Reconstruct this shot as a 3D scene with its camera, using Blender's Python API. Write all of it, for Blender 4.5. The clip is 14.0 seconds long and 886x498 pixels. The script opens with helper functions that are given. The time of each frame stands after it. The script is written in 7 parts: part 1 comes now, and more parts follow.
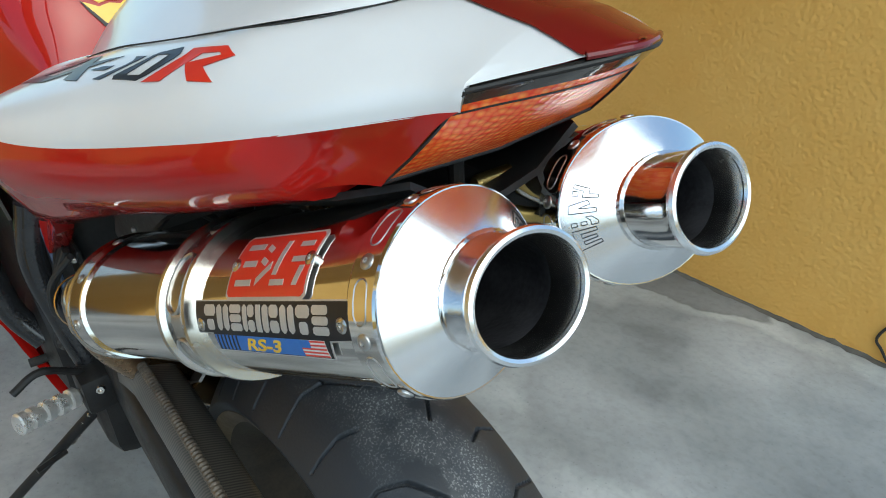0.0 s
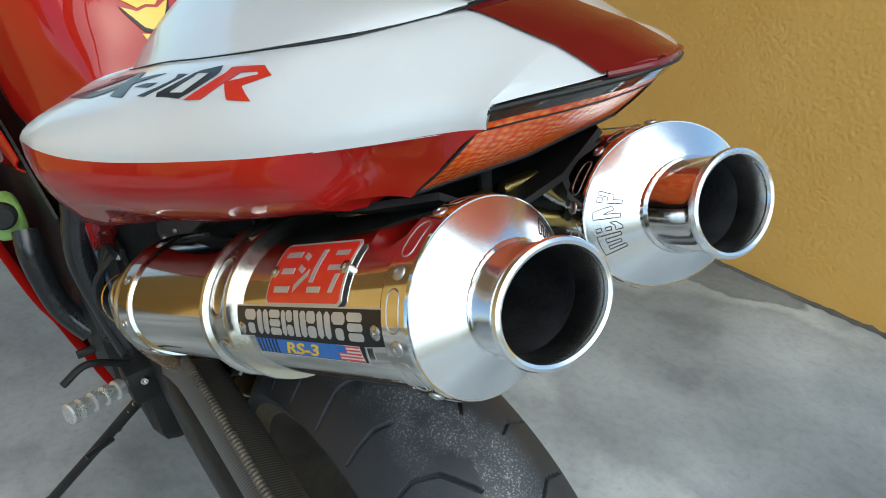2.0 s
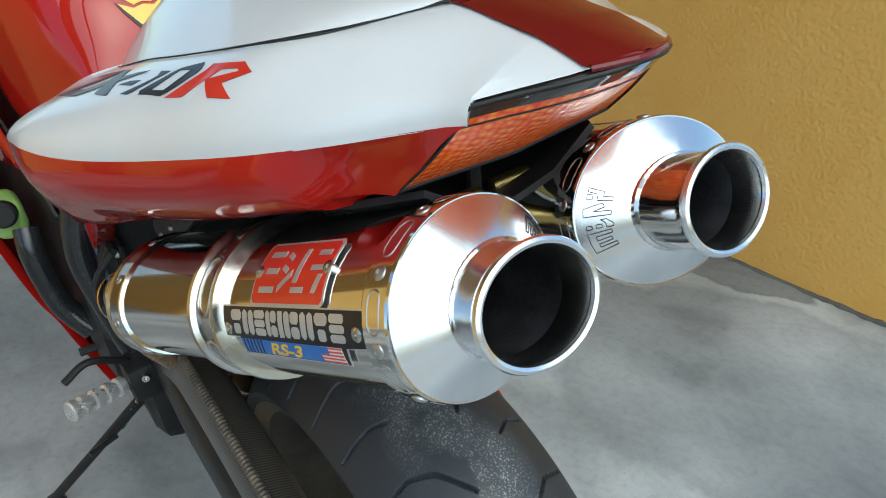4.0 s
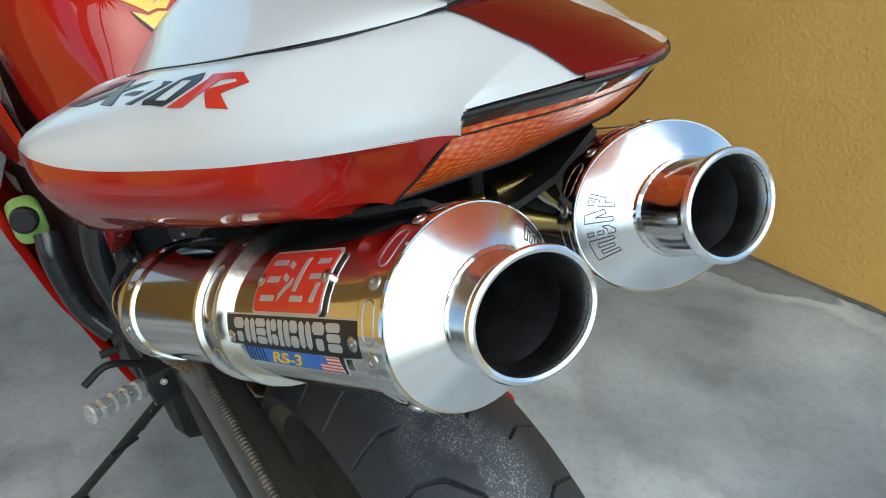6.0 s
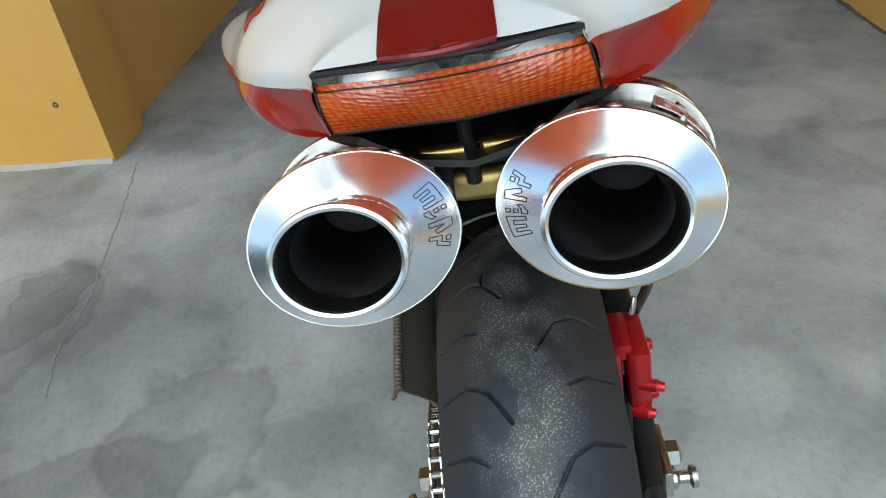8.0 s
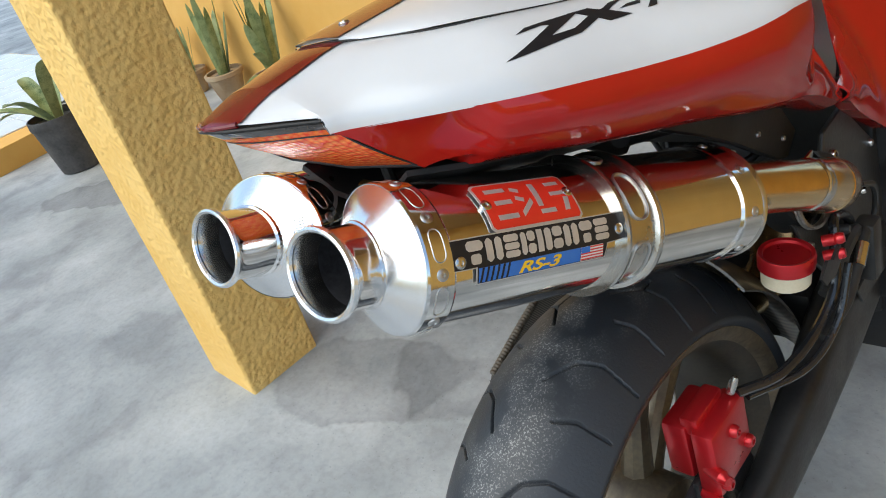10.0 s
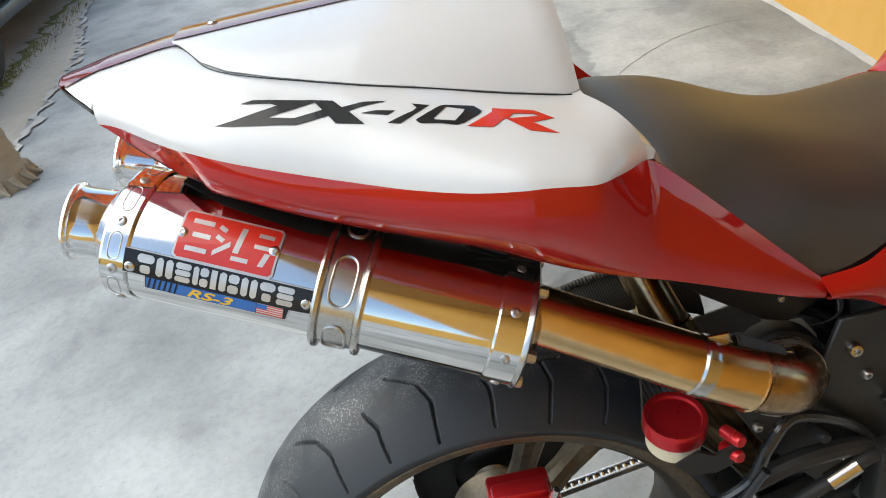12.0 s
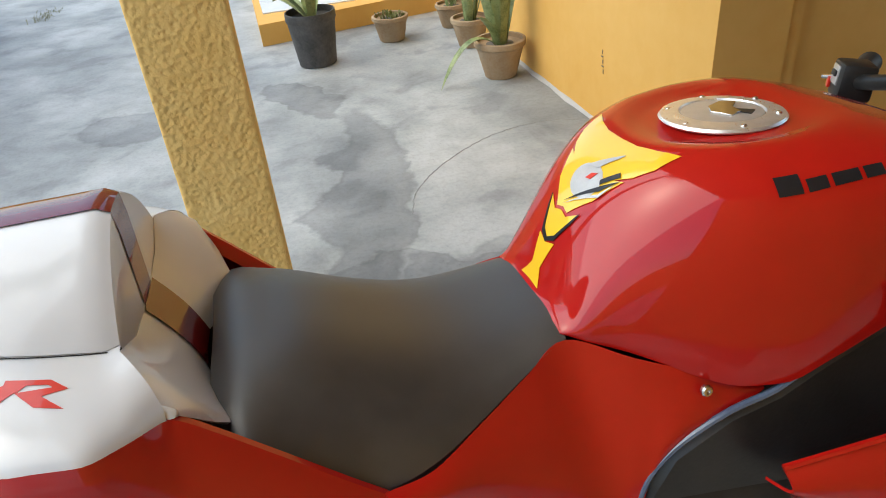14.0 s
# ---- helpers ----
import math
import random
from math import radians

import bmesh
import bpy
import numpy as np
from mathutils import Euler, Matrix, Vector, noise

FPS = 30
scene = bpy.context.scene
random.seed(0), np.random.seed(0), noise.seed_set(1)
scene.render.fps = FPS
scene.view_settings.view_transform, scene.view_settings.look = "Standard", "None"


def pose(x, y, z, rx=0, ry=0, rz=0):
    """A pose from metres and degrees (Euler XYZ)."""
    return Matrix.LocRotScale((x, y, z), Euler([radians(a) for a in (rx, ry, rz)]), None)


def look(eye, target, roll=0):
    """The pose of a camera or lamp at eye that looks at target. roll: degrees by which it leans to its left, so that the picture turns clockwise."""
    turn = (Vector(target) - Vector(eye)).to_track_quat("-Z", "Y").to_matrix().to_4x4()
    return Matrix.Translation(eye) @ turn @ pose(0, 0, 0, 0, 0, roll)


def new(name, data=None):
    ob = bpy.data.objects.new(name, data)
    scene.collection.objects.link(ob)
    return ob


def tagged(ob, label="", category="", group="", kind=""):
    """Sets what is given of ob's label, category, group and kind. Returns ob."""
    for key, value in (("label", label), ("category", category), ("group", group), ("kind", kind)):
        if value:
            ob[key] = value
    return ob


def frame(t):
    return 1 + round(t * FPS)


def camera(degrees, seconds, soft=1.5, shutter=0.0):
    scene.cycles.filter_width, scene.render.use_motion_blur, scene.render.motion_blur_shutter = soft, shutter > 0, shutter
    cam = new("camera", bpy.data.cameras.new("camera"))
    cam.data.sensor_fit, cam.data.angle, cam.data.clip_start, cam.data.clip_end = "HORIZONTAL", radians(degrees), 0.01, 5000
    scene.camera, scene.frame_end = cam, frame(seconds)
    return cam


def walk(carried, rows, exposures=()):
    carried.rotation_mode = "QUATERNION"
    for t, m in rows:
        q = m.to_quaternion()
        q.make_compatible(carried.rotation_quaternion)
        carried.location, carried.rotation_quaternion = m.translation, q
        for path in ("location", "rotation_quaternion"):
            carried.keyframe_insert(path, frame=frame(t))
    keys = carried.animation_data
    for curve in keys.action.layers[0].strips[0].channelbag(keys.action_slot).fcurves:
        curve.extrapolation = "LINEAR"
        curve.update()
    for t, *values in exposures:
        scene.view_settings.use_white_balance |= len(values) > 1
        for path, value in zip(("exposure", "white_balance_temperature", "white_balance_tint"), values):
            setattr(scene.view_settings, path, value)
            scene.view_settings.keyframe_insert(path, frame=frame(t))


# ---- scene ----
PATH = [
    (0.00, -0.4485, 0.3477, 0.9800, 63.72, -2.37, -129.53),
    (0.50, -0.4482, 0.3495, 0.9840, 63.27, -2.96, -130.01),
    (1.00, -0.4542, 0.3483, 0.9859, 63.19, -3.21, -129.91),
    (1.50, -0.4558, 0.3550, 0.9944, 62.65, -1.45, -127.89),
    (2.00, -0.4552, 0.3520, 0.9968, 62.45, -0.73, -127.51),
    (2.50, -0.4530, 0.3488, 0.9950, 62.15, -0.30, -127.27),
    (3.00, -0.4542, 0.3450, 0.9951, 62.11, -0.18, -127.33),
    (5.50, -0.4576, 0.3297, 0.9960, 61.93, 0.46, -125.87),
    (6.00, -0.4611, 0.3264, 0.9985, 62.00, 0.97, -125.50),
    (6.50, -0.4999, 0.3138, 1.0164, 61.38, 0.84, -121.46),
    (7.00, -0.5200, 0.2701, 1.0194, 59.09, 1.33, -111.52),
    (7.50, -0.5310, 0.1781, 1.0310, 56.04, 0.69, -101.59),
    (8.00, -0.5477, 0.0777, 1.0296, 54.46, 5.45, -88.81),
    (8.50, -0.5658, -0.0066, 1.0484, 55.49, 5.80, -80.15),
    (8.70, -0.5643, -0.0352, 1.0483, 55.74, 6.26, -78.11),
    (9.39, -0.5338, -0.1725, 1.0561, 56.69, 9.79, -63.94),
    (10.11, -0.4291, -0.3173, 1.0531, 57.89, 14.59, -45.52),
    (10.80, -0.2926, -0.3887, 1.0551, 57.27, 13.81, -30.24),
    (11.00, -0.2553, -0.3894, 1.0457, 57.18, 10.86, -25.53),
    (11.50, -0.1497, -0.4023, 1.0650, 53.54, 8.82, -18.19),
    (12.00, -0.0182, -0.4578, 1.1050, 53.31, 8.65, -7.30),
    (12.50, 0.0546, -0.4950, 1.1425, 53.11, 8.33, -1.75),
    (13.00, 0.0787, -0.4940, 1.1653, 53.82, 9.33, 0.90),
    (13.50, 0.1421, -0.5000, 1.1784, 56.04, 6.60, -5.56),
    (13.80, 0.1947, -0.4864, 1.1911, 56.55, 5.75, -11.22),
    (14.00, 0.2357, -0.4628, 1.2020, 57.26, 4.73, -16.05),
]
cam = camera(64.24, 14.0, soft=1.0)
walk(cam, [(t, pose(*p)) for t, *p in PATH], exposures=[(0.0, 0.66, 6060, -5), (7.5, 0.64, 6060, -5), (8.6, 0.72, 6250, -1), (10.9, 0.94, 6500, 2), (12.0, 1.05, 6700, 2), (13.0, 1.05, 6700, 2), (13.5, 0.92, 6500, 0), (14.0, 0.98, 6500, 2)])

# ---------------------------------------------------------------- light
world = bpy.data.worlds.new("sky")
scene.world = world
world.use_nodes = True
wn = world.node_tree
sky = wn.nodes.new("ShaderNodeTexSky")
sky.sky_type = "NISHITA"
sky.sun_disc = False
sky.sun_elevation, sky.sun_rotation = radians(54), radians(-78)
sky.air_density, sky.dust_density = 1.0, 2.0
wn.nodes["Background"].inputs["Strength"].default_value = 0.15
wn.links.new(sky.outputs["Color"], wn.nodes["Background"].inputs["Color"])
sun = new("sun", bpy.data.lights.new("sun", "SUN"))
sun.data.energy, sun.data.angle, sun.data.color = 1.15, radians(85), (1.0, 0.96, 0.90)
sun.matrix_world = look((-4.1, 0.9, 5.7), (0, 0, 0))


# ---------------------------------------------------------------- materials
def mat(name, col, rough=0.5, metal=0.0, coat=0.0, var=None, col2=None, bump=None, rvar=0.0, coord="Object", stretch=(1, 1, 1)):
    """Procedural surface: two colours mixed by two scales of noise, roughness that varies with them, and fine relief."""
    m = bpy.data.materials.new(name)
    m.use_nodes = True
    nt = m.node_tree
    b = nt.nodes["Principled BSDF"]
    b.inputs["Base Color"].default_value = (*col, 1)
    b.inputs["Roughness"].default_value = rough
    b.inputs["Metallic"].default_value = metal
    b.inputs["Coat Weight"].default_value = coat
    b.inputs["Coat Roughness"].default_value = 0.03
    tc = nt.nodes.new("ShaderNodeTexCoord")
    mp = nt.nodes.new("ShaderNodeMapping")
    mp.inputs["Scale"].default_value = stretch
    nt.links.new(tc.outputs[coord], mp.inputs["Vector"])

    def noise_tex(scale, detail=6.0):
        n = nt.nodes.new("ShaderNodeTexNoise")
        n.inputs["Scale"].default_value, n.inputs["Detail"].default_value = scale, detail
        nt.links.new(mp.outputs["Vector"], n.inputs["Vector"])
        return n.outputs["Fac"]
    if var:
        big, small = noise_tex(var[0]), noise_tex(var[0] * 9)
        add = nt.nodes.new("ShaderNodeMath")
        add.operation = "MULTIPLY_ADD"
        nt.links.new(small, add.inputs[0])
        add.inputs[1].default_value = 0.45
        nt.links.new(big, add.inputs[2])
        ramp = nt.nodes.new("ShaderNodeValToRGB")
        lo, hi = var[1], var[2]
        ramp.color_ramp.elements[0].position, ramp.color_ramp.elements[1].position = lo, hi
        ramp.color_ramp.elements[0].color, ramp.color_ramp.elements[1].color = (*col, 1), (*(col2 or col), 1)
        nt.links.new(add.outputs[0], ramp.inputs["Fac"])
        nt.links.new(ramp.outputs["Color"], b.inputs["Base Color"])
        if rvar:
            mr = nt.nodes.new("ShaderNodeMapRange")
            mr.inputs["From Min"].default_value, mr.inputs["From Max"].default_value = 0.4, 1.0
            mr.inputs["To Min"].default_value, mr.inputs["To Max"].default_value = rough - rvar, rough + rvar
            nt.links.new(add.outputs[0], mr.inputs["Value"])
            nt.links.new(mr.outputs["Result"], b.inputs["Roughness"])
    if bump:
        bp = nt.nodes.new("ShaderNodeBump")
        bp.inputs["Strength"].default_value, bp.inputs["Distance"].default_value = bump[1], bump[2]
        nt.links.new(noise_tex(bump[0], 4.0), bp.inputs["Height"])
        nt.links.new(bp.outputs["Normal"], b.inputs["Normal"])
    return m


WHITE = mat("white_paint", (0.63, 0.64, 0.65), 0.35, 0, 0.8, (6, 0.5, 0.9), (0.60, 0.61, 0.625), (900, 0.02, 0.0005))
RED = mat("red_paint", (0.41, 0.008, 0.005), 0.5, 0.0, 1.0, (5, 0.5, 0.9), (0.37, 0.007, 0.005), (700, 0.02, 0.0005))
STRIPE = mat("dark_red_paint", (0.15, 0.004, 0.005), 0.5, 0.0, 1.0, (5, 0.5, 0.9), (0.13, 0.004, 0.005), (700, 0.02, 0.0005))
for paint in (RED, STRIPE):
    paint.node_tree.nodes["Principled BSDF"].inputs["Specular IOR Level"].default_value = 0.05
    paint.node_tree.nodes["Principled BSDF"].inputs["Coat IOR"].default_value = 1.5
YELLOW = mat("yellow_paint", (0.85, 0.52, 0.01), 0.35, 0, 1.0, (8, 0.5, 0.9), (0.8, 0.48, 0.01))
BLACK = mat("black_vinyl", (0.010, 0.010, 0.012), 0.35, 0, 0.3, (12, 0.5, 0.9), (0.016, 0.016, 0.018))
BLACK.node_tree.nodes["Principled BSDF"].inputs["Specular IOR Level"].default_value = 0.2
DECAL_RED = mat("red_vinyl", (0.62, 0.03, 0.015), 0.3, 0, 0.6, (30, 0.5, 0.9), (0.55, 0.025, 0.012))
BLACKMETAL = mat("black_coated_metal", (0.013, 0.013, 0.014), 0.42, 0.2, 0, (20, 0.5, 0.95), (0.028, 0.028, 0.028), (250, 0.15, 0.001), 0.12)
PLASTIC = mat("black_plastic", (0.013, 0.013, 0.013), 0.5, 0, 0, (15, 0.5, 0.95), (0.025, 0.024, 0.023), (400, 0.2, 0.0008), 0.1)
CHROME = mat("polished_steel", (0.80, 0.79, 0.77), 0.09, 1, 0, (9, 0.5, 0.95), (0.70, 0.69, 0.67), (45, 0.05, 0.0012), 0.04)
ALU = mat("turned_aluminium", (0.88, 0.88, 0.88), 0.24, 1, 0, (14, 0.5, 0.95), (0.80, 0.80, 0.80), (500, 0.05, 0.0004), 0.06)
PEG = mat("bare_aluminium", (0.93, 0.93, 0.92), 0.30, 0.8, 0, (60, 0.5, 0.95), (0.78, 0.78, 0.77), (400, 0.15, 0.001), 0.08)
SATIN = mat("dull_satin_steel", (0.58, 0.58, 0.57), 0.34, 1, 0, (16, 0.5, 0.95), (0.48, 0.47, 0.46), (300, 0.1, 0.0006), 0.08)
NECK = mat("satin_polished_steel", (0.82, 0.81, 0.80), 0.11, 1, 0, (12, 0.5, 0.95), (0.72, 0.71, 0.70), (300, 0.04, 0.0004), 0.05)
STEEL = mat("brushed_steel", (0.62, 0.60, 0.57), 0.22, 1, 0, (14, 0.5, 0.95), (0.50, 0.48, 0.44), (300, 0.08, 0.0006), 0.08)
HEATED = mat("heat_tinted_steel", (0.80, 0.60, 0.34), 0.22, 1, 0, (7, 0.5, 0.95), (0.58, 0.38, 0.17), (300, 0.06, 0.0006), 0.07)
SCORCHED = mat("scorched_steel", (0.62, 0.42, 0.21), 0.26, 1, 0, (16, 0.35, 0.80), (0.26, 0.165, 0.095), (300, 0.10, 0.0006), 0.10)
CRINKLED = mat("crinkled_foil", (0.62, 0.60, 0.55), 0.35, 0.8, 0, (60, 0.4, 0.8), (0.30, 0.28, 0.25), (220, 0.6, 0.003), 0.1)
SOOT = mat("sooty_steel", (0.012, 0.012, 0.014), 0.45, 0.4, 0, (40, 0.5, 0.95), (0.05, 0.05, 0.055), (400, 0.3, 0.001), 0.15)
BRASS = mat("dull_gold_metal", (0.55, 0.42, 0.16), 0.32, 1, 0, (30, 0.5, 0.95), (0.42, 0.30, 0.10), None, 0.08)
RIM = mat("bronze_grey_paint", (0.25, 0.195, 0.12), 0.42, 0.6, 0.1, (20, 0.5, 0.95), (0.11, 0.09, 0.07), (300, 0.1, 0.0006), 0.1)
REDANO = mat("red_anodised_metal", (0.52, 0.012, 0.02), 0.32, 0.55, 0.3, (25, 0.5, 0.95), (0.45, 0.015, 0.02), None, 0.08)
VINYL = mat("seat_vinyl", (0.030, 0.028, 0.026), 0.40, 0, 0.0, (7, 0.5, 0.95), (0.045, 0.042, 0.039), (1400, 0.3, 0.0005), 0.06)
VINYL.node_tree.nodes["Principled BSDF"].inputs["Specular IOR Level"].default_value = 0.8
CREAM = mat("translucent_plastic", (0.70, 0.62, 0.45), 0.45, 0, 0, (40, 0.5, 0.95), (0.60, 0.52, 0.36))
SILVER = mat("silver_print", (0.62, 0.61, 0.60), 0.35, 0.6, 0, (60, 0.5, 0.95), (0.52, 0.51, 0.50))
BLUE = mat("blue_print", (0.02, 0.12, 0.45), 0.35, 0, 0.3, (60, 0.5, 0.95), (0.03, 0.16, 0.5))
TERRACOTTA = mat("weathered_clay", (0.30, 0.19, 0.10), 0.85, 0, 0, (9, 0.45, 0.95), (0.40, 0.31, 0.20), (60, 0.4, 0.004))
POTBLACK = mat("dusty_black_plastic", (0.03, 0.03, 0.03), 0.6, 0, 0, (9, 0.5, 0.95), (0.10, 0.095, 0.09), (90, 0.2, 0.002))
LEAF = mat("striped_leaf", (0.07, 0.12, 0.03), 0.45, 0, 0, (18, 0.5, 0.8), (0.28, 0.33, 0.14), (80, 0.2, 0.001))
DRYLEAF = mat("dry_leaf", (0.45, 0.22, 0.05), 0.6, 0, 0, (12, 0.45, 0.9), (0.36, 0.16, 0.03), (50, 0.3, 0.003))
MOSS = mat("moss", (0.10, 0.14, 0.03), 0.95, 0, 0, (12, 0.45, 0.9), (0.20, 0.19, 0.08), (90, 0.6, 0.01))
BARK = mat("palm_bark", (0.30, 0.24, 0.17), 0.9, 0, 0, (7, 0.4, 0.9), (0.42, 0.36, 0.27), (40, 0.5, 0.01), 0, "Object", (1, 1, 5))
CARPAINT = mat("dark_grey_metallic", (0.05, 0.055, 0.058), 0.35, 0.5, 1.0, (4, 0.5, 0.9), (0.045, 0.05, 0.052))
CARGLASS = mat("dark_glass", (0.01, 0.011, 0.012), 0.05, 0, 0.5)
ALLOY = mat("silver_alloy", (0.62, 0.63, 0.64), 0.3, 0.8, 0, (20, 0.5, 0.95), (0.52, 0.53, 0.54))
TILE = mat("white_tile", (0.74, 0.73, 0.70), 0.25, 0, 0.3, (4, 0.5, 0.95), (0.66, 0.65, 0.62))
WHITEPAINT = mat("white_enamel", (0.75, 0.75, 0.73), 0.4, 0, 0, (9, 0.5, 0.95), (0.66, 0.65, 0.62))
CLOTH = mat("pale_blue_cloth", (0.42, 0.48, 0.52), 0.9, 0, 0, (20, 0.45, 0.9), (0.55, 0.60, 0.63), (200, 0.4, 0.002))
CEIL = mat("ceiling_paint", (0.60, 0.38, 0.14), 0.7, 0, 0, (2, 0.45, 0.95), (0.52, 0.31, 0.10), (60, 0.2, 0.003))


def turned_metal():
    """Machined aluminium: fine rings round the axis stretch every reflection outward from it."""
    m = mat("ringed_aluminium", (0.87, 0.88, 0.89), 0.22, 1, 0, (14, 0.5, 0.95), (0.83, 0.83, 0.84), (500, 0.03, 0.0003), 0.05)
    b = m.node_tree.nodes["Principled BSDF"]
    tg = m.node_tree.nodes.new("ShaderNodeTangent")
    tg.direction_type, tg.axis = "RADIAL", "Z"
    m.node_tree.links.new(tg.outputs["Tangent"], b.inputs["Tangent"])
    b.inputs["Anisotropic"].default_value = 0.6
    return m


TURNED = turned_metal()


def stucco(name, col, col2, coarse, strength):
    """Rough rendered wall: lumps of two sizes, blotches and a few darker runs."""
    m = mat(name, col, 0.85, 0, 0, (1.6, 0.45, 0.95), col2)
    nt = m.node_tree
    tc = nt.nodes.new("ShaderNodeTexCoord")
    v = nt.nodes.new("ShaderNodeTexVoronoi")
    v.feature = "SMOOTH_F1"
    v.inputs["Scale"].default_value = coarse
    n = nt.nodes.new("ShaderNodeTexNoise")
    n.inputs["Scale"].default_value, n.inputs["Detail"].default_value = coarse * 0.7, 7
    nt.links.new(tc.outputs["Object"], n.inputs["Vector"])
    nt.links.new(n.outputs["Color"], v.inputs["Vector"])
    nt.links.new(tc.outputs["Object"], v.inputs["Vector"])
    a = nt.nodes.new("ShaderNodeMath")
    nt.links.new(v.outputs["Distance"], a.inputs[0])
    nt.links.new(n.outputs["Fac"], a.inputs[1])
    bp = nt.nodes.new("ShaderNodeBump")
    bp.inputs["Strength"].default_value, bp.inputs["Distance"].default_value = strength, 0.006
    nt.links.new(a.outputs[0], bp.inputs["Height"])
    nt.links.new(bp.outputs["Normal"], nt.nodes["Principled BSDF"].inputs["Normal"])
    return m


OCHRE = stucco("ochre_stucco", (0.78, 0.42, 0.085), (0.84, 0.50, 0.13), 95, 0.32)
OCHRE_COARSE = stucco("ochre_coarse_stucco", (0.74, 0.43, 0.095), (0.86, 0.58, 0.20), 85, 0.85)
OCHRE_SMOOTH = stucco("ochre_smooth_render", (0.66, 0.36, 0.075), (0.72, 0.43, 0.12), 25, 0.12)


def concrete():
    """Trowelled concrete: broad cloudy stains, darker damp patches, fine pits and cracks."""
    m = mat("concrete", (0.30, 0.31, 0.31), 0.7)
    nt = m.node_tree
    b = nt.nodes["Principled BSDF"]
    tc = nt.nodes.new("ShaderNodeTexCoord")

    def noise_tex(scale, detail, dist=0.0):
        n = nt.nodes.new("ShaderNodeTexNoise")
        n.inputs["Scale"].default_value, n.inputs["Detail"].default_value = scale, detail
        n.inputs["Distortion"].default_value = dist
        nt.links.new(tc.outputs["Object"], n.inputs["Vector"])
        return n

    def ramp(src, stops):
        r = nt.nodes.new("ShaderNodeValToRGB")
        e = r.color_ramp.elements
        e[0].position, e[0].color = stops[0][0], (*stops[0][1], 1)
        e[1].position, e[1].color = stops[-1][0], (*stops[-1][1], 1)
        for p, c in stops[1:-1]:
            e.new(p).color = (*c, 1)
        nt.links.new(src, r.inputs["Fac"])
        return r.outputs["Color"]

    def mul(a, c, fac):
        x = nt.nodes.new("ShaderNodeMix")
        x.data_type, x.blend_type = "RGBA", "MULTIPLY"
        x.inputs["Factor"].default_value = fac
        nt.links.new(a, x.inputs["A"])
        nt.links.new(c, x.inputs["B"])
        return x.outputs["Result"]
    base = ramp(noise_tex(1.6, 9, 0.25).outputs["Fac"], [(0.30, (0.23, 0.25, 0.26)), (0.47, (0.325, 0.35, 0.36)), (0.60, (0.43, 0.455, 0.465)), (0.8, (0.50, 0.52, 0.525))])
    stain = ramp(noise_tex(3.4, 7, 0.4).outputs["Fac"], [(0.36, (0.55, 0.55, 0.57)), (0.43, (0.95, 0.95, 0.95)), (0.7, (1.08, 1.08, 1.07))])
    shed = ramp(noise_tex(3.4, 9, 0.25).outputs["Fac"], [(0.40, (0.74, 0.75, 0.76)), (0.47, (0.86, 0.87, 0.88)), (0.50, (1.0, 1.0, 1.0)), (0.60, (1.06, 1.07, 1.08))])
    grain = ramp(noise_tex(55, 6).outputs["Fac"], [(0.30, (0.80, 0.80, 0.80)), (0.55, (1, 1, 1)), (0.75, (1.0, 1.0, 1.0))])
    blot = ramp(noise_tex(9, 6, 0.5).outputs["Fac"], [(0.35, (0.78, 0.78, 0.78)), (0.55, (1, 1, 1)), (0.75, (1, 1, 1))])
    pits = ramp(noise_tex(150, 3).outputs["Fac"], [(0.27, (0.35, 0.35, 0.35)), (0.36, (1, 1, 1)), (0.66, (1, 1, 1)), (0.72, (1.25, 1.25, 1.22))])
    col = mul(mul(mul(mul(mul(base, stain, 0.45), shed, 0.28), grain, 0.6), blot, 0.5), pits, 0.45)
    # damp patches, then two broad floor darkenings: centre, half lengths, turn, how dark
    warp = nt.nodes.new("ShaderNodeMix")
    warp.data_type, warp.blend_type = "RGBA", "LINEAR_LIGHT"
    warp.inputs["Factor"].default_value = 0.26
    nt.links.new(tc.outputs["Object"], warp.inputs["A"])
    nt.links.new(noise_tex(3.2, 10).outputs["Color"], warp.inputs["B"])
    for cx, cy, rx, ry, rot, dark in ((0.52, 1.95, 0.20, 0.85, -8, 0.66), (0.33, 0.72, 0.24, 0.20, 20, 0.70), (0.55, 1.30, 0.10, 0.45, 80, 0.72), (0.50, -1.39, 0.26, 0.13, 0, 0.46),
                                      (-0.42, 2.95, 0.30, 0.24, 30, 0.70), (0.38, 2.95, 0.14, 0.35, 30, 0.66), (0.72, 1.25, 0.26, 0.16, 30, 0.74), (0.18, 0.86, 0.16, 0.26, 40, 0.72), (-0.1, -0.95, 0.9, 0.42, 8, 0.72), (1.2, -0.6, 0.5, 0.35, 30, 0.85)):
        mp = nt.nodes.new("ShaderNodeMapping")
        mp.vector_type = "TEXTURE"
        mp.inputs["Location"].default_value, mp.inputs["Rotation"].default_value, mp.inputs["Scale"].default_value = (cx, cy, 0), (0, 0, radians(rot)), (rx, ry, 1000)
        nt.links.new(warp.outputs["Result"], mp.inputs["Vector"])
        ln = nt.nodes.new("ShaderNodeVectorMath")
        ln.operation = "LENGTH"
        nt.links.new(mp.outputs["Vector"], ln.inputs[0])
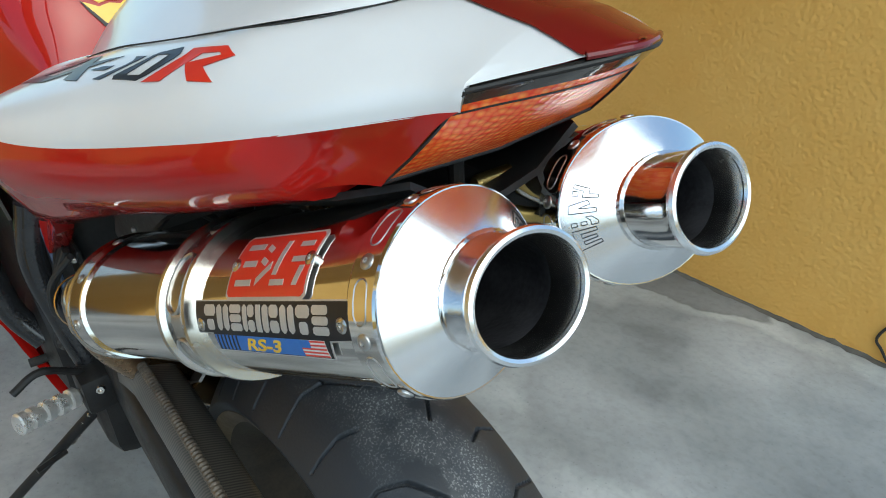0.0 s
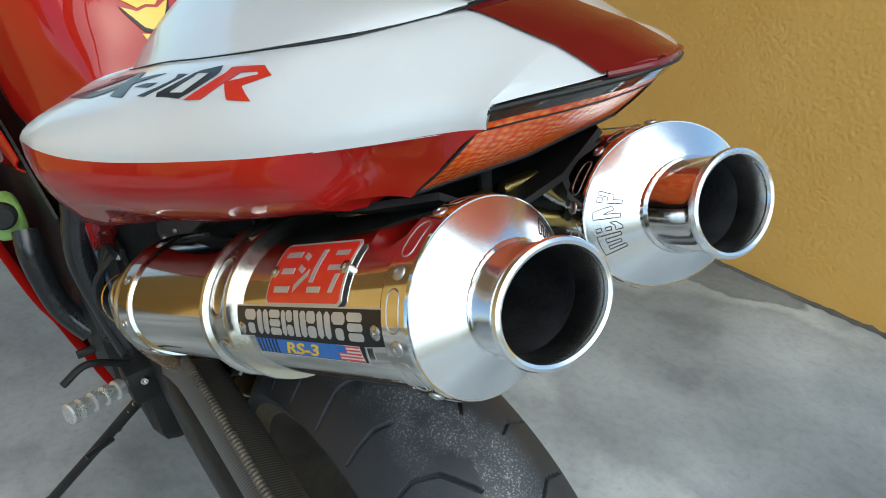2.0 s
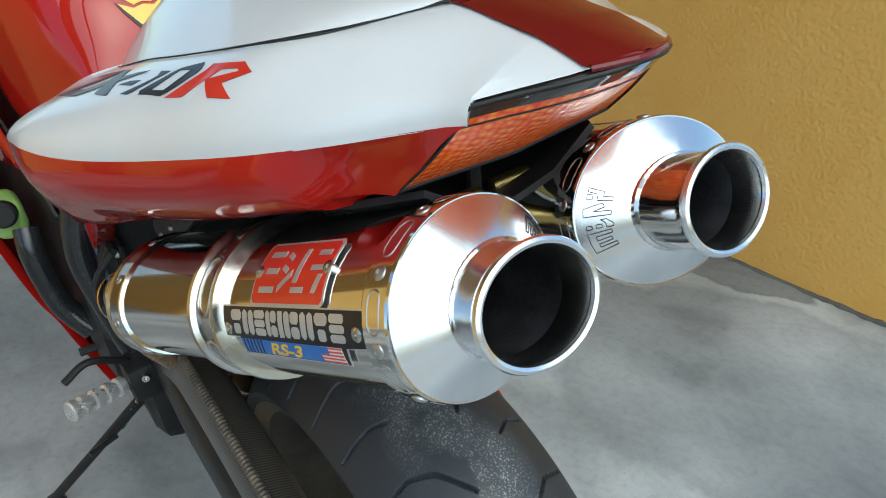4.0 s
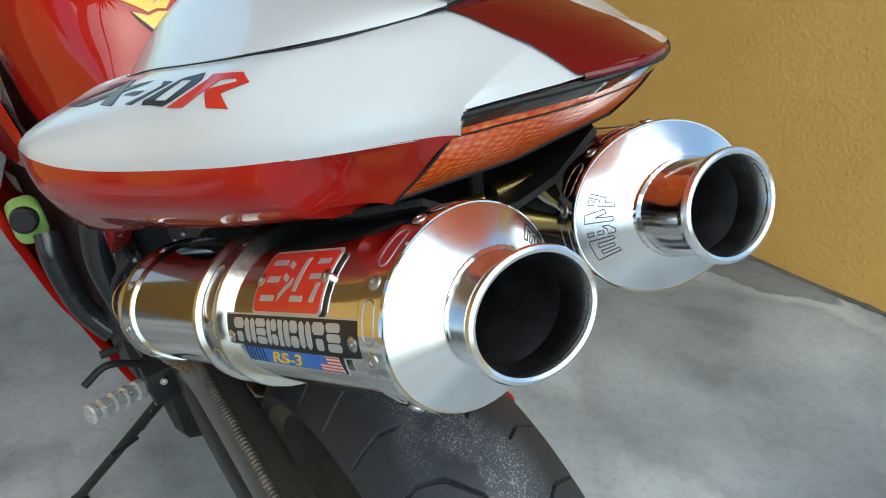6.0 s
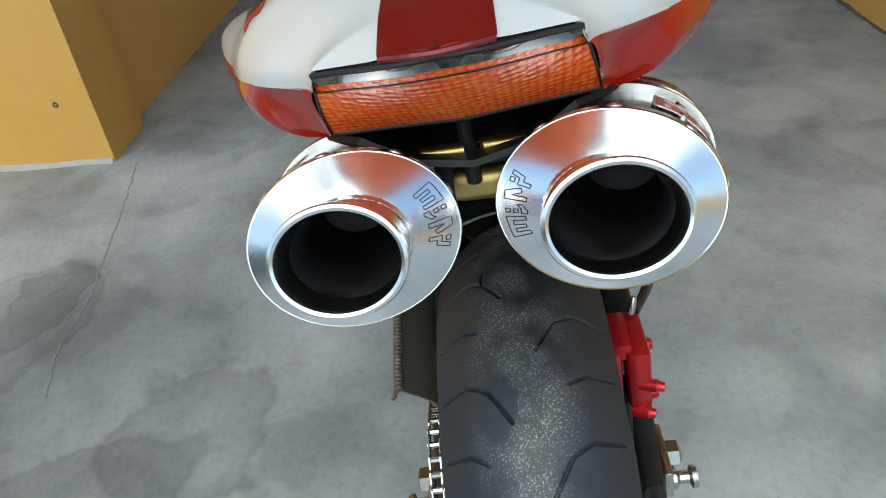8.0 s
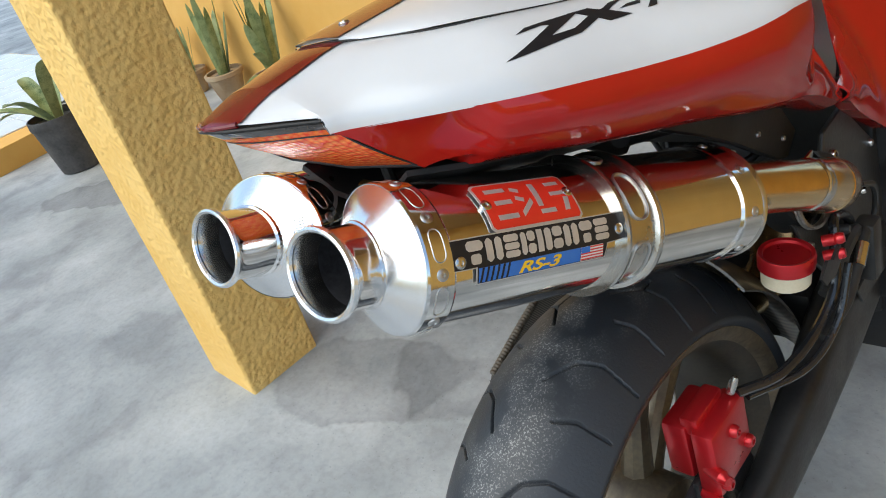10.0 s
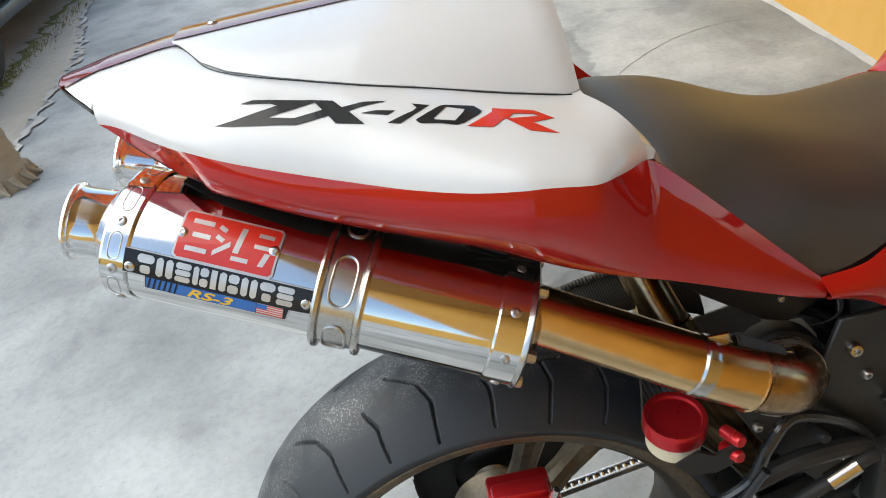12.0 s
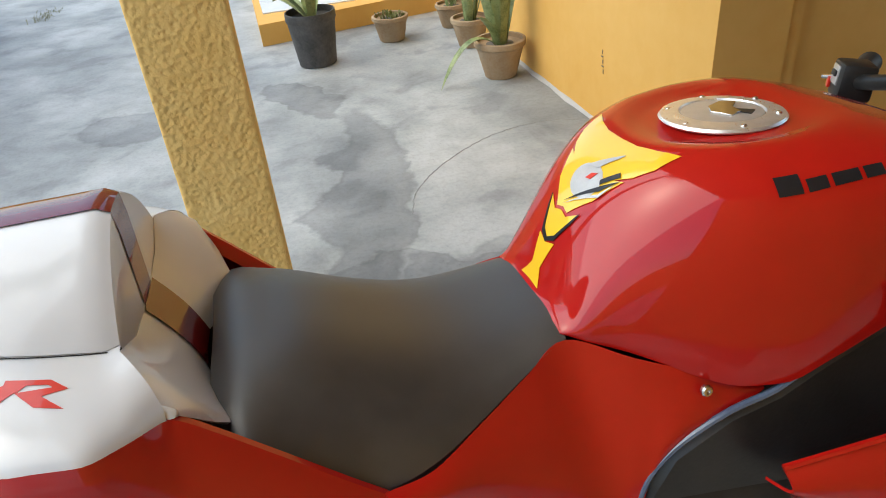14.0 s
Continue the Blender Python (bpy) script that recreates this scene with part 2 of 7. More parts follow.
        col = mul(col, ramp(ln.outputs["Value"], [(0.72, (dark + 0.08, dark + 0.08, dark + 0.09)), (0.86, (dark, dark, dark * 1.01)), (0.90, (0.4 + dark * 0.6, 0.4 + dark * 0.6, 0.4 + dark * 0.6)), (0.97, (1, 1, 1))]), 1.0)
    nt.links.new(col, b.inputs["Base Color"])
    mr = nt.nodes.new("ShaderNodeMapRange")
    mr.inputs["To Min"].default_value, mr.inputs["To Max"].default_value = 0.5, 0.85
    nt.links.new(noise_tex(3, 5).outputs["Fac"], mr.inputs["Value"])
    nt.links.new(mr.outputs["Result"], b.inputs["Roughness"])
    bp = nt.nodes.new("ShaderNodeBump")
    bp.inputs["Strength"].default_value, bp.inputs["Distance"].default_value = 0.35, 0.004
    nt.links.new(noise_tex(70, 8).outputs["Fac"], bp.inputs["Height"])
    nt.links.new(bp.outputs["Normal"], b.inputs["Normal"])
    return m


CONCRETE = concrete()
CONCRETE_PATCH = mat("rough_cement", (0.38, 0.375, 0.36), 0.9, 0, 0, (4, 0.4, 0.95), (0.48, 0.47, 0.45), (40, 0.6, 0.01))
CRACK = mat("dusty_crack", (0.19, 0.195, 0.20), 0.9, 0, 0, (14, 0.4, 0.95), (0.33, 0.345, 0.35))
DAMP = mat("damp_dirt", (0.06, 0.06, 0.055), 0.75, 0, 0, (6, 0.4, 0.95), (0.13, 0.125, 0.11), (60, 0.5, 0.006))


def rubber():
    """Black rubber with pale dust and grit ground into the crown."""
    m = mat("tyre_rubber", (0.027, 0.028, 0.030), 0.52, 0, 0, None, None, (350, 0.35, 0.0008))
    nt = m.node_tree
    b = nt.nodes["Principled BSDF"]
    tc = nt.nodes.new("ShaderNodeTexCoord")
    sep = nt.nodes.new("ShaderNodeSeparateXYZ")
    nt.links.new(tc.outputs["Object"], sep.inputs[0])
    ab = nt.nodes.new("ShaderNodeMath")
    ab.operation = "ABSOLUTE"
    nt.links.new(sep.outputs["Y"], ab.inputs[0])
    band = nt.nodes.new("ShaderNodeMapRange")
    band.inputs["From Min"].default_value, band.inputs["From Max"].default_value = 0.012, 0.055
    band.inputs["To Min"].default_value, band.inputs["To Max"].default_value = 1.0, 0.0
    nt.links.new(ab.outputs[0], band.inputs["Value"])
    n1 = nt.nodes.new("ShaderNodeTexNoise")
    n1.inputs["Scale"].default_value, n1.inputs["Detail"].default_value = 520, 6
    n2 = nt.nodes.new("ShaderNodeTexNoise")
    n2.inputs["Scale"].default_value, n2.inputs["Detail"].default_value = 22, 5
    for n in (n1, n2):
        nt.links.new(tc.outputs["Object"], n.inputs["Vector"])
    r1 = nt.nodes.new("ShaderNodeMapRange")
    r1.inputs["From Min"].default_value, r1.inputs["From Max"].default_value = 0.53, 0.66
    nt.links.new(n1.outputs["Fac"], r1.inputs["Value"])
    r2 = nt.nodes.new("ShaderNodeMapRange")
    r2.inputs["From Min"].default_value, r2.inputs["From Max"].default_value = 0.40, 0.62
    nt.links.new(n2.outputs["Fac"], r2.inputs["Value"])
    m1 = nt.nodes.new("ShaderNodeMath")
    m1.operation = "MULTIPLY"
    nt.links.new(r1.outputs[0], m1.inputs[0])
    nt.links.new(r2.outputs[0], m1.inputs[1])
    film = nt.nodes.new("ShaderNodeMath")
    film.operation = "MULTIPLY_ADD"
    nt.links.new(r2.outputs[0], film.inputs[0])
    film.inputs[1].default_value = 0.20
    nt.links.new(m1.outputs[0], film.inputs[2])
    m2 = nt.nodes.new("ShaderNodeMath")
    m2.operation = "MULTIPLY"
    m2.use_clamp = True
    nt.links.new(film.outputs[0], m2.inputs[0])
    nt.links.new(band.outputs[0], m2.inputs[1])
    mx = nt.nodes.new("ShaderNodeMix")
    mx.data_type = "RGBA"
    mx.inputs["A"].default_value = (0.021, 0.025, 0.031, 1)
    mx.inputs["B"].default_value = (0.32, 0.32, 0.31, 1)
    nt.links.new(m2.outputs[0], mx.inputs["Factor"])
    nt.links.new(mx.outputs["Result"], b.inputs["Base Color"])
    return m


RUBBER = rubber()
RUBBER.node_tree.nodes["Principled BSDF"].inputs["Specular IOR Level"].default_value = 0.5
WORN = mat("worn_black_alloy", (0.014, 0.014, 0.014), 0.36, 0.2, 0, (18, 0.45, 0.95), (0.035, 0.034, 0.032), (250, 0.2, 0.001), 0.1)
LIME = mat("lime_plastic", (0.24, 0.42, 0.10), 0.4, 0, 0, (12, 0.5, 0.95), (0.32, 0.50, 0.16))
GLOSSHOSE = mat("glossy_black_rubber", (0.012, 0.013, 0.015), 0.22, 0, 0.2, (30, 0.5, 0.95), (0.02, 0.021, 0.024))
HOSE = mat("black_rubber_hose", (0.02, 0.02, 0.02), 0.5, 0, 0, (40, 0.5, 0.95), (0.03, 0.03, 0.03))


def carbon():
    """Woven carbon cloth under a worn clear coat."""
    m = mat("carbon_weave", (0.02, 0.02, 0.02), 0.4, 0, 0.5)
    nt = m.node_tree
    b = nt.nodes["Principled BSDF"]
    tc = nt.nodes.new("ShaderNodeTexCoord")
    mp = nt.nodes.new("ShaderNodeMapping")
    mp.inputs["Rotation"].default_value = (radians(10), radians(35), radians(20))
    nt.links.new(tc.outputs["Object"], mp.inputs["Vector"])
    w = nt.nodes.new("ShaderNodeTexWave")
    w.inputs["Scale"].default_value, w.inputs["Distortion"].default_value = 120, 0.4
    nt.links.new(mp.outputs["Vector"], w.inputs["Vector"])
    r = nt.nodes.new("ShaderNodeValToRGB")
    r.color_ramp.elements[0].color, r.color_ramp.elements[1].color = (0.014, 0.014, 0.014, 1), (0.085, 0.077, 0.064, 1)
    nt.links.new(w.outputs["Fac"], r.inputs["Fac"])
    nt.links.new(r.outputs["Color"], b.inputs["Base Color"])
    return m


CARBON = carbon()


def lens():
    """Orange-red reflector plastic with a honeycomb of small prisms."""
    m = mat("orange_lens", (0.80, 0.085, 0.012), 0.25, 0, 0.1)
    nt = m.node_tree
    b = nt.nodes["Principled BSDF"]
    tc = nt.nodes.new("ShaderNodeTexCoord")
    v = nt.nodes.new("ShaderNodeTexVoronoi")
    v.inputs["Scale"].default_value, v.inputs["Randomness"].default_value = 230, 0.35
    nt.links.new(tc.outputs["Object"], v.inputs["Vector"])
    r = nt.nodes.new("ShaderNodeValToRGB")
    r.color_ramp.elements[0].color, r.color_ramp.elements[1].color = (1.0, 0.34, 0.05, 1), (0.85, 0.042, 0.006, 1)
    r.color_ramp.elements[1].position = 0.75
    nt.links.new(v.outputs["Distance"], r.inputs["Fac"])
    nt.links.new(r.outputs["Color"], b.inputs["Base Color"])
    b.inputs["Subsurface Weight"].default_value = 0.0
    b.inputs["Subsurface Radius"].default_value = (0.02, 0.006, 0.002)
    bp = nt.nodes.new("ShaderNodeBump")
    bp.inputs["Strength"].default_value, bp.inputs["Distance"].default_value = 0.55, 0.0014
    nt.links.new(v.outputs["Distance"], bp.inputs["Height"])
    nt.links.new(bp.outputs["Normal"], b.inputs["Normal"])
    return m


for dark in (BLACKMETAL, PLASTIC, HOSE):
    dark.node_tree.nodes["Principled BSDF"].inputs["Specular IOR Level"].default_value = 0.35
LENS = lens()
SMOKE = mat("smoked_lens", (0.03, 0.025, 0.022), 0.08, 0, 0.8, (30, 0.5, 0.95), (0.05, 0.04, 0.035))


# ---------------------------------------------------------------- mesh helpers
def empty(name, m, label, category, group=""):
    ob = new(name)
    ob.empty_display_size = 0.05
    ob.matrix_world = m
    return tagged(ob, label, category, group)


def part(name, bm, material, parent=None, label="", smooth=True, angle=35):
    """Links a bmesh as one mesh object under a thing or a part."""
    bmesh.ops.recalc_face_normals(bm, faces=bm.faces[:])
    if smooth:
        for f in bm.faces:
            f.smooth = True
        lim = radians(angle)
        for e in bm.edges:
            if len(e.link_faces) == 2 and e.calc_face_angle(0) > lim:
                e.smooth = False
    me = bpy.data.meshes.new(name)
    bm.to_mesh(me)
    bm.free()
    me.materials.append(material)
    ob = new(name, me)
    if parent:
        ob.parent = parent
    return tagged(ob, label)


def thing(name, bm, material, label, category, group="", kind="", smooth=True, angle=35):
    return tagged(part(name, bm, material, None, label, smooth, angle), label, category, group, kind)


def grid(rows, closed_u=False, closed_v=False, thick=0.0, cap=False):
    """A bmesh skin over rows of points. thick: gives it a second skin inward by that much."""
    bm = bmesh.new()
    vs = [[bm.verts.new(p) for p in r] for r in rows]
    nu, nv = len(vs), len(vs[0])
    for i in range(nu if closed_u else nu - 1):
        for j in range(nv if closed_v else nv - 1):
            q = [vs[i][j], vs[(i + 1) % nu][j], vs[(i + 1) % nu][(j + 1) % nv], vs[i][(j + 1) % nv]]
            u = []
            for v in q:
                if v not in u:
                    u.append(v)
            try:
                bm.faces.new(u)
            except ValueError:
                pass
    if cap:
        for r in (vs[0], vs[-1]):
            try:
                bm.faces.new(r)
            except ValueError:
                pass
    bmesh.ops.remove_doubles(bm, verts=bm.verts[:], dist=1e-5)
    if thick:
        bmesh.ops.recalc_face_normals(bm, faces=bm.faces[:])
        bmesh.ops.solidify(bm, geom=bm.faces[:], thickness=thick)
    return bm


def lerp_table(table, x):
    """Interpolates rows (x, a, b, ...) smoothly at x."""
    if x <= table[0][0]:
        return table[0][1:]
    for a, b in zip(table, table[1:]):
        if x <= b[0]:
            w = (x - a[0]) / (b[0] - a[0])
            return tuple(p + (q - p) * w for p, q in zip(a[1:], b[1:]))
    return table[-1][1:]


def curve_table(table, x):
    """Interpolates rows (x, a, b, ...) by a cubic with no kinks and no overshoot."""
    if x <= table[0][0]:
        return table[0][1:]
    if x >= table[-1][0]:
        return table[-1][1:]
    i = max(k for k in range(len(table) - 1) if table[k][0] <= x)
    h = table[i + 1][0] - table[i][0]
    w = (x - table[i][0]) / h

    def slope(k, c):
        if k == 0 or k == len(table) - 1:
            j = min(k, len(table) - 2)
            return (table[j + 1][c] - table[j][c]) / (table[j + 1][0] - table[j][0])
        d0 = (table[k][c] - table[k - 1][c]) / (table[k][0] - table[k - 1][0])
        d1 = (table[k + 1][c] - table[k][c]) / (table[k + 1][0] - table[k][0])
        return 0.0 if d0 * d1 <= 0 else 2 * d0 * d1 / (d0 + d1)
    out = []
    for c in range(1, len(table[0])):
        a, b, m0, m1 = table[i][c], table[i + 1][c], slope(i, c) * h, slope(i + 1, c) * h
        out.append((2 * w ** 3 - 3 * w ** 2 + 1) * a + (w ** 3 - 2 * w ** 2 + w) * m0 + (3 * w ** 2 - 2 * w ** 3) * b + (w ** 3 - w ** 2) * m1)
    return tuple(out)


def smooth_table(table, x, span=0.018):
    """The table's value at x, averaged over a short span so that no kinks show."""
    vals = [curve_table(table, x + span * k) for k in (-1, -0.5, 0, 0.5, 1)]
    return tuple(sum(v[i] * w for v, w in zip(vals, (1, 2, 2, 2, 1))) / 8 for i in range(len(vals[0])))


def box(x0, x1, y0, y1, z0, z1, bevel=0.0, seg=2):
    bm = bmesh.new()
    bmesh.ops.create_cube(bm, size=1)
    bmesh.ops.scale(bm, verts=bm.verts, vec=(x1 - x0, y1 - y0, z1 - z0))
    bmesh.ops.translate(bm, verts=bm.verts, vec=((x0 + x1) / 2, (y0 + y1) / 2, (z0 + z1) / 2))
    if bevel:
        bmesh.ops.bevel(bm, geom=bm.edges[:], offset=bevel, segments=seg, profile=0.5, affect="EDGES")
    return bm


def moved(bm, m):
    bmesh.ops.transform(bm, matrix=m, verts=bm.verts[:])
    return bm


def join(*bms):
    out = bmesh.new()
    for b in bms:
        me = bpy.data.meshes.new("tmp")
        b.to_mesh(me)
        b.free()
        out.from_mesh(me)
        bpy.data.meshes.remove(me)
    return out


def lathe(profile, m=None, n=40, closed=False):
    """Turns (r, h) round the local z axis."""
    rows = [[(r * math.cos(a), r * math.sin(a), h) for a in [2 * math.pi * k / n for k in range(n)]] for r, h in profile]
    bm = grid(rows, closed_u=closed, closed_v=True)
    return moved(bm, m) if m else bm


def axis(p, d):
    """Pose at p with local z along d."""
    return Matrix.Translation(p) @ Vector(d).normalized().to_track_quat("Z", "Y").to_matrix().to_4x4()


def spline(pts, n=8):
    """Catmull-Rom through the points."""
    P = [Vector(p) for p in pts]
    P = [2 * P[0] - P[1]] + P + [2 * P[-1] - P[-2]]
    out = []
    for i in range(1, len(P) - 2):
        a, b, c, d = P[i - 1:i + 3]
        for k in range(n):
            t = k / n
            out.append(0.5 * ((2 * b) + (c - a) * t + (2 * a - 5 * b + 4 * c - d) * t * t + (3 * b - a - 3 * c + d) * t ** 3))
    return out + [P[-2]]


def tube(pts, r, seg=12, n=6, cap=True, flat=1.0):
    """A tube along a spline; r is a radius or a list of radii at the given points."""
    P = spline(pts, n) if len(pts) > 2 else [Vector(p) for p in pts]
    R = [r] * len(P) if not isinstance(r, (list, tuple)) else [r[min(int(i / n), len(r) - 1)] + (r[min(int(i / n) + 1, len(r) - 1)] - r[min(int(i / n), len(r) - 1)]) * ((i % n) / n) if len(pts) > 2 else r[i] for i in range(len(P))]
    rows, up = [], None
    for i, p in enumerate(P):
        d = (P[min(i + 1, len(P) - 1)] - P[max(i - 1, 0)]).normalized()
        if up is None:
            up = Vector((0, 0, 1)) if abs(d.z) < 0.9 else Vector((1, 0, 0))
        s = d.cross(up).normalized()
        up = s.cross(d).normalized()
        rows.append([tuple(p + R[i] * (math.cos(a) * s + flat * math.sin(a) * up)) for a in [2 * math.pi * k / seg for k in range(seg)]])
    return grid(rows, closed_v=True, cap=cap)


def prism(poly, h0, h1, bevel=0.0):
    """A flat polygon in local xy, raised from h0 to h1."""
    bm = bmesh.new()
    f = bm.faces.new([bm.verts.new((x, y, h0)) for x, y in poly])
    ex = bmesh.ops.extrude_face_region(bm, geom=[f])
    bmesh.ops.translate(bm, verts=[v for v in ex["geom"] if isinstance(v, bmesh.types.BMVert)], vec=(0, 0, h1 - h0))
    if bevel:
        bmesh.ops.bevel(bm, geom=[e for e in bm.edges], offset=bevel, segments=1, affect="EDGES")
    return bm


def bend(bm, fn, cut=0.0, cut_axis=0):
    """Moves every vertex by fn, after slicing along one axis so that it can follow a curve."""
    if cut:
        for ax in ((cut_axis,) if cut_axis in (0, 1) else (0, 1)):
            lo, hi = min(v.co[ax] for v in bm.verts), max(v.co[ax] for v in bm.verts)
            k = lo + cut
            while k < hi:
                co, no = [0, 0, 0], [0, 0, 0]
                co[ax], no[ax] = k, 1
                bmesh.ops.bisect_plane(bm, geom=bm.verts[:] + bm.edges[:] + bm.faces[:], plane_co=co, plane_no=no)
                k += cut
    for v in bm.verts:
        v.co = fn(*v.co)
    return bm


def screw(p, d, r=0.006, h=0.004):
    """A domed socket screw head at p, facing d."""
    return lathe([(0, h * 0.35), (r * 0.38, h * 0.35), (r * 0.42, h), (r * 0.75, h * 0.95), (r, h * 0.4), (r, -0.002), (0, -0.002)], axis(p, d), 14)


# ---------------------------------------------------------------- the place
def structure(name, bm, material, label, category, smooth=False):
    return thing(name, bm, material, label, category, "", "structure", smooth)


bm = bmesh.new()
bmesh.ops.create_grid(bm, x_segments=8, y_segments=8, size=400)
structure("ground", bm, CONCRETE, "stained grey trowelled concrete yard with damp patches", "ground")
structure("wall_right", box(-0.12, 4.6, -1.62, -1.43, -0.1, 2.6), OCHRE, "rough ochre stucco wall beside the motorcycle", "wall")
# three unseen walls, added to close the yard and show in reflections
structure("wall_closing", box(-9.2, -0.12, -6.2, -6.0, -0.1, 1.5), OCHRE, "unseen low ochre wall added along the yard", "wall")
structure("wall_closing_rear", box(-9.4, -9.2, -6.2, 12.0, -0.1, 1.5), OCHRE, "unseen low ochre wall added across the drive", "wall")
structure("wall_closing_far", box(-9.2, 1.78, 12.0, 12.2, -0.1, 1.5), OCHRE, "unseen low ochre wall added at the end of the yard", "wall")
structure("wall_house", box(1.53, 1.78, 1.325, 4.6, -0.1, 2.7), OCHRE_SMOOTH, "smooth bright ochre house wall with a pencilled mark", "wall")
structure("wall_passage", box(1.781, 4.6, 1.38, 1.6, -0.1, 2.7), OCHRE_SMOOTH, "smooth ochre wall running back along the carport", "wall")
structure("column", box(-0.005, 0.195, 1.085, 1.285, -0.1, 2.7, 0.006), OCHRE_COARSE, "square ochre stucco column beside the seat", "column")
structure("ceiling", box(-0.05, 4.6, -1.62, 1.6, 2.6, 2.75), CEIL, "ochre-brown boarded carport ceiling", "ceiling")
# eave out of view, added to darken the house wall and floor below
structure("shade_eave", box(0.95, 1.78, 1.601, 7.6, 2.6, 2.72), CEIL, "unseen ochre-brown eave added to shade the house wall and yard", "ceiling")
structure("gate_kerb", box(4.25, 4.42, -1.43, 1.38, -0.05, 0.16, 0.01), OCHRE_SMOOTH, "low ochre kerb under the white gate", "kerb")

# ---------------------------------------------------------------- motorcycle
LEAN = -5.89
bike = empty("motorcycle", pose(0, 0, 0, LEAN, 0, 0), "red and white sports motorcycle leaning on its side stand", "motorcycle")

# white edge and lower red edge of the tail: x, half width, height
EDGE = [(-0.235, 0.0635, 0.914), (-0.22, 0.072, 0.910), (-0.18, 0.108, 0.9015), (-0.14, 0.134, 0.8928), (-0.10, 0.152, 0.8845), (-0.06, 0.168, 0.8765),
        (-0.02, 0.187, 0.8708), (0.02, 0.203, 0.868), (0.045, 0.210, 0.868), (0.078, 0.212, 0.8645), (0.10, 0.198, 0.861), (0.124, 0.172, 0.855)]
LOW = [(-0.235, 0.066, 0.902), (-0.20, 0.092, 0.878), (-0.18, 0.102, 0.871), (-0.14, 0.124, 0.861), (-0.10, 0.140, 0.848), (-0.06, 0.149, 0.834), (-0.02, 0.158, 0.822),
       (0.02, 0.167, 0.810), (0.06, 0.183, 0.797), (0.10, 0.190, 0.784), (0.14, 0.187, 0.768), (0.20, 0.177, 0.738), (0.24, 0.168, 0.718), (0.262, 0.163, 0.707)]
SEAM = [(-0.235, 0.040, 0.9335), (-0.20, 0.036, 0.943), (-0.177, 0.026, 0.949), (-0.165, 0.040, 0.944), (-0.145, 0.078, 0.940), (-0.12, 0.099, 0.936), (-0.08, 0.111, 0.928),
        (-0.04, 0.121, 0.920), (0.0, 0.127, 0.912), (0.04, 0.130, 0.902), (0.091, 0.127, 0.889)]
# where the shell's side begins to fall away, under the cowl
SHOULDER = [(-0.235, 0.045, 0.9335), (-0.20, 0.060, 0.9395), (-0.177, 0.071, 0.9405), (-0.145, 0.087, 0.9390), (-0.12, 0.099, 0.936), *SEAM[6:]]
CROWN = [(-0.272, 0.937), (-0.235, 0.944), (-0.177, 0.951), (-0.10, 0.954), (0.0, 0.957), (0.10, 0.957)]


def rear_point(x, k):
    """Cross-section of the rear of the shell, rounded over from the crown to a short drop beside the lamp."""
    ey, ez = smooth_table(EDGE, x, 0.008)
    cz = lerp_table(CROWN, x)[0]
    zn = ez + 0.0105
    if k < 0.85:
        w = k / 0.85
        return (ey * 0.985 * w, cz + (zn - cz) * w ** 2.2)
    w = (k - 0.85) / 0.15
    return (ey * (0.985 + 0.015 * math.sin(w * math.pi / 2)), zn + (ez - zn) * w)


def front_point(x, k):
    """Cross-section beside the seat cowl, from the middle out to the seam and over to the red edge."""
    sy, sz = smooth_table(SHOULDER, x, 0.012)
    ey, ez = smooth_table(EDGE, x, 0.012 if x < 0.04 else 0.003)
    cz = min(lerp_table(CROWN, x)[0], sz + 0.004)
    if k < 0.4:
        w = k / 0.4
        return (sy * w, cz + (sz - cz) * w ** 1.6)
    w = (k - 0.4) / 0.6
    cy, cz2 = ey + (ey - sy) * 0.02 - 0.004, sz - 0.42 * (sz - ez)
    return ((1 - w) ** 2 * sy + 2 * w * (1 - w) * cy + w * w * ey, (1 - w) ** 2 * sz + 2 * w * (1 - w) * cz2 + w * w * ez)


def tail_point(x, k):
    """A point on one half of the white tail shell at station x; k runs from the middle (0) to the red edge (1)."""
    w = min(1.0, max(0.0, (x + 0.200) / 0.075))
    w = w * w * (3 - 2 * w)
    if w == 0:
        return rear_point(x, k)
    a, b = rear_point(x, k), front_point(x, k)
    return (a[0] + (b[0] - a[0]) * w, a[1] + (b[1] - a[1]) * w)


NOSE = [(-0.2735, 0.004, 0.9355), (-0.271, 0.014, 0.9355), (-0.2665, 0.022, 0.9345), (-0.260, 0.031, 0.932), (-0.252, 0.042, 0.9295), (-0.244, 0.052, 0.927), (-0.2365, 0.062, 0.9245)]
KS = [0, 0.1, 0.2, 0.3, 0.4, 0.47, 0.54, 0.61, 0.68, 0.75, 0.82, 0.89, 0.95, 1.0]
rows = []
for x, w, z in NOSE:
    cz = lerp_table(CROWN, x)[0]
    half = [(x, w * k, z + (cz - z) * (1 - k ** 2.2)) for k in KS]
    rows.append([(a, -b, c) for a, b, c in half[::-1]] + half[1:])
xs = [-0.235 + 0.005 * i for i in range(16)] + [-0.155 + 0.005 * i for i in range(51)] + [0.0985]
for x in xs:
    half = [(x, *tail_point(x, k)) for k in KS]
    rows.append([(a, -b, c) for a, b, c in half[::-1]] + half[1:])
shell = [grid(rows)]
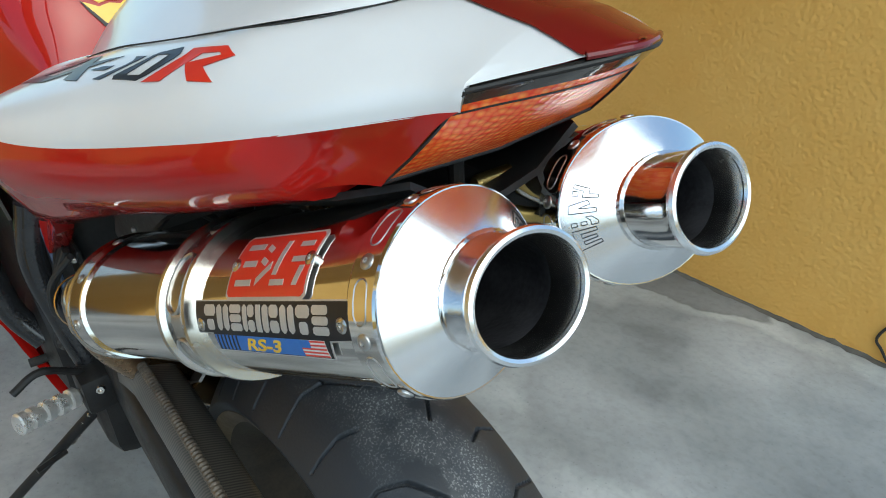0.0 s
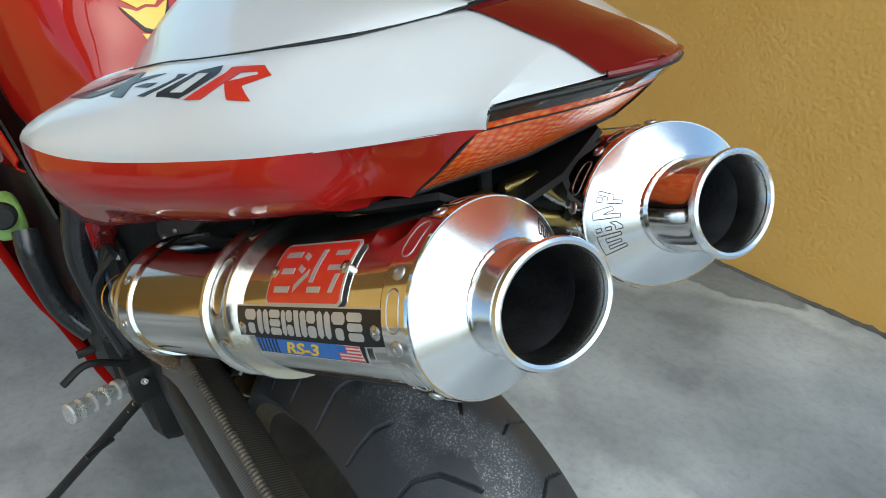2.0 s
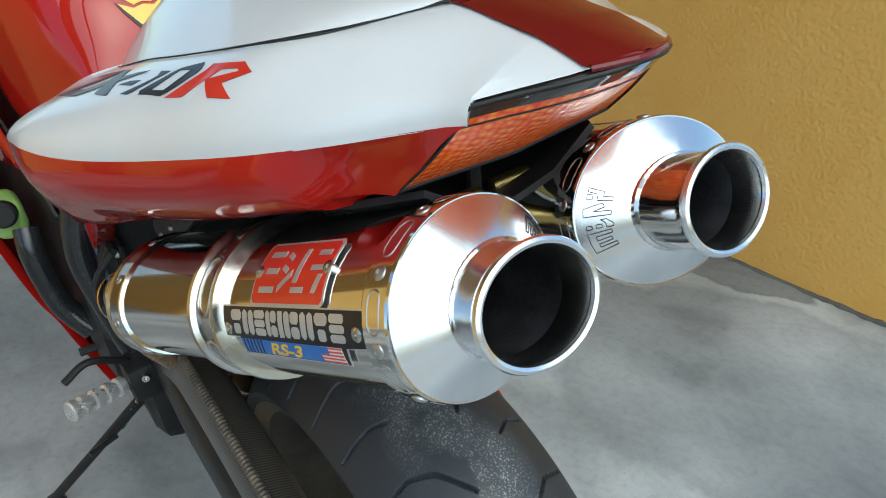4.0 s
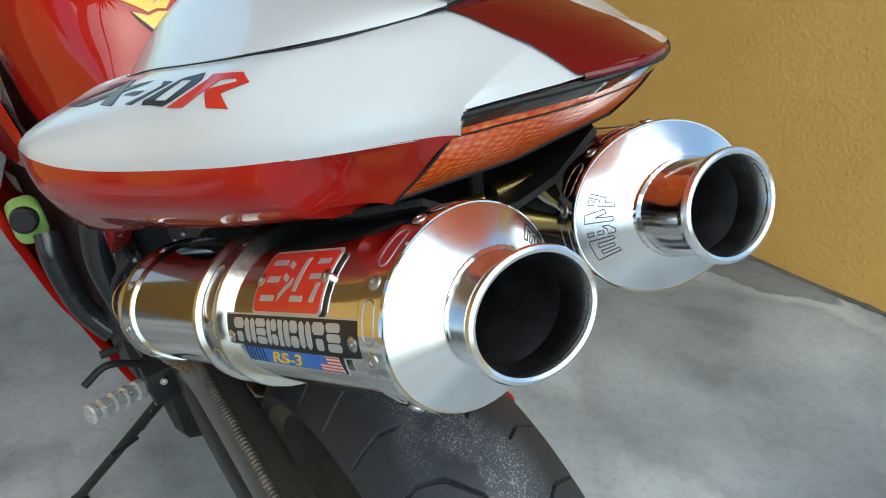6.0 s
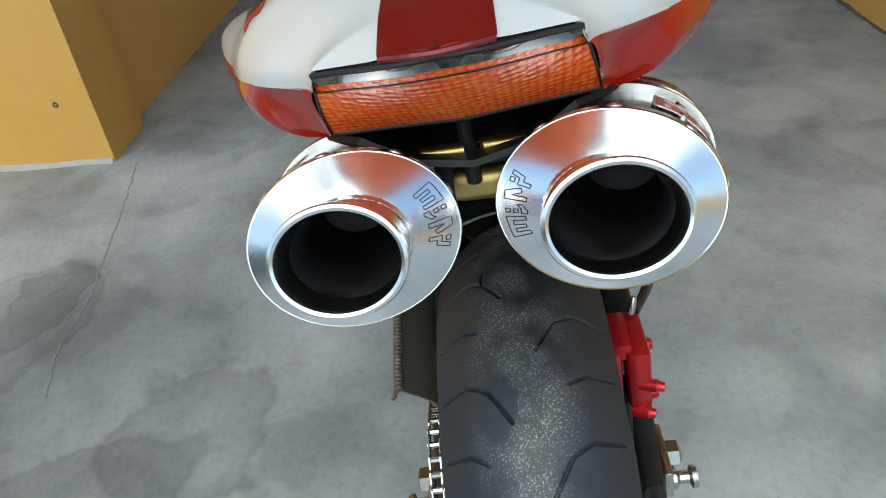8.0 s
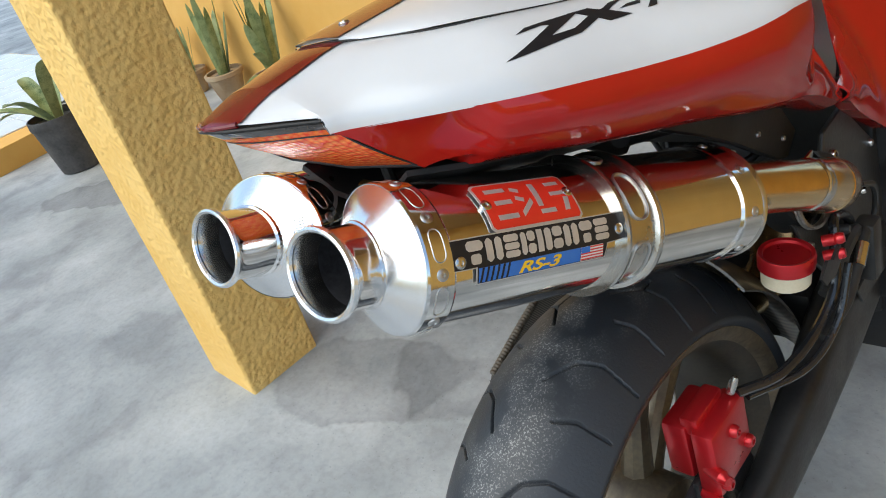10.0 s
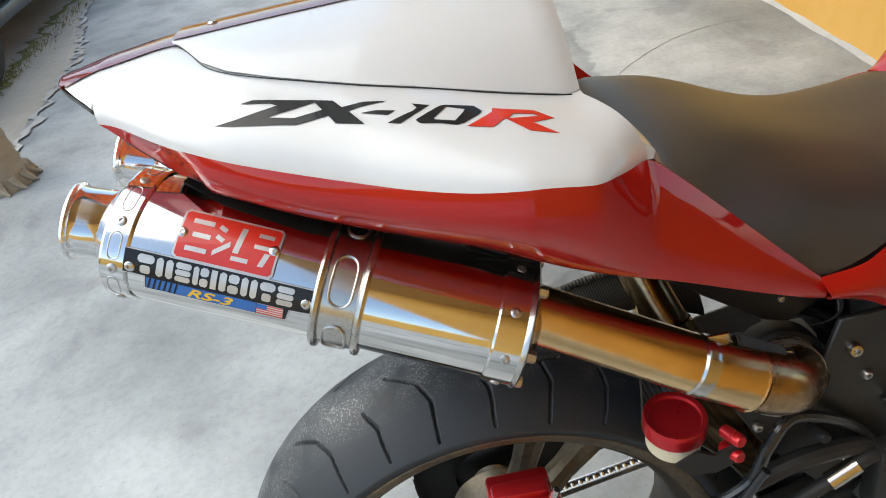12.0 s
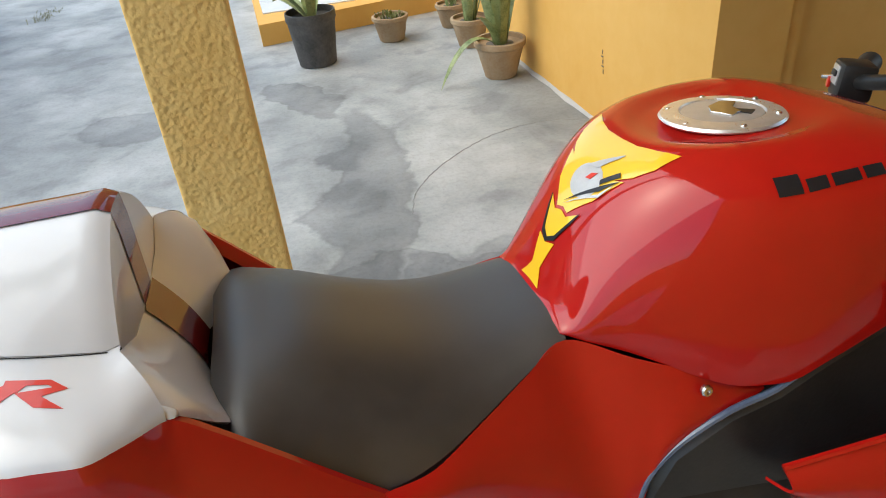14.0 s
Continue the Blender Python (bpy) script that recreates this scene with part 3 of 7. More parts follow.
# the two horns beside the sloping lip
KH = [k for k in KS if k >= 0.4]
for s in (1, -1):
    rows = []
    for i in range(10):
        x, yc = 0.0985 + 0.0255 * i / 9, 0.127 + 0.0435 * i / 9
        lo, hi = 0.4, 1.0
        for _ in range(22 if i else 0):
            mid = (lo + hi) / 2
            lo, hi = (mid, hi) if tail_point(x, mid)[0] < yc else (lo, mid)
        ks = [lo + (1 - lo) * (k - 0.4) / 0.6 for k in KH]
        rows.append([(x, s * tail_point(x, k)[0], tail_point(x, k)[1]) for k in ks])
    shell.append(grid(rows))
shell = join(*shell)
bmesh.ops.remove_doubles(shell, verts=shell.verts[:], dist=2e-4)
tail = part("tail_fairing", shell, WHITE, bike, "glossy white upper tail shell")


def surf(x, side, k, lift=0.0):
    """A point on the tail shell with a small lift along the normal."""
    y, z = tail_point(x, k)
    y2, z2 = tail_point(x, min(k + 0.02, 1))
    y1, z1 = tail_point(x, max(k - 0.02, 0))
    n = Vector((0, -(z2 - z1), y2 - y1)).normalized()
    return Vector((x, side * (y + lift * n.y), z + lift * n.z))


# centre stripe over the rear of the tail

def tail_top(x, y):
    """Height of the white shell over (x, y) near the middle."""
    if x < -0.2365:
        w, z = lerp_table(NOSE, x)
        cz = lerp_table(CROWN, x)[0]
        return z + (cz - z) * (1 - min(1, abs(y) / w) ** 2.2)
    lo, hi = 0.0, 1.0
    for _ in range(24):
        mid = (lo + hi) / 2
        lo, hi = (mid, hi) if tail_point(x, mid)[0] < abs(y) else (lo, mid)
    return tail_point(x, lo)[1]


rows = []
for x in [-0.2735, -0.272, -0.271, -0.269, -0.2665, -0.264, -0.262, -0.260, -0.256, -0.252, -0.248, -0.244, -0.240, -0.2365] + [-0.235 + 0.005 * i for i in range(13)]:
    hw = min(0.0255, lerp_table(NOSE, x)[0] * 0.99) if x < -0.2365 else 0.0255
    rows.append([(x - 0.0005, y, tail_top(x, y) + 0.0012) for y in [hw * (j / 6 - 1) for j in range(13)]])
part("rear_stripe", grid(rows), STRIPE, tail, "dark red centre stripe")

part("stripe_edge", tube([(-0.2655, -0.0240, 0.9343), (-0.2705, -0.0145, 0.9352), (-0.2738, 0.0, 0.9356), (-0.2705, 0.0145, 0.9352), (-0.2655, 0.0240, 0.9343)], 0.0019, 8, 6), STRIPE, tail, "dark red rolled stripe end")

# lower red side panels
PANEL_TOP = [(0.124, 0.172, 0.855), (0.132, 0.1705, 0.8495), (0.150, 0.1695, 0.8330), (0.180, 0.1680, 0.8035), (0.210, 0.1665, 0.7735), (0.240, 0.1650, 0.7435), (0.253, 0.1640, 0.7310), (0.262, 0.1635, 0.7220)]

PANEL_BELLY = [(0.0, 0.206), (0.03, 0.214), (0.055, 0.2175), (0.078, 0.2165), (0.10, 0.211), (0.124, 0.2025), (0.15, 0.1945), (0.18, 0.188), (0.22, 0.179), (0.265, 0.167)]


def panel_point(x, w):
    """A point on the red panel at station x; w runs from the white edge (0) to the lower edge (1)."""
    ly, lz = smooth_table(LOW, x)
    ey, ez = smooth_table(EDGE, x, 0.012 if x < 0.04 else 0.003) if x <= 0.124 else smooth_table(PANEL_TOP, x, 0.003)
    fade = min(1.0, max(0.0, (x - 0.02) / 0.06))
    fade = fade * fade * (3 - 2 * fade)
    belly = max(ey, ly) + 0.010 * min(1, (x + 0.25) / 0.15)
    cy = belly + (curve_table(PANEL_BELLY, x)[0] - belly) * fade if fade else belly
    cz = ez * 0.45 + lz * 0.55
    return ((1 - w) ** 2 * ey + 2 * w * (1 - w) * cy + w * w * ly, (1 - w) ** 2 * (ez + 0.0006) + 2 * w * (1 - w) * cz + w * w * lz)


for s in (1, -1):
    rows = []
    for i in range(8 + 85):
        prof = []
        for j in range(9):
            w = j / 8
            if i < 8:
                lamp_side = Vector((-0.2345, 0.0640, 0.9135)).lerp(Vector((-0.188, 0.0762, 0.8680)), w)
                x = lamp_side.x + (-0.160 - lamp_side.x) * i / 8
                q = (i / 8) ** 0.95
                q += (1 - q) * (1 - w) ** 3
                y, z = panel_point(x, w)
                prof.append(Vector((x, lamp_side.y + (y - lamp_side.y) * q, lamp_side.z + (z - lamp_side.z) * q)))
            else:
                x = -0.160 + 0.005 * (i - 8)
                prof.append(Vector((x, *panel_point(x, w))))
        top, low = prof[0], prof[-1]
        inner = max(low.y - 0.05, 0.03)
        turn = min(1.0, max(0.0, (top.x - 0.115) / 0.02))
        prof = [top + Vector((0, -0.018 + 0.004 * turn, -0.004 - 0.014 * turn)), top + Vector((0, -0.002 - 0.004 * turn, -0.0002 + 0.0004 * turn))] + prof + [low + Vector((0, -0.006, -0.004)), low + Vector((0, -0.015, -0.008)), low + Vector((0, -0.028, -0.010)), Vector((low.x, inner, low.z - 0.006))]
        if i < 8:
            prof[-4:] = [(low + Vector((0.002 * n, -0.004 * n, 0.003 * n))).lerp(p, (i / 8) ** 2) for n, p in zip((1, 2, 3, 4), prof[-4:])]
        rows.append([(p.x, s * p.y, p.z) for p in prof])
    part("side_panel", grid(rows), RED, bike, "glossy red lower tail panel")

# seat cowl hump
HX = [-0.177, -0.172, -0.165, -0.15, -0.13, -0.10, -0.07, -0.04, -0.01, 0.02, 0.05, 0.075, 0.088, 0.094, 0.097, 0.098]
rows = []
for x in HX:
    sy, sz = smooth_table(SEAM, min(x, 0.091), 0.004)
    cz = lerp_table(CROWN, x)[0] + 0.001
    top = min(0.024, sy - 0.001)
    sz += 0.0012 * max(0, min(1, (-0.09 - x) / 0.05))
    cz += 0.0014
    inset = max(0, x - 0.088) * 0.55
    pts = []
    for k in range(15):
        w = k / 14
        if w < 0.25:
            y, z = top * w / 0.25, cz - 0.0015 * (w / 0.25) ** 2
        else:
            q = (w - 0.25) / 0.75
            cy, c2 = top + 0.62 * (sy - top), cz - 0.30 * (cz - sz)
            y = (1 - q) ** 2 * top + 2 * q * (1 - q) * cy + q * q * (sy - 0.0015)
            z = (1 - q) ** 2 * (cz - 0.0015) + 2 * q * (1 - q) * c2 + q * q * (sz + 0.001)
        pts.append((x, max(y - inset, 0) if y > 0 else 0, z - inset * (1 - w)))
    rows.append([(a, -b, c) for a, b, c in pts[::-1]] + pts[1:])
last = rows[-1]
for w in (0.15, 0.5, 1.0):
    rows.append([(0.0985, y, z + (lerp_table([(0.0, 0.866), (0.03, 0.866), (0.08, 0.872), (0.118, 0.884), (0.13, 0.886)], abs(y))[0] - 0.001 - z) * w) for x, y, z in last])
cowl = part("seat_cowl", grid(rows), WHITE, bike, "white solo seat cowl with a dark red centre band")
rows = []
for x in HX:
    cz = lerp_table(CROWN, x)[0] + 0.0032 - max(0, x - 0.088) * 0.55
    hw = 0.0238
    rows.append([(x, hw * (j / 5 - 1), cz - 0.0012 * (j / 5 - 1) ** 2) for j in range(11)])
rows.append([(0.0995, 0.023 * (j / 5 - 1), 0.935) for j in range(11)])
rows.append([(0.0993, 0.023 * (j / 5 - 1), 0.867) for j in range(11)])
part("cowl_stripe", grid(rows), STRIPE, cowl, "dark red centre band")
for s in (1, -1):
    line = []
    for i in range(34):
        x = -0.177 + 0.268 * (i / 33) ** 1.3
        sy, sz = smooth_table(SEAM, x, 0.004)
        line.append((x, s * sy, max(tail_top(x, sy), sz) + 0.0006))
    part("cowl_seam", tube(line, 0.0004, 6, 2), PLASTIC, cowl, "dark gap round the cowl")
part("cowl_screw", screw((-0.150, 0, 0.9550), (0, 0, 1), 0.004, 0.002), STEEL, cowl, "small steel fixing screw")

# sloping white lip in front of the cowl
crest = [(0.0985, 0.0, 0.866), (0.0985, 0.03, 0.866), (0.0995, 0.08, 0.872), (0.0985, 0.127, tail_top(0.0985, 0.127))] + [(x, y, tail_top(x, y)) for x, y in ((0.1085, 0.144), (0.1169, 0.158), (0.1232, 0.169))] + [(0.124, 0.1715, 0.8545)]
foot = [(0.132, 0.0, 0.800), (0.133, 0.03, 0.800), (0.147, 0.075, 0.795), (0.160, 0.107, 0.790), (0.157, 0.125, 0.804), (0.148, 0.148, 0.826), (0.131, 0.1665, 0.852), (0.1258, 0.1705, 0.8540)]


def lip_row(lift):
    out = []
    for i in range(9):
        w = i / 8
        r = [Vector(a).lerp(Vector(b), w) + Vector((0.004 * math.sin(math.pi * w) + lift, 0, lift)) for a, b in zip(crest, foot)]
        out.append(r)
    return out


rows = [[(p.x, -p.y, p.z) for p in r[::-1]] + [tuple(p) for p in r[1:]] for r in lip_row(0)]
lip = part("seat_lip", grid(rows, thick=0.003), WHITE, bike, "white lip sloping down to the seat")
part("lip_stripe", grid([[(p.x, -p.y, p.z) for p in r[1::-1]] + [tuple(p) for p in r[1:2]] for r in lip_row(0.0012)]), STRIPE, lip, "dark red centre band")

# tail lamp
TOPL = [(0.0, -0.2725), (0.014, -0.270), (0.0245, -0.2645), (0.035, -0.2575), (0.046, -0.2485), (0.056, -0.2405), (0.0625, -0.235)]


def lamp_point(y0, x0, w, lift=0.0):
    """On the lamp's face; w runs from its top edge (0) to its lower edge (1)."""
    f = abs(y0) / 0.0625
    top = Vector((x0 - 0.0005, y0, 0.9335 - 0.0115 * f ** 1.5))
    low = Vector((-0.189, y0 * 1.20, 0.8665 + 0.004 * f))
    out = Vector((-0.62, 0.35 * y0 / 0.0625, -0.70)).normalized()
    return top.lerp(low, w) + out * (0.003 * math.sin(math.pi * w ** 0.8) + lift)


SPAN = [(-a, b) for a, b in TOPL[:0:-1]] + TOPL


def lamp_strip(w0, w1, lift, n=8, thick=0.004):
    face = [[tuple(lamp_point(y, x, w0 + (w1 - w0) * j / n, lift)) for j in range(n + 1)] for y, x in SPAN]
    back = [[tuple(lamp_point(y, x, w0 + (w1 - w0) * j / n, lift - thick)) for j in range(n, -1, -1)] for y, x in SPAN]
    return grid([f + b for f, b in zip(face, back)], closed_v=True, cap=True)


lamp = part("tail_lamp", lamp_strip(0.19, 1.0, 0.0, 12), LENS, bike, "orange honeycomb tail lamp lens")
part("lamp_hood", lamp_strip(0.01, 0.09, 0.001, 4), SMOKE, lamp, "smoked clear strip along the lamp's top")
part("lamp_band", lamp_strip(0.095, 0.18, 0.0002, 3), LENS, lamp, "narrow upper lens band")
part("lamp_line", lamp_strip(0.176, 0.192, 0.0005, 1), PLASTIC, lamp, "dark dividing line")
part("lamp_gasket", tube([tuple(lamp_point(y, x, 0.0, 0.001) + Vector((0, 0, 0.001))) for y, x in SPAN], 0.0012, 6, 3), PLASTIC, lamp, "black rubber gasket")
part("lamp_lower_edge", tube([tuple(lamp_point(y, x, 1.0, 0.0)) for y, x in SPAN], 0.0015, 6, 3), PLASTIC, lamp, "black lower seal")

for end in (SPAN[0], SPAN[-1]):
    part("lamp_end_seal", tube([tuple(lamp_point(*end, w, 0.0004)) for w in (0.0, 0.2, 0.4, 0.6, 0.8, 1.0)], 0.0009, 6, 3), PLASTIC, lamp, "black end seal")

# dark undertray with its bracket and gold pins
rows = []
for x, hw, z in [(-0.19, 0.06, 0.866), (-0.16, 0.085, 0.858), (-0.10, 0.105, 0.842), (0.0, 0.115, 0.812), (0.10, 0.12, 0.785), (0.2, 0.10, 0.735)]:
    rows.append([(x, -hw, z), (x, -hw * 0.5, z - 0.02), (x, 0, z - 0.026), (x, hw * 0.5, z - 0.02), (x, hw, z)])
part("undertray", grid(rows, thick=0.004), PLASTIC, bike, "matt black undertray")
part("tail_bracket", box(-0.15, 0.05, -0.03, 0.03, 0.79, 0.832, 0.006), BLACKMETAL, bike, "black tail bracket")
part("tail_post", tube([(-0.158, 0.004, 0.852), (-0.158, 0.004, 0.808)], 0.005, 10), PLASTIC, bike, "black bracket post")
part("plate_stub", lathe([(0, -0.024), (0.013, -0.024), (0.014, -0.020), (0.014, 0.020), (0.013, 0.024), (0, 0.024)], axis((-0.145, -0.006, 0.802), (0, 1, 0.05)), 18), BRASS, bike, "dull gold stub of the plate holder")
for y in (-0.018, 0.02):
    part("bracket_pin", lathe([(0, -0.014), (0.0055, -0.014), (0.0055, 0.012), (0.004, 0.014), (0, 0.014)], axis((-0.165, y, 0.835), (0, 1, 0.03)), 14), BRASS, bike, "dull gold bracket pin")
part("bracket_bar", tube([(-0.162, -0.05, 0.832), (-0.165, 0, 0.83), (-0.162, 0.05, 0.832)], 0.004, 8), STEEL, bike)


# lettering on the tail sides, cut from thin vinyl. Each glyph: polygons in units of the cap height.
MARK_RIGHT, MARK_LEFT = (-0.140, 0.071), (0.078, -0.130)
MARK_K = [(-0.14, 0.56, 0.75), (-0.10, 0.50, 0.68), (-0.045, 0.43, 0.60), (0.0, 0.455, 0.565), (0.035, 0.475, 0.565), (0.07, 0.51, 0.588)]
MARK_KL = [(-0.13, 0.47, 0.66), (-0.08, 0.44, 0.64), (0.0, 0.43, 0.60), (0.075, 0.45, 0.60)]
# how low and how high the mark reaches along its length, on each side
REACH_RIGHT = [(0, 0.0, 0.87), (5, -0.04, 0.78), (9, -0.09, 0.80), (10.9, -0.14, 0.93), (13, -0.25, 1.15), (14, -0.29, 1.18)]
REACH_LEFT = [(0, 0.0, 0.90), (5.4, 0.05, 0.93), (7, 0.10, 0.86), (9, 0.10, 0.82), (11, 0.02, 0.92), (13.8, -0.10, 0.85)]
LETTERS = {  # outlines of the mark, in units of its height from the foot of the first letter
    "letter_z": ([(1.22, 0.89), (1.77, 1.03), (4.26, 0.98), (4.32, 0.9), (2.28, 0.32), (3.4, 0.28), (3.56, 0.14), (3.45, -0.0), (-0.04, 0.01), (2.76, 0.79), (2.47, 0.88)],),
    "letter_x": ([(3.99, 1.0), (5.07, 0.94), (5.4, 0.66), (6.41, 0.85), (7.23, 0.94), (5.65, 0.5), (6.21, -0.03), (5.06, 0.03), (4.81, 0.35), (3.45, -0.0), (3.18, 0.15), (3.4, 0.28), (4.59, 0.59), (4.32, 0.9)],),
    "hyphen": ([(6.13, 0.39), (6.75, 0.53), (7.51, 0.56), (7.2, 0.37)],),
    "digit_one": ([(8.24, 0.91), (8.93, 0.9), (7.64, 0.0), (7.13, 0.02), (8.23, 0.58), (8.41, 0.74)],),
    "digit_zero": ([(8.26, 0.15), (9.34, 0.89), (9.57, 0.96), (10.7, 1.01), (10.95, 0.8), (10.32, 0.82), (9.58, 0.88), (8.99, 0.24)], [(10.95, 0.8), (10.89, 0.67), (10.15, 0.12), (9.85, -0.03), (8.41, 0.0), (8.26, 0.15), (8.99, 0.24), (9.03, 0.16), (9.79, 0.17), (10.19, 0.63), (10.32, 0.82)],),
    "letter_r": ([(10.22, -0.06), (11.37, 0.77), (11.41, 0.94), (13.11, 1.01), (13.79, 0.74), (13.21, 0.75), (13.02, 0.83), (12.22, 0.79), (11.9, 0.51), (11.81, 0.5), (11.21, -0.02)], [(11.9, 0.51), (13.21, 0.75), (13.79, 0.74), (12.84, 0.42), (13.73, -0.01), (12.61, -0.0), (11.81, 0.5)],),
}


def tail_decal(side):
    """The model mark on one side, laid on the shell; it reads forward on one side and rearward on the other."""
    x_start, x_end = MARK_RIGHT if side < 0 else MARK_LEFT
    for name, polys in LETTERS.items():
        bits = []
        for poly in polys:
            def lay(gx, gy, gz):
                w = gx / 13.8
                x = x_start + (x_end - x_start) * w
                k0, k1 = lerp_table(MARK_K if side < 0 else MARK_KL, x)
                lo, hi = lerp_table(REACH_RIGHT if side < 0 else REACH_LEFT, gx)
                return surf(x, side, k1 + (k0 - k1) * (lo + (hi - lo) * gy), 0.0003 + 0.0002 * gz)
            bits.append(bend(prism(poly, 0, 1), lay, 0.3, 0))
        part(name, join(*bits), DECAL_RED if name == "letter_r" else BLACK, tail, "red vinyl letter" if name == "letter_r" else "black vinyl letter")


tail_decal(1)
tail_decal(-1)


# ---------------------------------------------------------------- twin silencers
def silencer(s):
    az, el = radians(12.5), radians(-21.3)
    a = Vector((math.cos(el) * math.cos(az), s * math.cos(el) * math.sin(az), math.sin(el)))
    out = Vector((-a.y, a.x, 0)).normalized() * s
    up = (a.cross(out) * s).normalized()
    c = Vector((-0.2385, s * 0.0667, 0.8297))
    RA, RB = 0.0574, 0.0467
    END = 0.302 if s < 0 else 0.352

    back, back_out, back_up = Vector((math.cos(el), 0, math.sin(el))), Vector((0, s, 0)), Vector((-math.sin(el), 0, math.cos(el)))

    def P(u, th, k=1.0, h=0.0, shift=0.0):
        if u < -0.0145:  # the outlet turns straight back from the cone
            w = min(1.0, (-0.0145 - u) / 0.010)
            o, q = out.lerp(back_out, w).normalized(), up.lerp(back_up, w).normalized()
            return c - 0.0145 * a + (u + 0.0145) * 1.2 * back + (RA * k + h) * math.cos(th) * o + (RB * k + h) * math.sin(th) * q + min(shift, 0.0024) * o
        return c + u * a + (RA * k + h) * math.cos(th) * out + (RB * k + h) * math.sin(th) * up + shift * out

    def ring(u, k=1.0, h=0.0, shift=0.0, n=56):
        return [tuple(P(u, 2 * math.pi * i / n, k, h, shift)) for i in range(n)]

    def sleeve(spec, **kw):
        return grid([ring(*q) for q in spec], closed_v=True, **kw)
    can = part("silencer", sleeve([(0.003, 1, -0.001), (0.02, 1, -0.001), (0.15, 1, -0.001), (END - 0.018, 1, -0.001), (END, 1, -0.001)]), CHROME, bike, "polished oval steel silencer with riveted plates")
    spin = axis(c, -a)
    cone = part("end_cone", moved(sleeve([(0.004, 1, 0.0004), (0.0008, 1, 0.0005), (-0.0004, 0.993, 0.0), (-0.0020, 0.945, 0.0), (-0.0080, 0.765, 0, 0.001), (-0.0145, 0.565, 0, 0.002), (-0.0150, 0.535, 0, 0.002)]), spin.inverted()), TURNED, can, "turned bright aluminium end cone", True, 14)
    cone.matrix_basis = spin
    part("outlet_weld", grid([[tuple(P(-0.0150 + 0.0016 * math.cos(w), 2 * math.pi * i / 96, 0.550, 0.0016 * math.sin(w) + 0.0003 * math.sin(i * 2.9), 0.0022)) for w in [2 * math.pi * j / 6 for j in range(6)]] for i in range(96)], closed_u=True, closed_v=True), NECK, can, "uneven weld round the outlet")
    part("outlet_pipe", sleeve([(-0.0140, 0.552, 0.0, 0.002), (-0.0165, 0.550, 0.0, 0.0025), (-0.020, 0.549, 0.0, 0.003), (-0.026, 0.549, 0.0, 0.0035), (-0.0325, 0.549, 0.0, 0.0042),
                                (-0.0350, 0.553, 0.0, 0.0045), (-0.0368, 0.564, 0.0, 0.0048), (-0.0380, 0.582, 0.0, 0.005), (-0.0384, 0.588, 0.0, 0.005)]), NECK, can, "straight bright outlet pipe with a flared end")
    part("rolled_rim", grid([[tuple(P(-0.0388 + 0.0022 * math.cos(w), 2 * math.pi * i / 64, 0.576, 0.0022 * math.sin(w), 0.005)) for w in [2 * math.pi * j / 8 for j in range(8)]] for i in range(64)], closed_u=True, closed_v=True), ALU, can, "satin rolled rim")
    part("bore_mouth", sleeve([(-0.0388, 0.552, 0, 0.005), (-0.0365, 0.530, 0, 0.0045), (-0.032, 0.515, 0, 0.004), (-0.024, 0.508, 0, 0.0035)]), STEEL, can, "bright steel mouth")
    part("bore", sleeve([(-0.0242, 0.508, 0, 0.0035), (-0.02, 0.503, 0, 0.003), (0.012, 0.49, 0, 0.0), (0.06, 0.47, 0, 0), (0.14, 0.45, 0, 0), (0.141, 0.02, 0, 0)]), SOOT, can, "sooty black bore")
    for u0, u1 in ((0.0, 0.019), (END - 0.022, END + 0.001)):
        band = part("band", sleeve([(u0, 1, -0.001), (u0, 1, 0.0006), (u0 + 0.0015, 1, 0.0012), (u1 - 0.0015, 1, 0.0012), (u1, 1, 0.0004), (u1, 1, -0.001)]), CHROME, can, "thin riveted steel band", True, 12)
        for i in range(9):
            th = radians(5 + 40 * i)
            p = P((u0 + u1) / 2, th, 1, 0.001)
            n = (math.cos(th) / RA * out + math.sin(th) / RB * up).normalized()
            part("rivet", lathe([(0, 0.0002), (0.0012, 0.0002), (0.0015, 0.0013), (0.0026, 0.0013), (0.0038, 0.0006), (0.0040, -0.001)], axis(p, n), 14), SATIN, can)
    # pressed slots between the rivets of the rear band
    slots = []
    for i in range(9):
        pts = []
        for k in range(24):
            t = 2 * math.pi * k / 24
            du, dth = 0.0042 * math.cos(t), 0.20 * (abs(math.sin(t)) ** 0.45) * (1 if math.sin(t) > 0 else -1)
            pts.append(P(0.0095 + du, radians(25 + 40 * i) + dth, 1, 0.0011))
        rows = []
        for k, p in enumerate(pts):
            q = pts[(k + 1) % 24] - pts[k - 1]
            sdir = q.normalized()
            nrm = (p - c - (p - c).dot(a) * a).normalized()
            b2 = sdir.cross(nrm)
            rows.append([tuple(p + 0.00045 * (math.cos(w) * nrm + math.sin(w) * b2)) for w in [2 * math.pi * j / 5 for j in range(5)]])
        slots.append(grid(rows, closed_u=True, closed_v=True))
    for q in slots:
        part("pressed_slot", q, SATIN, can)
    # mounting strap with raised rims and slots
    u0 = 0.151 if s < 0 else 0.160
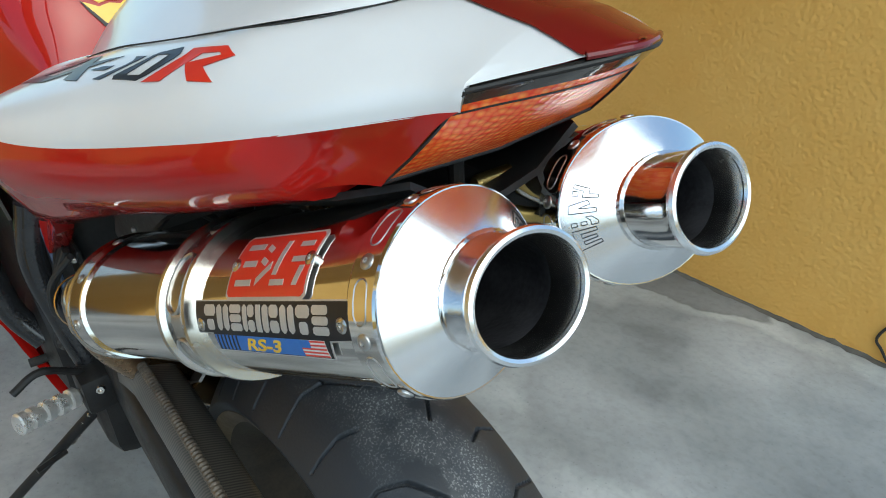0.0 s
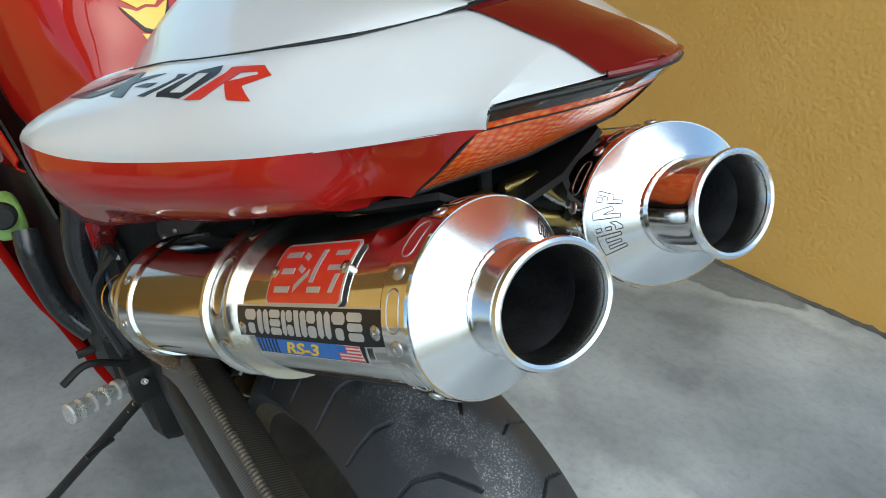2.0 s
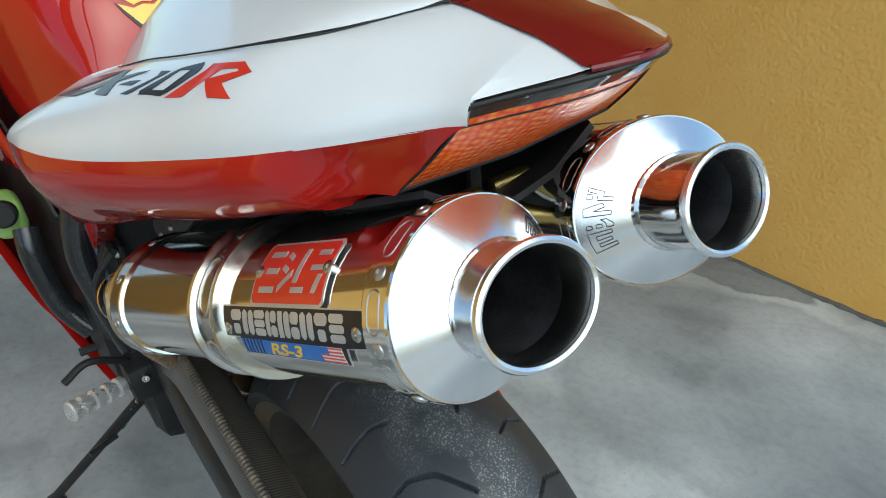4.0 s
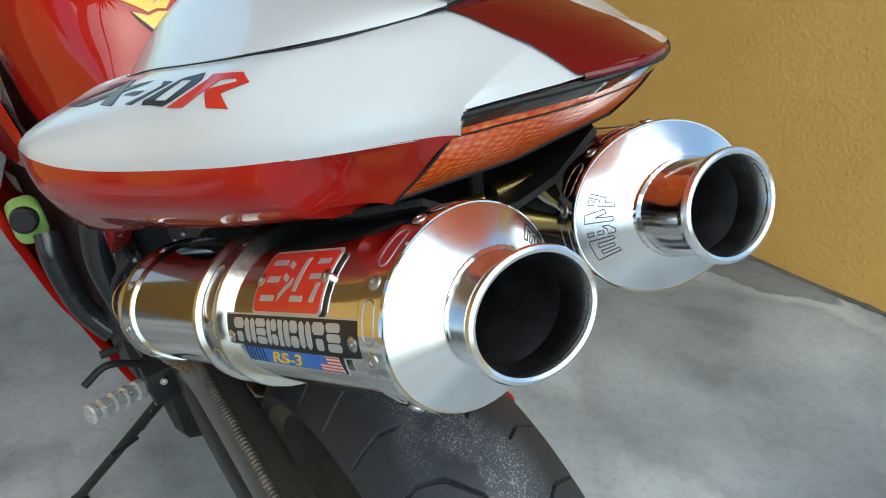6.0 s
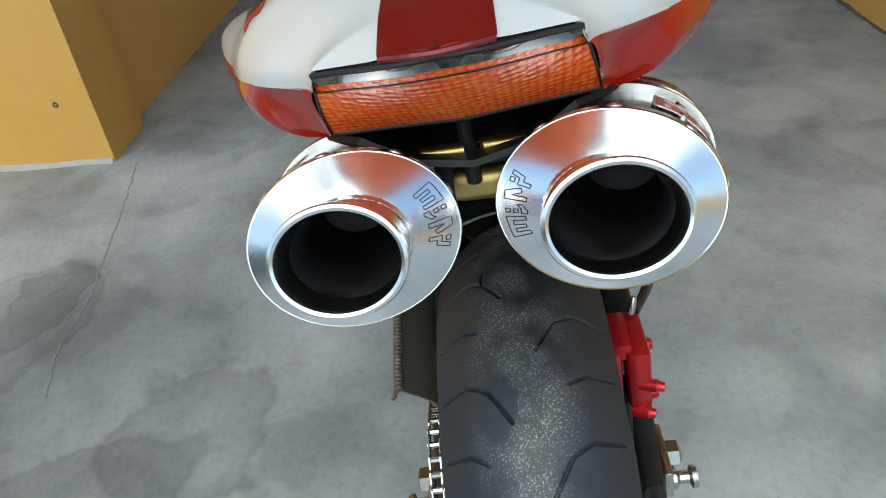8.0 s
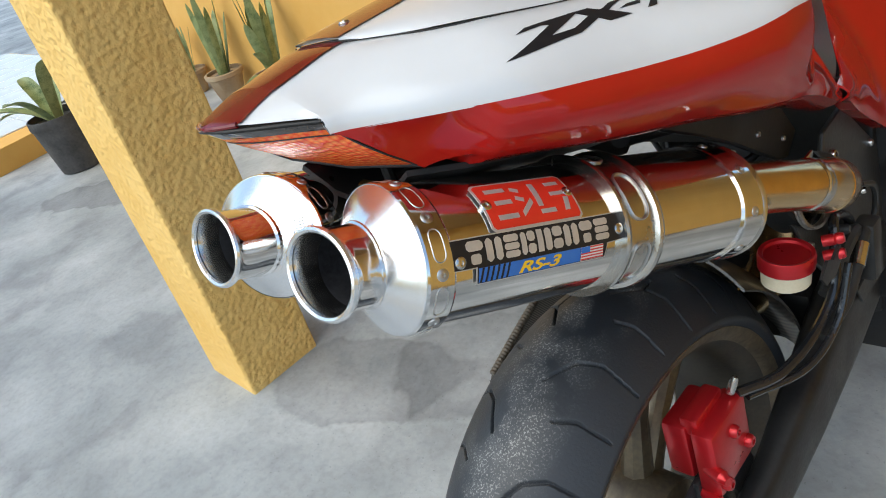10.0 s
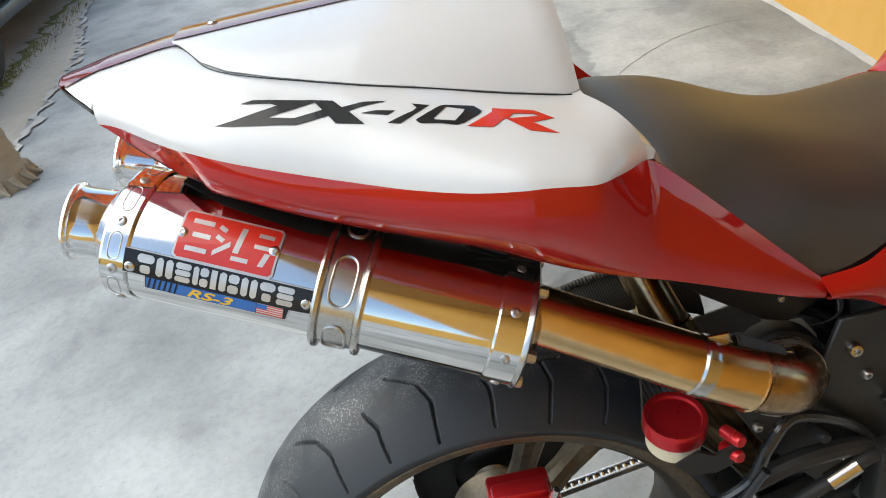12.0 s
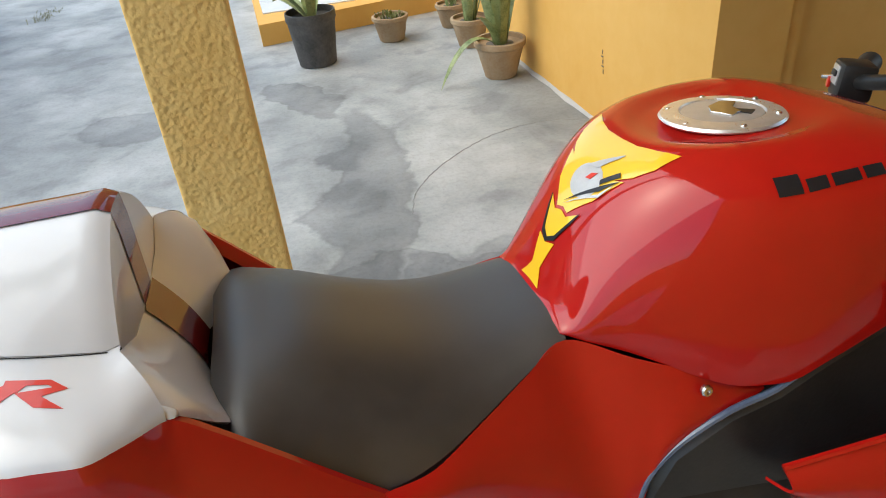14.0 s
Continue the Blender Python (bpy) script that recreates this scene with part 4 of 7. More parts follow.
    part("strap", sleeve([(u0, 1, -0.001), (u0, 1, 0.0045), (u0 + 0.002, 1, 0.0052), (u0 + 0.0045, 1, 0.0045), (u0 + 0.006, 1, 0.0012), (u0 + 0.030, 1, 0.0012), (u0 + 0.0315, 1, 0.0045), (u0 + 0.034, 1, 0.0052), (u0 + 0.036, 1, 0.0045), (u0 + 0.036, 1, -0.001)]), STEEL, can, "steel mounting strap with pressed slots", True, 25)
    slots = []
    for i in range(6):
        rows = []
        pts = []
        for k in range(28):
            t = 2 * math.pi * k / 28
            pts.append(P(u0 + 0.018 + 0.0085 * math.cos(t), radians(38 + 60 * i) + 0.36 * (abs(math.sin(t)) ** 0.45) * (1 if math.sin(t) > 0 else -1), 1, 0.0018))
        for k, p in enumerate(pts):
            sdir = (pts[(k + 1) % 28] - pts[k - 1]).normalized()
            nrm = (p - c - (p - c).dot(a) * a).normalized()
            b2 = sdir.cross(nrm)
            rows.append([tuple(p + 0.0010 * (math.cos(w) * nrm + math.sin(w) * b2)) for w in [2 * math.pi * j / 6 for j in range(6)]])
        slots.append(grid(rows, closed_u=True, closed_v=True))
    for q in slots:
        part("strap_slot", q, SATIN, can)
    # front cap, its bolts and the link pipe
    part("front_cap", sleeve([(END - 0.002, 1, 0.0003), (END + 0.0005, 1, 0.0020), (END + 0.003, 1, 0.0026), (END + 0.0045, 1, 0.0012), (END + 0.005, 0.985, 0), (END + 0.008, 0.80, 0), (END + 0.010, 0.62, 0), (END + 0.014, 0.50, 0)]), STEEL, can, "pressed steel front cap")
    for th in (70, 10, -45, 130):
        p = P(END + 0.004, radians(th), 0.93)
        part("cap_bolt", lathe([(0, 0.007), (0.0040, 0.007), (0.0046, 0.0055), (0.0046, -0.004), (0, -0.004)], axis(p, a), 6), SATIN, can, "dull cap bolt")
    # plates: p runs in reading direction, q round the can
    L = 0.136

    def lay(x, y, z):
        u = 0.0165 + x if s < 0 else 0.0165 + L - x
        return P(u, y / 0.0532, 1, 0.0005 + z)

    def plate(name, poly, mat_, h0, h1, label="", parent=None, cut=0.004):
        return part(name, bend(prism(poly, h0, h1), lay, cut, 1), mat_, can, label, True, 50)

    def rect(x0, x1, y0, y1):
        return [(x0, y0), (x1, y0), (x1, y1), (x0, y1)]

    def chamfer(x0, x1, y0, y1, r):
        return [(x0 + r, y0), (x1 - r, y0), (x1, y0 + r), (x1, y1 - r), (x1 - r, y1), (x0 + r, y1), (x0, y1 - r), (x0, y0 + r)]
    rim = plate("name_plate", chamfer(0.0322, 0.1038, 0.0247, 0.0623, 0.0025), SILVER, 0.0, 0.0006, "red and silver badge plate")
    plate("plate_field", chamfer(0.0338, 0.1022, 0.0263, 0.0607, 0.002), DECAL_RED, 0.0007, 0.0009, "scuffed red field", rim)
    marks = [rect(0.040, 0.055, 0.0525, 0.0560), rect(0.0425, 0.055, 0.0425, 0.0460), rect(0.040, 0.055, 0.0320, 0.0355),
             [(0.0585, 0.0525), (0.064, 0.0500), (0.0652, 0.0530), (0.0597, 0.0555)], [(0.0583, 0.0450), (0.0638, 0.0425), (0.065, 0.0455), (0.0595, 0.048)], [(0.059, 0.0320), (0.0700, 0.0410), (0.0695, 0.0450), (0.059, 0.0360)],
             [(0.0725, 0.0375), (0.0765, 0.0375), (0.0785, 0.0565), (0.0745, 0.0565)], rect(0.0725, 0.0845, 0.0320, 0.0352),
             rect(0.087, 0.098, 0.0525, 0.0555), rect(0.086, 0.099, 0.0440, 0.0470), [(0.0945, 0.0420), (0.0985, 0.0420), (0.0955, 0.0320), (0.0915, 0.0320)]]
    for q in marks:
        part("plate_bar", bend(prism(q, 0.0009, 0.0011), lay, 0.004, 1), SILVER, can, "", True, 50)
    blk = plate("maker_plate", [(0.0, 0.0045), (0.016, 0.0045), (0.016, -0.0068), (0.118, -0.0068), (0.120, 0.0035), (0.136, 0.0045), (0.136, 0.0248), (0.0, 0.0248)], SILVER, 0.0, 0.0005, "black plate with raised silver bars and a blue strip")
    plate("plate_field", [(0.0008, 0.0053), (0.0168, 0.0053), (0.0168, -0.0060), (0.1172, -0.0060), (0.1192, 0.0043), (0.1352, 0.0053), (0.1352, 0.0240), (0.0008, 0.0240)], BLACK, 0.0006, 0.0008, "black enamel field", blk)
    letters, x = [], 0.0105
    for w, style in ((0.0135, 0), (0.0135, 1), (0.0125, 2), (0.0125, 3), (0.006, 4), (0.0155, 3), (0.0130, 1), (0.0125, 0), (0.0135, 2)):
        y0, y1, g = 0.0072, 0.0222, w - 0.0018
        ym = (y0 + y1) / 2
        if style == 0:
            letters += [chamfer(x, x + g, ym + 0.001, y1, 0.0018), chamfer(x + g * 0.2, x + g * 0.8, y0, ym - 0.001, 0.0012)]
        elif style == 1:
            letters += [chamfer(x, x + g * 0.42, y0, y1, 0.0018), chamfer(x + g * 0.58, x + g, y0, y1, 0.0018)]
        elif style == 2:
            letters += [chamfer(x, x + g, y0 + 0.0103, y1, 0.0012), chamfer(x, x + g, y0 + 0.0052, y0 + 0.0095, 0.0012), chamfer(x, x + g, y0, y0 + 0.0044, 0.0012)]
        elif style == 3:
            letters += [chamfer(x, x + g * 0.36, y0, y1, 0.0015), chamfer(x + g * 0.46, x + g, ym + 0.0008, y1, 0.0015), chamfer(x + g * 0.46, x + g, y0, ym - 0.0008, 0.0015)]
        else:
            letters += [rect(x, x + g, y0, y1)]
        x += w
    for q in letters:
        part("plate_bar", bend(prism(q, 0.0008, 0.0011), lay, 0.004, 1), SILVER, can, "", True, 50)
    plate("blue_strip", rect(0.0175, 0.096, -0.0055, 0.0043), BLUE, 0.0008, 0.0010, "blue enamel strip", blk)
    for i in range(6):
        part("strip_bar", bend(prism([(0.018 + 0.0038 * i, -0.0055), (0.0195 + 0.0038 * i, -0.0055), (0.0215 + 0.0038 * i, 0.0043), (0.020 + 0.0038 * i, 0.0043)], 0.0010, 0.0011), lay, 0.004, 1), BLACK, can)
    txt = bpy.data.curves.new("series", "FONT")
    txt.body, txt.size, txt.extrude, txt.shear, txt.offset = "RS-3", 0.0125, 0.0001, 0.35, 0.0003
    holder = bpy.data.objects.new("tmp_text", txt)
    scene.collection.objects.link(holder)
    me = bpy.data.meshes.new_from_object(holder.evaluated_get(bpy.context.evaluated_depsgraph_get()))
    bpy.data.objects.remove(holder)
    bm = bmesh.new()
    bm.from_mesh(me)
    wx = max(v.co.x for v in bm.verts)
    moved(bm, Matrix.Translation((0.046, -0.0044, 0.0012)) @ Matrix.Diagonal((0.034 / wx, 0.85, 1, 1)))
    part("series_mark", bend(bm, lay, 0.004, 1), YELLOW, can, "yellow lettering")
    flag = plate("flag", rect(0.0965, 0.1155, -0.0055, 0.0043), TILE, 0.0008, 0.0010, "small striped flag panel", blk)
    for i in range(5):
        part("flag_bar", bend(prism(rect(0.0965, 0.1155, -0.0053 + 0.0021 * i, -0.0043 + 0.0021 * i), 0.0010, 0.0011), lay, 0.004, 1), DECAL_RED, can)
    part("flag_corner", bend(prism(rect(0.0965, 0.104, -0.0001, 0.0043), 0.0011, 0.0012), lay, 0.004, 1), BLUE, can)
    for x, y in ((0.0355, 0.0440), (0.1005, 0.0455), (0.0055, 0.010), (0.1305, 0.0125)):
        p = lay(x, y, 0.0005)
        n = (lay(x, y, 0.01) - lay(x, y, 0)).normalized()
        part("plate_rivet", screw(p, n, 0.0038, 0.0013), STEEL, can)
    # engraved mark on the cone, on the side towards the middle
    lines = []

    def cone_pt(x, y):
        th = math.pi - 0.05 + 0.72 * x * s
        y = 0.05 + 0.80 * y
        return P(-0.0010 - 0.0130 * y, th, 0.975 - 0.39 * y, 0.0003, 0.002 * y)
    # four stepped glyphs in a row round the cone: x along the row, y from the outer edge inward
    shapes = [[(-0.62, 0.12), (-0.62, 0.72), (-0.54, 0.72), (-0.54, 0.30), (-0.47, 0.30), (-0.47, 0.66), (-0.40, 0.66), (-0.40, 0.30), (-0.32, 0.30), (-0.32, 0.72), (-0.24, 0.72), (-0.24, 0.12)],
              [(-0.16, 0.14), (-0.16, 0.28), (-0.09, 0.28), (-0.09, 0.14)], [(-0.16, 0.38), (-0.16, 0.52), (-0.09, 0.52), (-0.09, 0.38)], [(-0.18, 0.62), (-0.18, 0.80), (-0.11, 0.80), (0.0, 0.66), (0.0, 0.50), (-0.08, 0.62)],
              [(0.08, 0.10), (0.08, 0.78), (0.17, 0.78), (0.17, 0.34), (0.25, 0.62), (0.33, 0.56), (0.22, 0.10)],
              [(0.40, 0.16), (0.40, 0.30), (0.48, 0.30), (0.48, 0.16)], [(0.38, 0.42), (0.38, 0.80), (0.46, 0.80), (0.46, 0.56), (0.56, 0.56), (0.60, 0.16), (0.53, 0.16), (0.50, 0.42)]]
    for sh in shapes:
        pts = []
        for (x0, y0), (x1, y1) in zip(sh, sh[1:] + sh[:1]):
            pts += [cone_pt(x0 + (x1 - x0) * k / 4, y0 + (y1 - y0) * k / 4) for k in range(4)]
        rows = []
        for k, p in enumerate(pts):
            d = (pts[(k + 1) % len(pts)] - pts[k - 1]).normalized()
            b1 = d.cross(a).normalized()
            b2 = d.cross(b1)
            rows.append([tuple(p + 0.00026 * (math.cos(w) * b1 + math.sin(w) * b2)) for w in [2 * math.pi * j / 4 for j in range(4)]])
        lines.append(grid(rows, closed_u=True, closed_v=True))
    for q in lines:
        part("engraved_mark", q, BLACKMETAL, can)
    # link pipe with its weld and elbow
    e = P(END + 0.006, 0, 0) + 0.008 * up
    bends = [(0.205, -0.164, 0.646), (0.236, -0.158, 0.629), (0.258, -0.136, 0.612), (0.268, -0.098, 0.592)] if s < 0 else [(0.193, 0.160, 0.632), (0.212, 0.145, 0.585), (0.225, 0.12, 0.54), (0.24, 0.09, 0.50)]
    pipe = part("link_pipe", tube([tuple(e), tuple(e.lerp(Vector((0.165, s * 0.163, 0.668)), 0.5)), (0.165, s * 0.163, 0.668), bends[0]], [0.0235, 0.0235, 0.0240, 0.0268], 28, 8), HEATED, bike, "heat-tinted steel link pipe")
    part("elbow", tube([bends[0]] + bends, [0.0262, 0.0268, 0.0276, 0.0278, 0.0278], 28, 8), SCORCHED, pipe, "scorched brown steel elbow")
    d = Vector((0.105, s * 0.01, -0.057)).normalized()
    part("weld_bead", lathe([(0.0236, -0.006), (0.0250, -0.004), (0.0246, -0.001), (0.0254, 0.002), (0.0250, 0.004), (0.0250, 0.007)], axis((0.163, s * 0.1627, 0.669), d), 30), STEEL, pipe, "bright weld bead")
    part("pipe_seam", lathe([(0.0262, -0.002), (0.0274, 0), (0.0262, 0.002)], axis((0.203, s * 0.164, 0.6465), (0.9, -s * 0.05, -0.45)), 30), HEATED, pipe)
    if s < 0:
        coil = [(0.196 + 0.040 * i / 88, -0.158 + 0.0052 * math.cos(i * 1.57), 0.6815 - 0.0225 * i / 88 + 0.0052 * math.sin(i * 1.57)) for i in range(89)]
        spring = part("pipe_spring", tube(coil, 0.0011, 6, 2), BLACKMETAL, pipe, "black retaining spring")
        part("spring_hook", tube([(0.180, -0.160, 0.686), (0.186, -0.158, 0.689), (0.193, -0.158, 0.683), (0.197, -0.158, 0.681)], 0.0013, 6, 5), STEEL, spring, "steel spring hook")
        part("spring_hook", tube([(0.236, -0.158, 0.659), (0.243, -0.157, 0.656), (0.248, -0.156, 0.649), (0.246, -0.155, 0.643)], 0.0015, 6, 5), STEEL, spring, "steel spring hook")
        part("pipe_tab", box(0.172, 0.190, -0.1615, -0.1585, 0.675, 0.692, 0.001), STEEL, pipe, "welded spring tab")
        part("pipe_tab", box(0.238, 0.250, -0.1575, -0.1550, 0.635, 0.648, 0.001), STEEL, pipe, "welded spring tab")
        part("elbow_rim", lathe([(0.033, -0.002), (0.0365, -0.002), (0.0375, 0.0), (0.0365, 0.002), (0.0375, 0.004), (0.036, 0.005), (0.033, 0.005)], axis((0.252, -0.135, 0.606), (0.1, 1, -0.15)), 40), CRINKLED, pipe, "crinkled bright foil edge round the elbow")
        part("elbow_shroud", lathe([(0.032, 0.002), (0.036, 0.004), (0.038, 0.010), (0.0395, 0.036), (0.034, 0.038)], axis((0.2635, -0.124, 0.602), (0.22, 0.88, -0.42)), 30), BLACKMETAL, pipe, "black shroud round the elbow")


silencer(1)
silencer(-1)


# ---------------------------------------------------------------- seat
SEAT_W = [(0.137, 0.096), (0.148, 0.140), (0.160, 0.151), (0.18, 0.155), (0.22, 0.1565), (0.26, 0.1565), (0.30, 0.149), (0.35, 0.128), (0.40, 0.106), (0.447, 0.086)]
SEAT_T = [(0.137, 0.812), (0.147, 0.822), (0.17, 0.828), (0.20, 0.828), (0.24, 0.817), (0.28, 0.799), (0.33, 0.782), (0.37, 0.777), (0.41, 0.780), (0.447, 0.788)]
SEAT_E = [(0.137, 0.800), (0.148, 0.806), (0.160, 0.802), (0.18, 0.786), (0.22, 0.750), (0.26, 0.724), (0.30, 0.729), (0.35, 0.743), (0.40, 0.760), (0.447, 0.775)]
rows = []
for i in range(32):
    x = 0.137 + 0.31 * i / 31
    w, t, e = (smooth_table(q, x, 0.015)[0] for q in (SEAT_W, SEAT_T, SEAT_E))
    r = []
    for j in range(33):
        k = j / 16 - 1
        y = w * k
        r.append((x + 0.004 * (1 - k * k) * (i == 0), y, e + (t - e) * (1 - abs(k) ** 3.2) ** 0.8))
    rows.append([(x, -w + 0.004, e - 0.02)] + r + [(x, w - 0.004, e - 0.02)])
rows = [[(0.150, y * 0.9, z - 0.05) for x, y, z in rows[0]]] + rows + [[(0.447, y, z - 0.03) for x, y, z in rows[-1]]]
part("seat", grid(rows), VINYL, bike, "black grained vinyl rider seat")

# ---------------------------------------------------------------- tank
TANK_T = [(0.446, 0.780), (0.460, 0.817), (0.483, 0.856), (0.506, 0.886), (0.534, 0.910), (0.565, 0.925), (0.61, 0.932), (0.66, 0.934), (0.72, 0.931), (0.80, 0.912), (0.90, 0.872)]
TANK_W = [(0.443, 0.080), (0.452, 0.090), (0.48, 0.102), (0.54, 0.131), (0.60, 0.154), (0.68, 0.170), (0.76, 0.172), (0.90, 0.150)]
TANK_E = [(0.443, 0.778), (0.45, 0.775), (0.50, 0.757), (0.60, 0.718), (0.63, 0.718), (0.66, 0.735), (0.70, 0.753), (0.735, 0.768), (0.80, 0.785), (0.90, 0.80)]


def tank_point(x, k, lift=0.0):
    """k from 0 (middle) to 1 (lower edge)."""
    t, w, e = (smooth_table(q, x, 0.012)[0] for q in (TANK_T, TANK_W, TANK_E))
    h = t - e
    n = 1.9 + 2.4 * min(1, max(0, (x - 0.45) / 0.16))
    a = min(k * 1.12, 1.0) * math.pi / 2
    over = max(0, k * 1.12 - 1.0) / 0.12
    y = w * math.sin(a) ** (2 / n) - over ** 1.5 * w * 0.01
    low = e + 0.12 * h
    z = low + (t - low) * max(0.0, math.cos(a)) ** (2 / n) - over * 0.12 * h
    fade = min(1.0, max(0.0, (0.108 - math.hypot(x - 0.656, y)) / 0.042))
    dip = 0.012 * fade * fade * (3 - 2 * fade)
    return Vector((x, y, z - dip + lift))


rows = []
for i in range(44):
    x = 0.443 + 0.45 * (i / 43) ** 1.3
    half = [tank_point(x, j / 28) for j in range(29)]
    rows.append([(p.x, -p.y, p.z) for p in half[::-1]] + [tuple(p) for p in half[1:]])
rows.insert(0, [(0.446, y * 0.9, z - 0.03) for x, y, z in rows[0]])
tank = part("fuel_tank", grid(rows), RED, bike, "glossy deep red fuel tank")


def tank_lay(poly, lift, n=10):
    """A thin patch on the tank from a polygon in (x, y) seen from above."""
    bm = prism(poly, 0, 1)

    def f(x, y, z):
        lo, hi = 0.0, 1.0
        for _ in range(18):
            mid = (lo + hi) / 2
            if tank_point(x, mid).y < abs(y):
                lo = mid
            else:
                hi = mid
        p = tank_point(x, lo)
        d = (tank_point(x, min(lo + 0.02, 1)) - tank_point(x, max(lo - 0.02, 0)))
        dx = tank_point(x + 0.004, lo) - tank_point(x - 0.004, lo)
        n_ = d.cross(dx).normalized()
        if n_.z < 0:
            n_ = -n_
        p = p + n_ * (lift + 0.0004 * z)
        return Vector((p.x, p.y if y >= 0 else -p.y, p.z))
    return bend(bm, f, 0.007, 2)


def mirror_poly(half):
    return half + [(x, -y) for x, y in half[::-1] if abs(y) > 1e-6]


PAD_LABEL = "yellow tank pad piece with pointed edges"
part("tank_pad", tank_lay(mirror_poly([(0.4480, 0.0), (0.4475, 0.021), (0.456, 0.009), (0.469, 0.017), (0.4665, 0.0)]), 0.0006), YELLOW, tank, PAD_LABEL)
part("tank_pad", tank_lay(mirror_poly([(0.4682, 0.0), (0.4715, 0.0125), (0.483, 0.024), (0.4896, 0.0294), (0.4835, 0.0125), (0.4850, 0.0)]), 0.0006), YELLOW, tank, PAD_LABEL)
part("pad_outline", tank_lay(mirror_poly([(0.4668, 0.0), (0.4700, 0.0140), (0.482, 0.0255), (0.4906, 0.0310), (0.489, 0.0285), (0.4825, 0.0225), (0.4722, 0.0115), (0.4690, 0.0)]), 0.0012), BLACK, tank, "thin dark outline")
part("tank_pad", tank_lay(mirror_poly([(0.4872, 0.0), (0.4858, 0.011), (0.501, 0.036), (0.523, 0.053), (0.5186, 0.041), (0.529, 0.0574), (0.544, 0.069), (0.566, 0.0744), (0.556, 0.0516), (0.550, 0.028), (0.549, 0.0)]), 0.0006), YELLOW, tank, PAD_LABEL)
part("pad_emblem", tank_lay([(0.5085 + 0.0125 * math.cos(a), -0.008 + 0.024 * math.sin(a)) for a in [2 * math.pi * k / 20 for k in range(20)]], 0.0012), SILVER, tank, "silver oval emblem")
part("pad_spot", tank_lay([(0.509, -0.006), (0.514, -0.010), (0.516, -0.018), (0.510, -0.014)], 0.0018), DECAL_RED, tank, "small red spot")
for dark, line in ((0, [(0.517, 0.006), (0.538, -0.030), (0.5345, -0.028), (0.519, -0.012)]), (1, [(0.4902, 0.003), (0.5075, -0.036), (0.5217, -0.0505), (0.509, -0.031)]), (0, [(0.4890, 0.001), (0.506, -0.038), (0.517, -0.047), (0.5045, -0.040)]), (1, [(0.5135, -0.0275), (0.526, -0.043), (0.5235, -0.047), (0.511, -0.031)])):
    part("pad_slash", tank_lay(line, 0.0018), BLACK if dark else SILVER, tank, "black slash" if dark else "silver slash")
cap_at = Vector((0.656, 0, tank_point(0.656, 0).z + 0.002))
part("filler_ring", lathe([(0.037, 0.0), (0.058, 0.0), (0.060, 0.002), (0.058, 0.0045), (0.046, 0.0065), (0.0405, 0.0065), (0.0395, 0.004)], axis(cap_at - Vector((0, 0, 0.003)), (0.02, 0, 1)), 40), PEG, tank, "satin aluminium filler ring")
part("filler_cap", lathe([(0, 0.0062), (0.030, 0.0062), (0.0385, 0.0055), (0.0395, 0.003)], axis(cap_at - Vector((0, 0, 0.003)), (0.02, 0, 1)), 36), SILVER, tank, "satin filler cap with a key flap")
part("key_flap", moved(prism([(-0.004, -0.022), (0.010, -0.016), (0.012, 0.0), (0.024, 0.012), (0.012, 0.022), (-0.006, 0.014), (-0.014, -0.002)], 0.0062, 0.0082, 0.0006), Matrix.Translation(cap_at - Vector((0, 0, 0.003)))), STEEL, tank)
part("key_slot", moved(prism([(0.014, -0.026), (0.024, -0.018), (0.010, -0.003), (0.005, -0.008)], 0.0062, 0.0072), Matrix.Translation(cap_at - Vector((0, 0, 0.003)))), BLACKMETAL, tank)
for k in range(6):
    a = k * math.pi / 3 + 0.3
    part("filler_screw", screw(cap_at + Vector((0.051 * math.cos(a), 0.051 * math.sin(a), 0.0025)), (0, 0, 1), 0.0030, 0.0015), STEEL, tank)


def tank_bars(sgn):
    """Black maker's lettering on the tank's flank, kept to plain bars."""
    x = 0.614
    for w, y0, y1 in ((0.024, 0.385, 0.485), (0.021, 0.42, 0.485), (0.028, 0.42, 0.485), (0.022, 0.42, 0.485), (0.020, 0.42, 0.485), (0.021, 0.42, 0.485), (0.011, 0.385, 0.485)):
        rows = []
        for i in range(4):
            xx = x + (w - 0.004) * i / 3
            rows.append([tuple((lambda p: (p.x, sgn * (p.y + 0.0008), p.z + 0.0006))(tank_point(xx, (y0 + (y1 - y0) * j / 3) + 0.02))) for j in range(4)])
        part("flank_bar", grid(rows), BLACK, tank, "black flank bar")
        x += w


tank_bars(-1)
tank_bars(1)

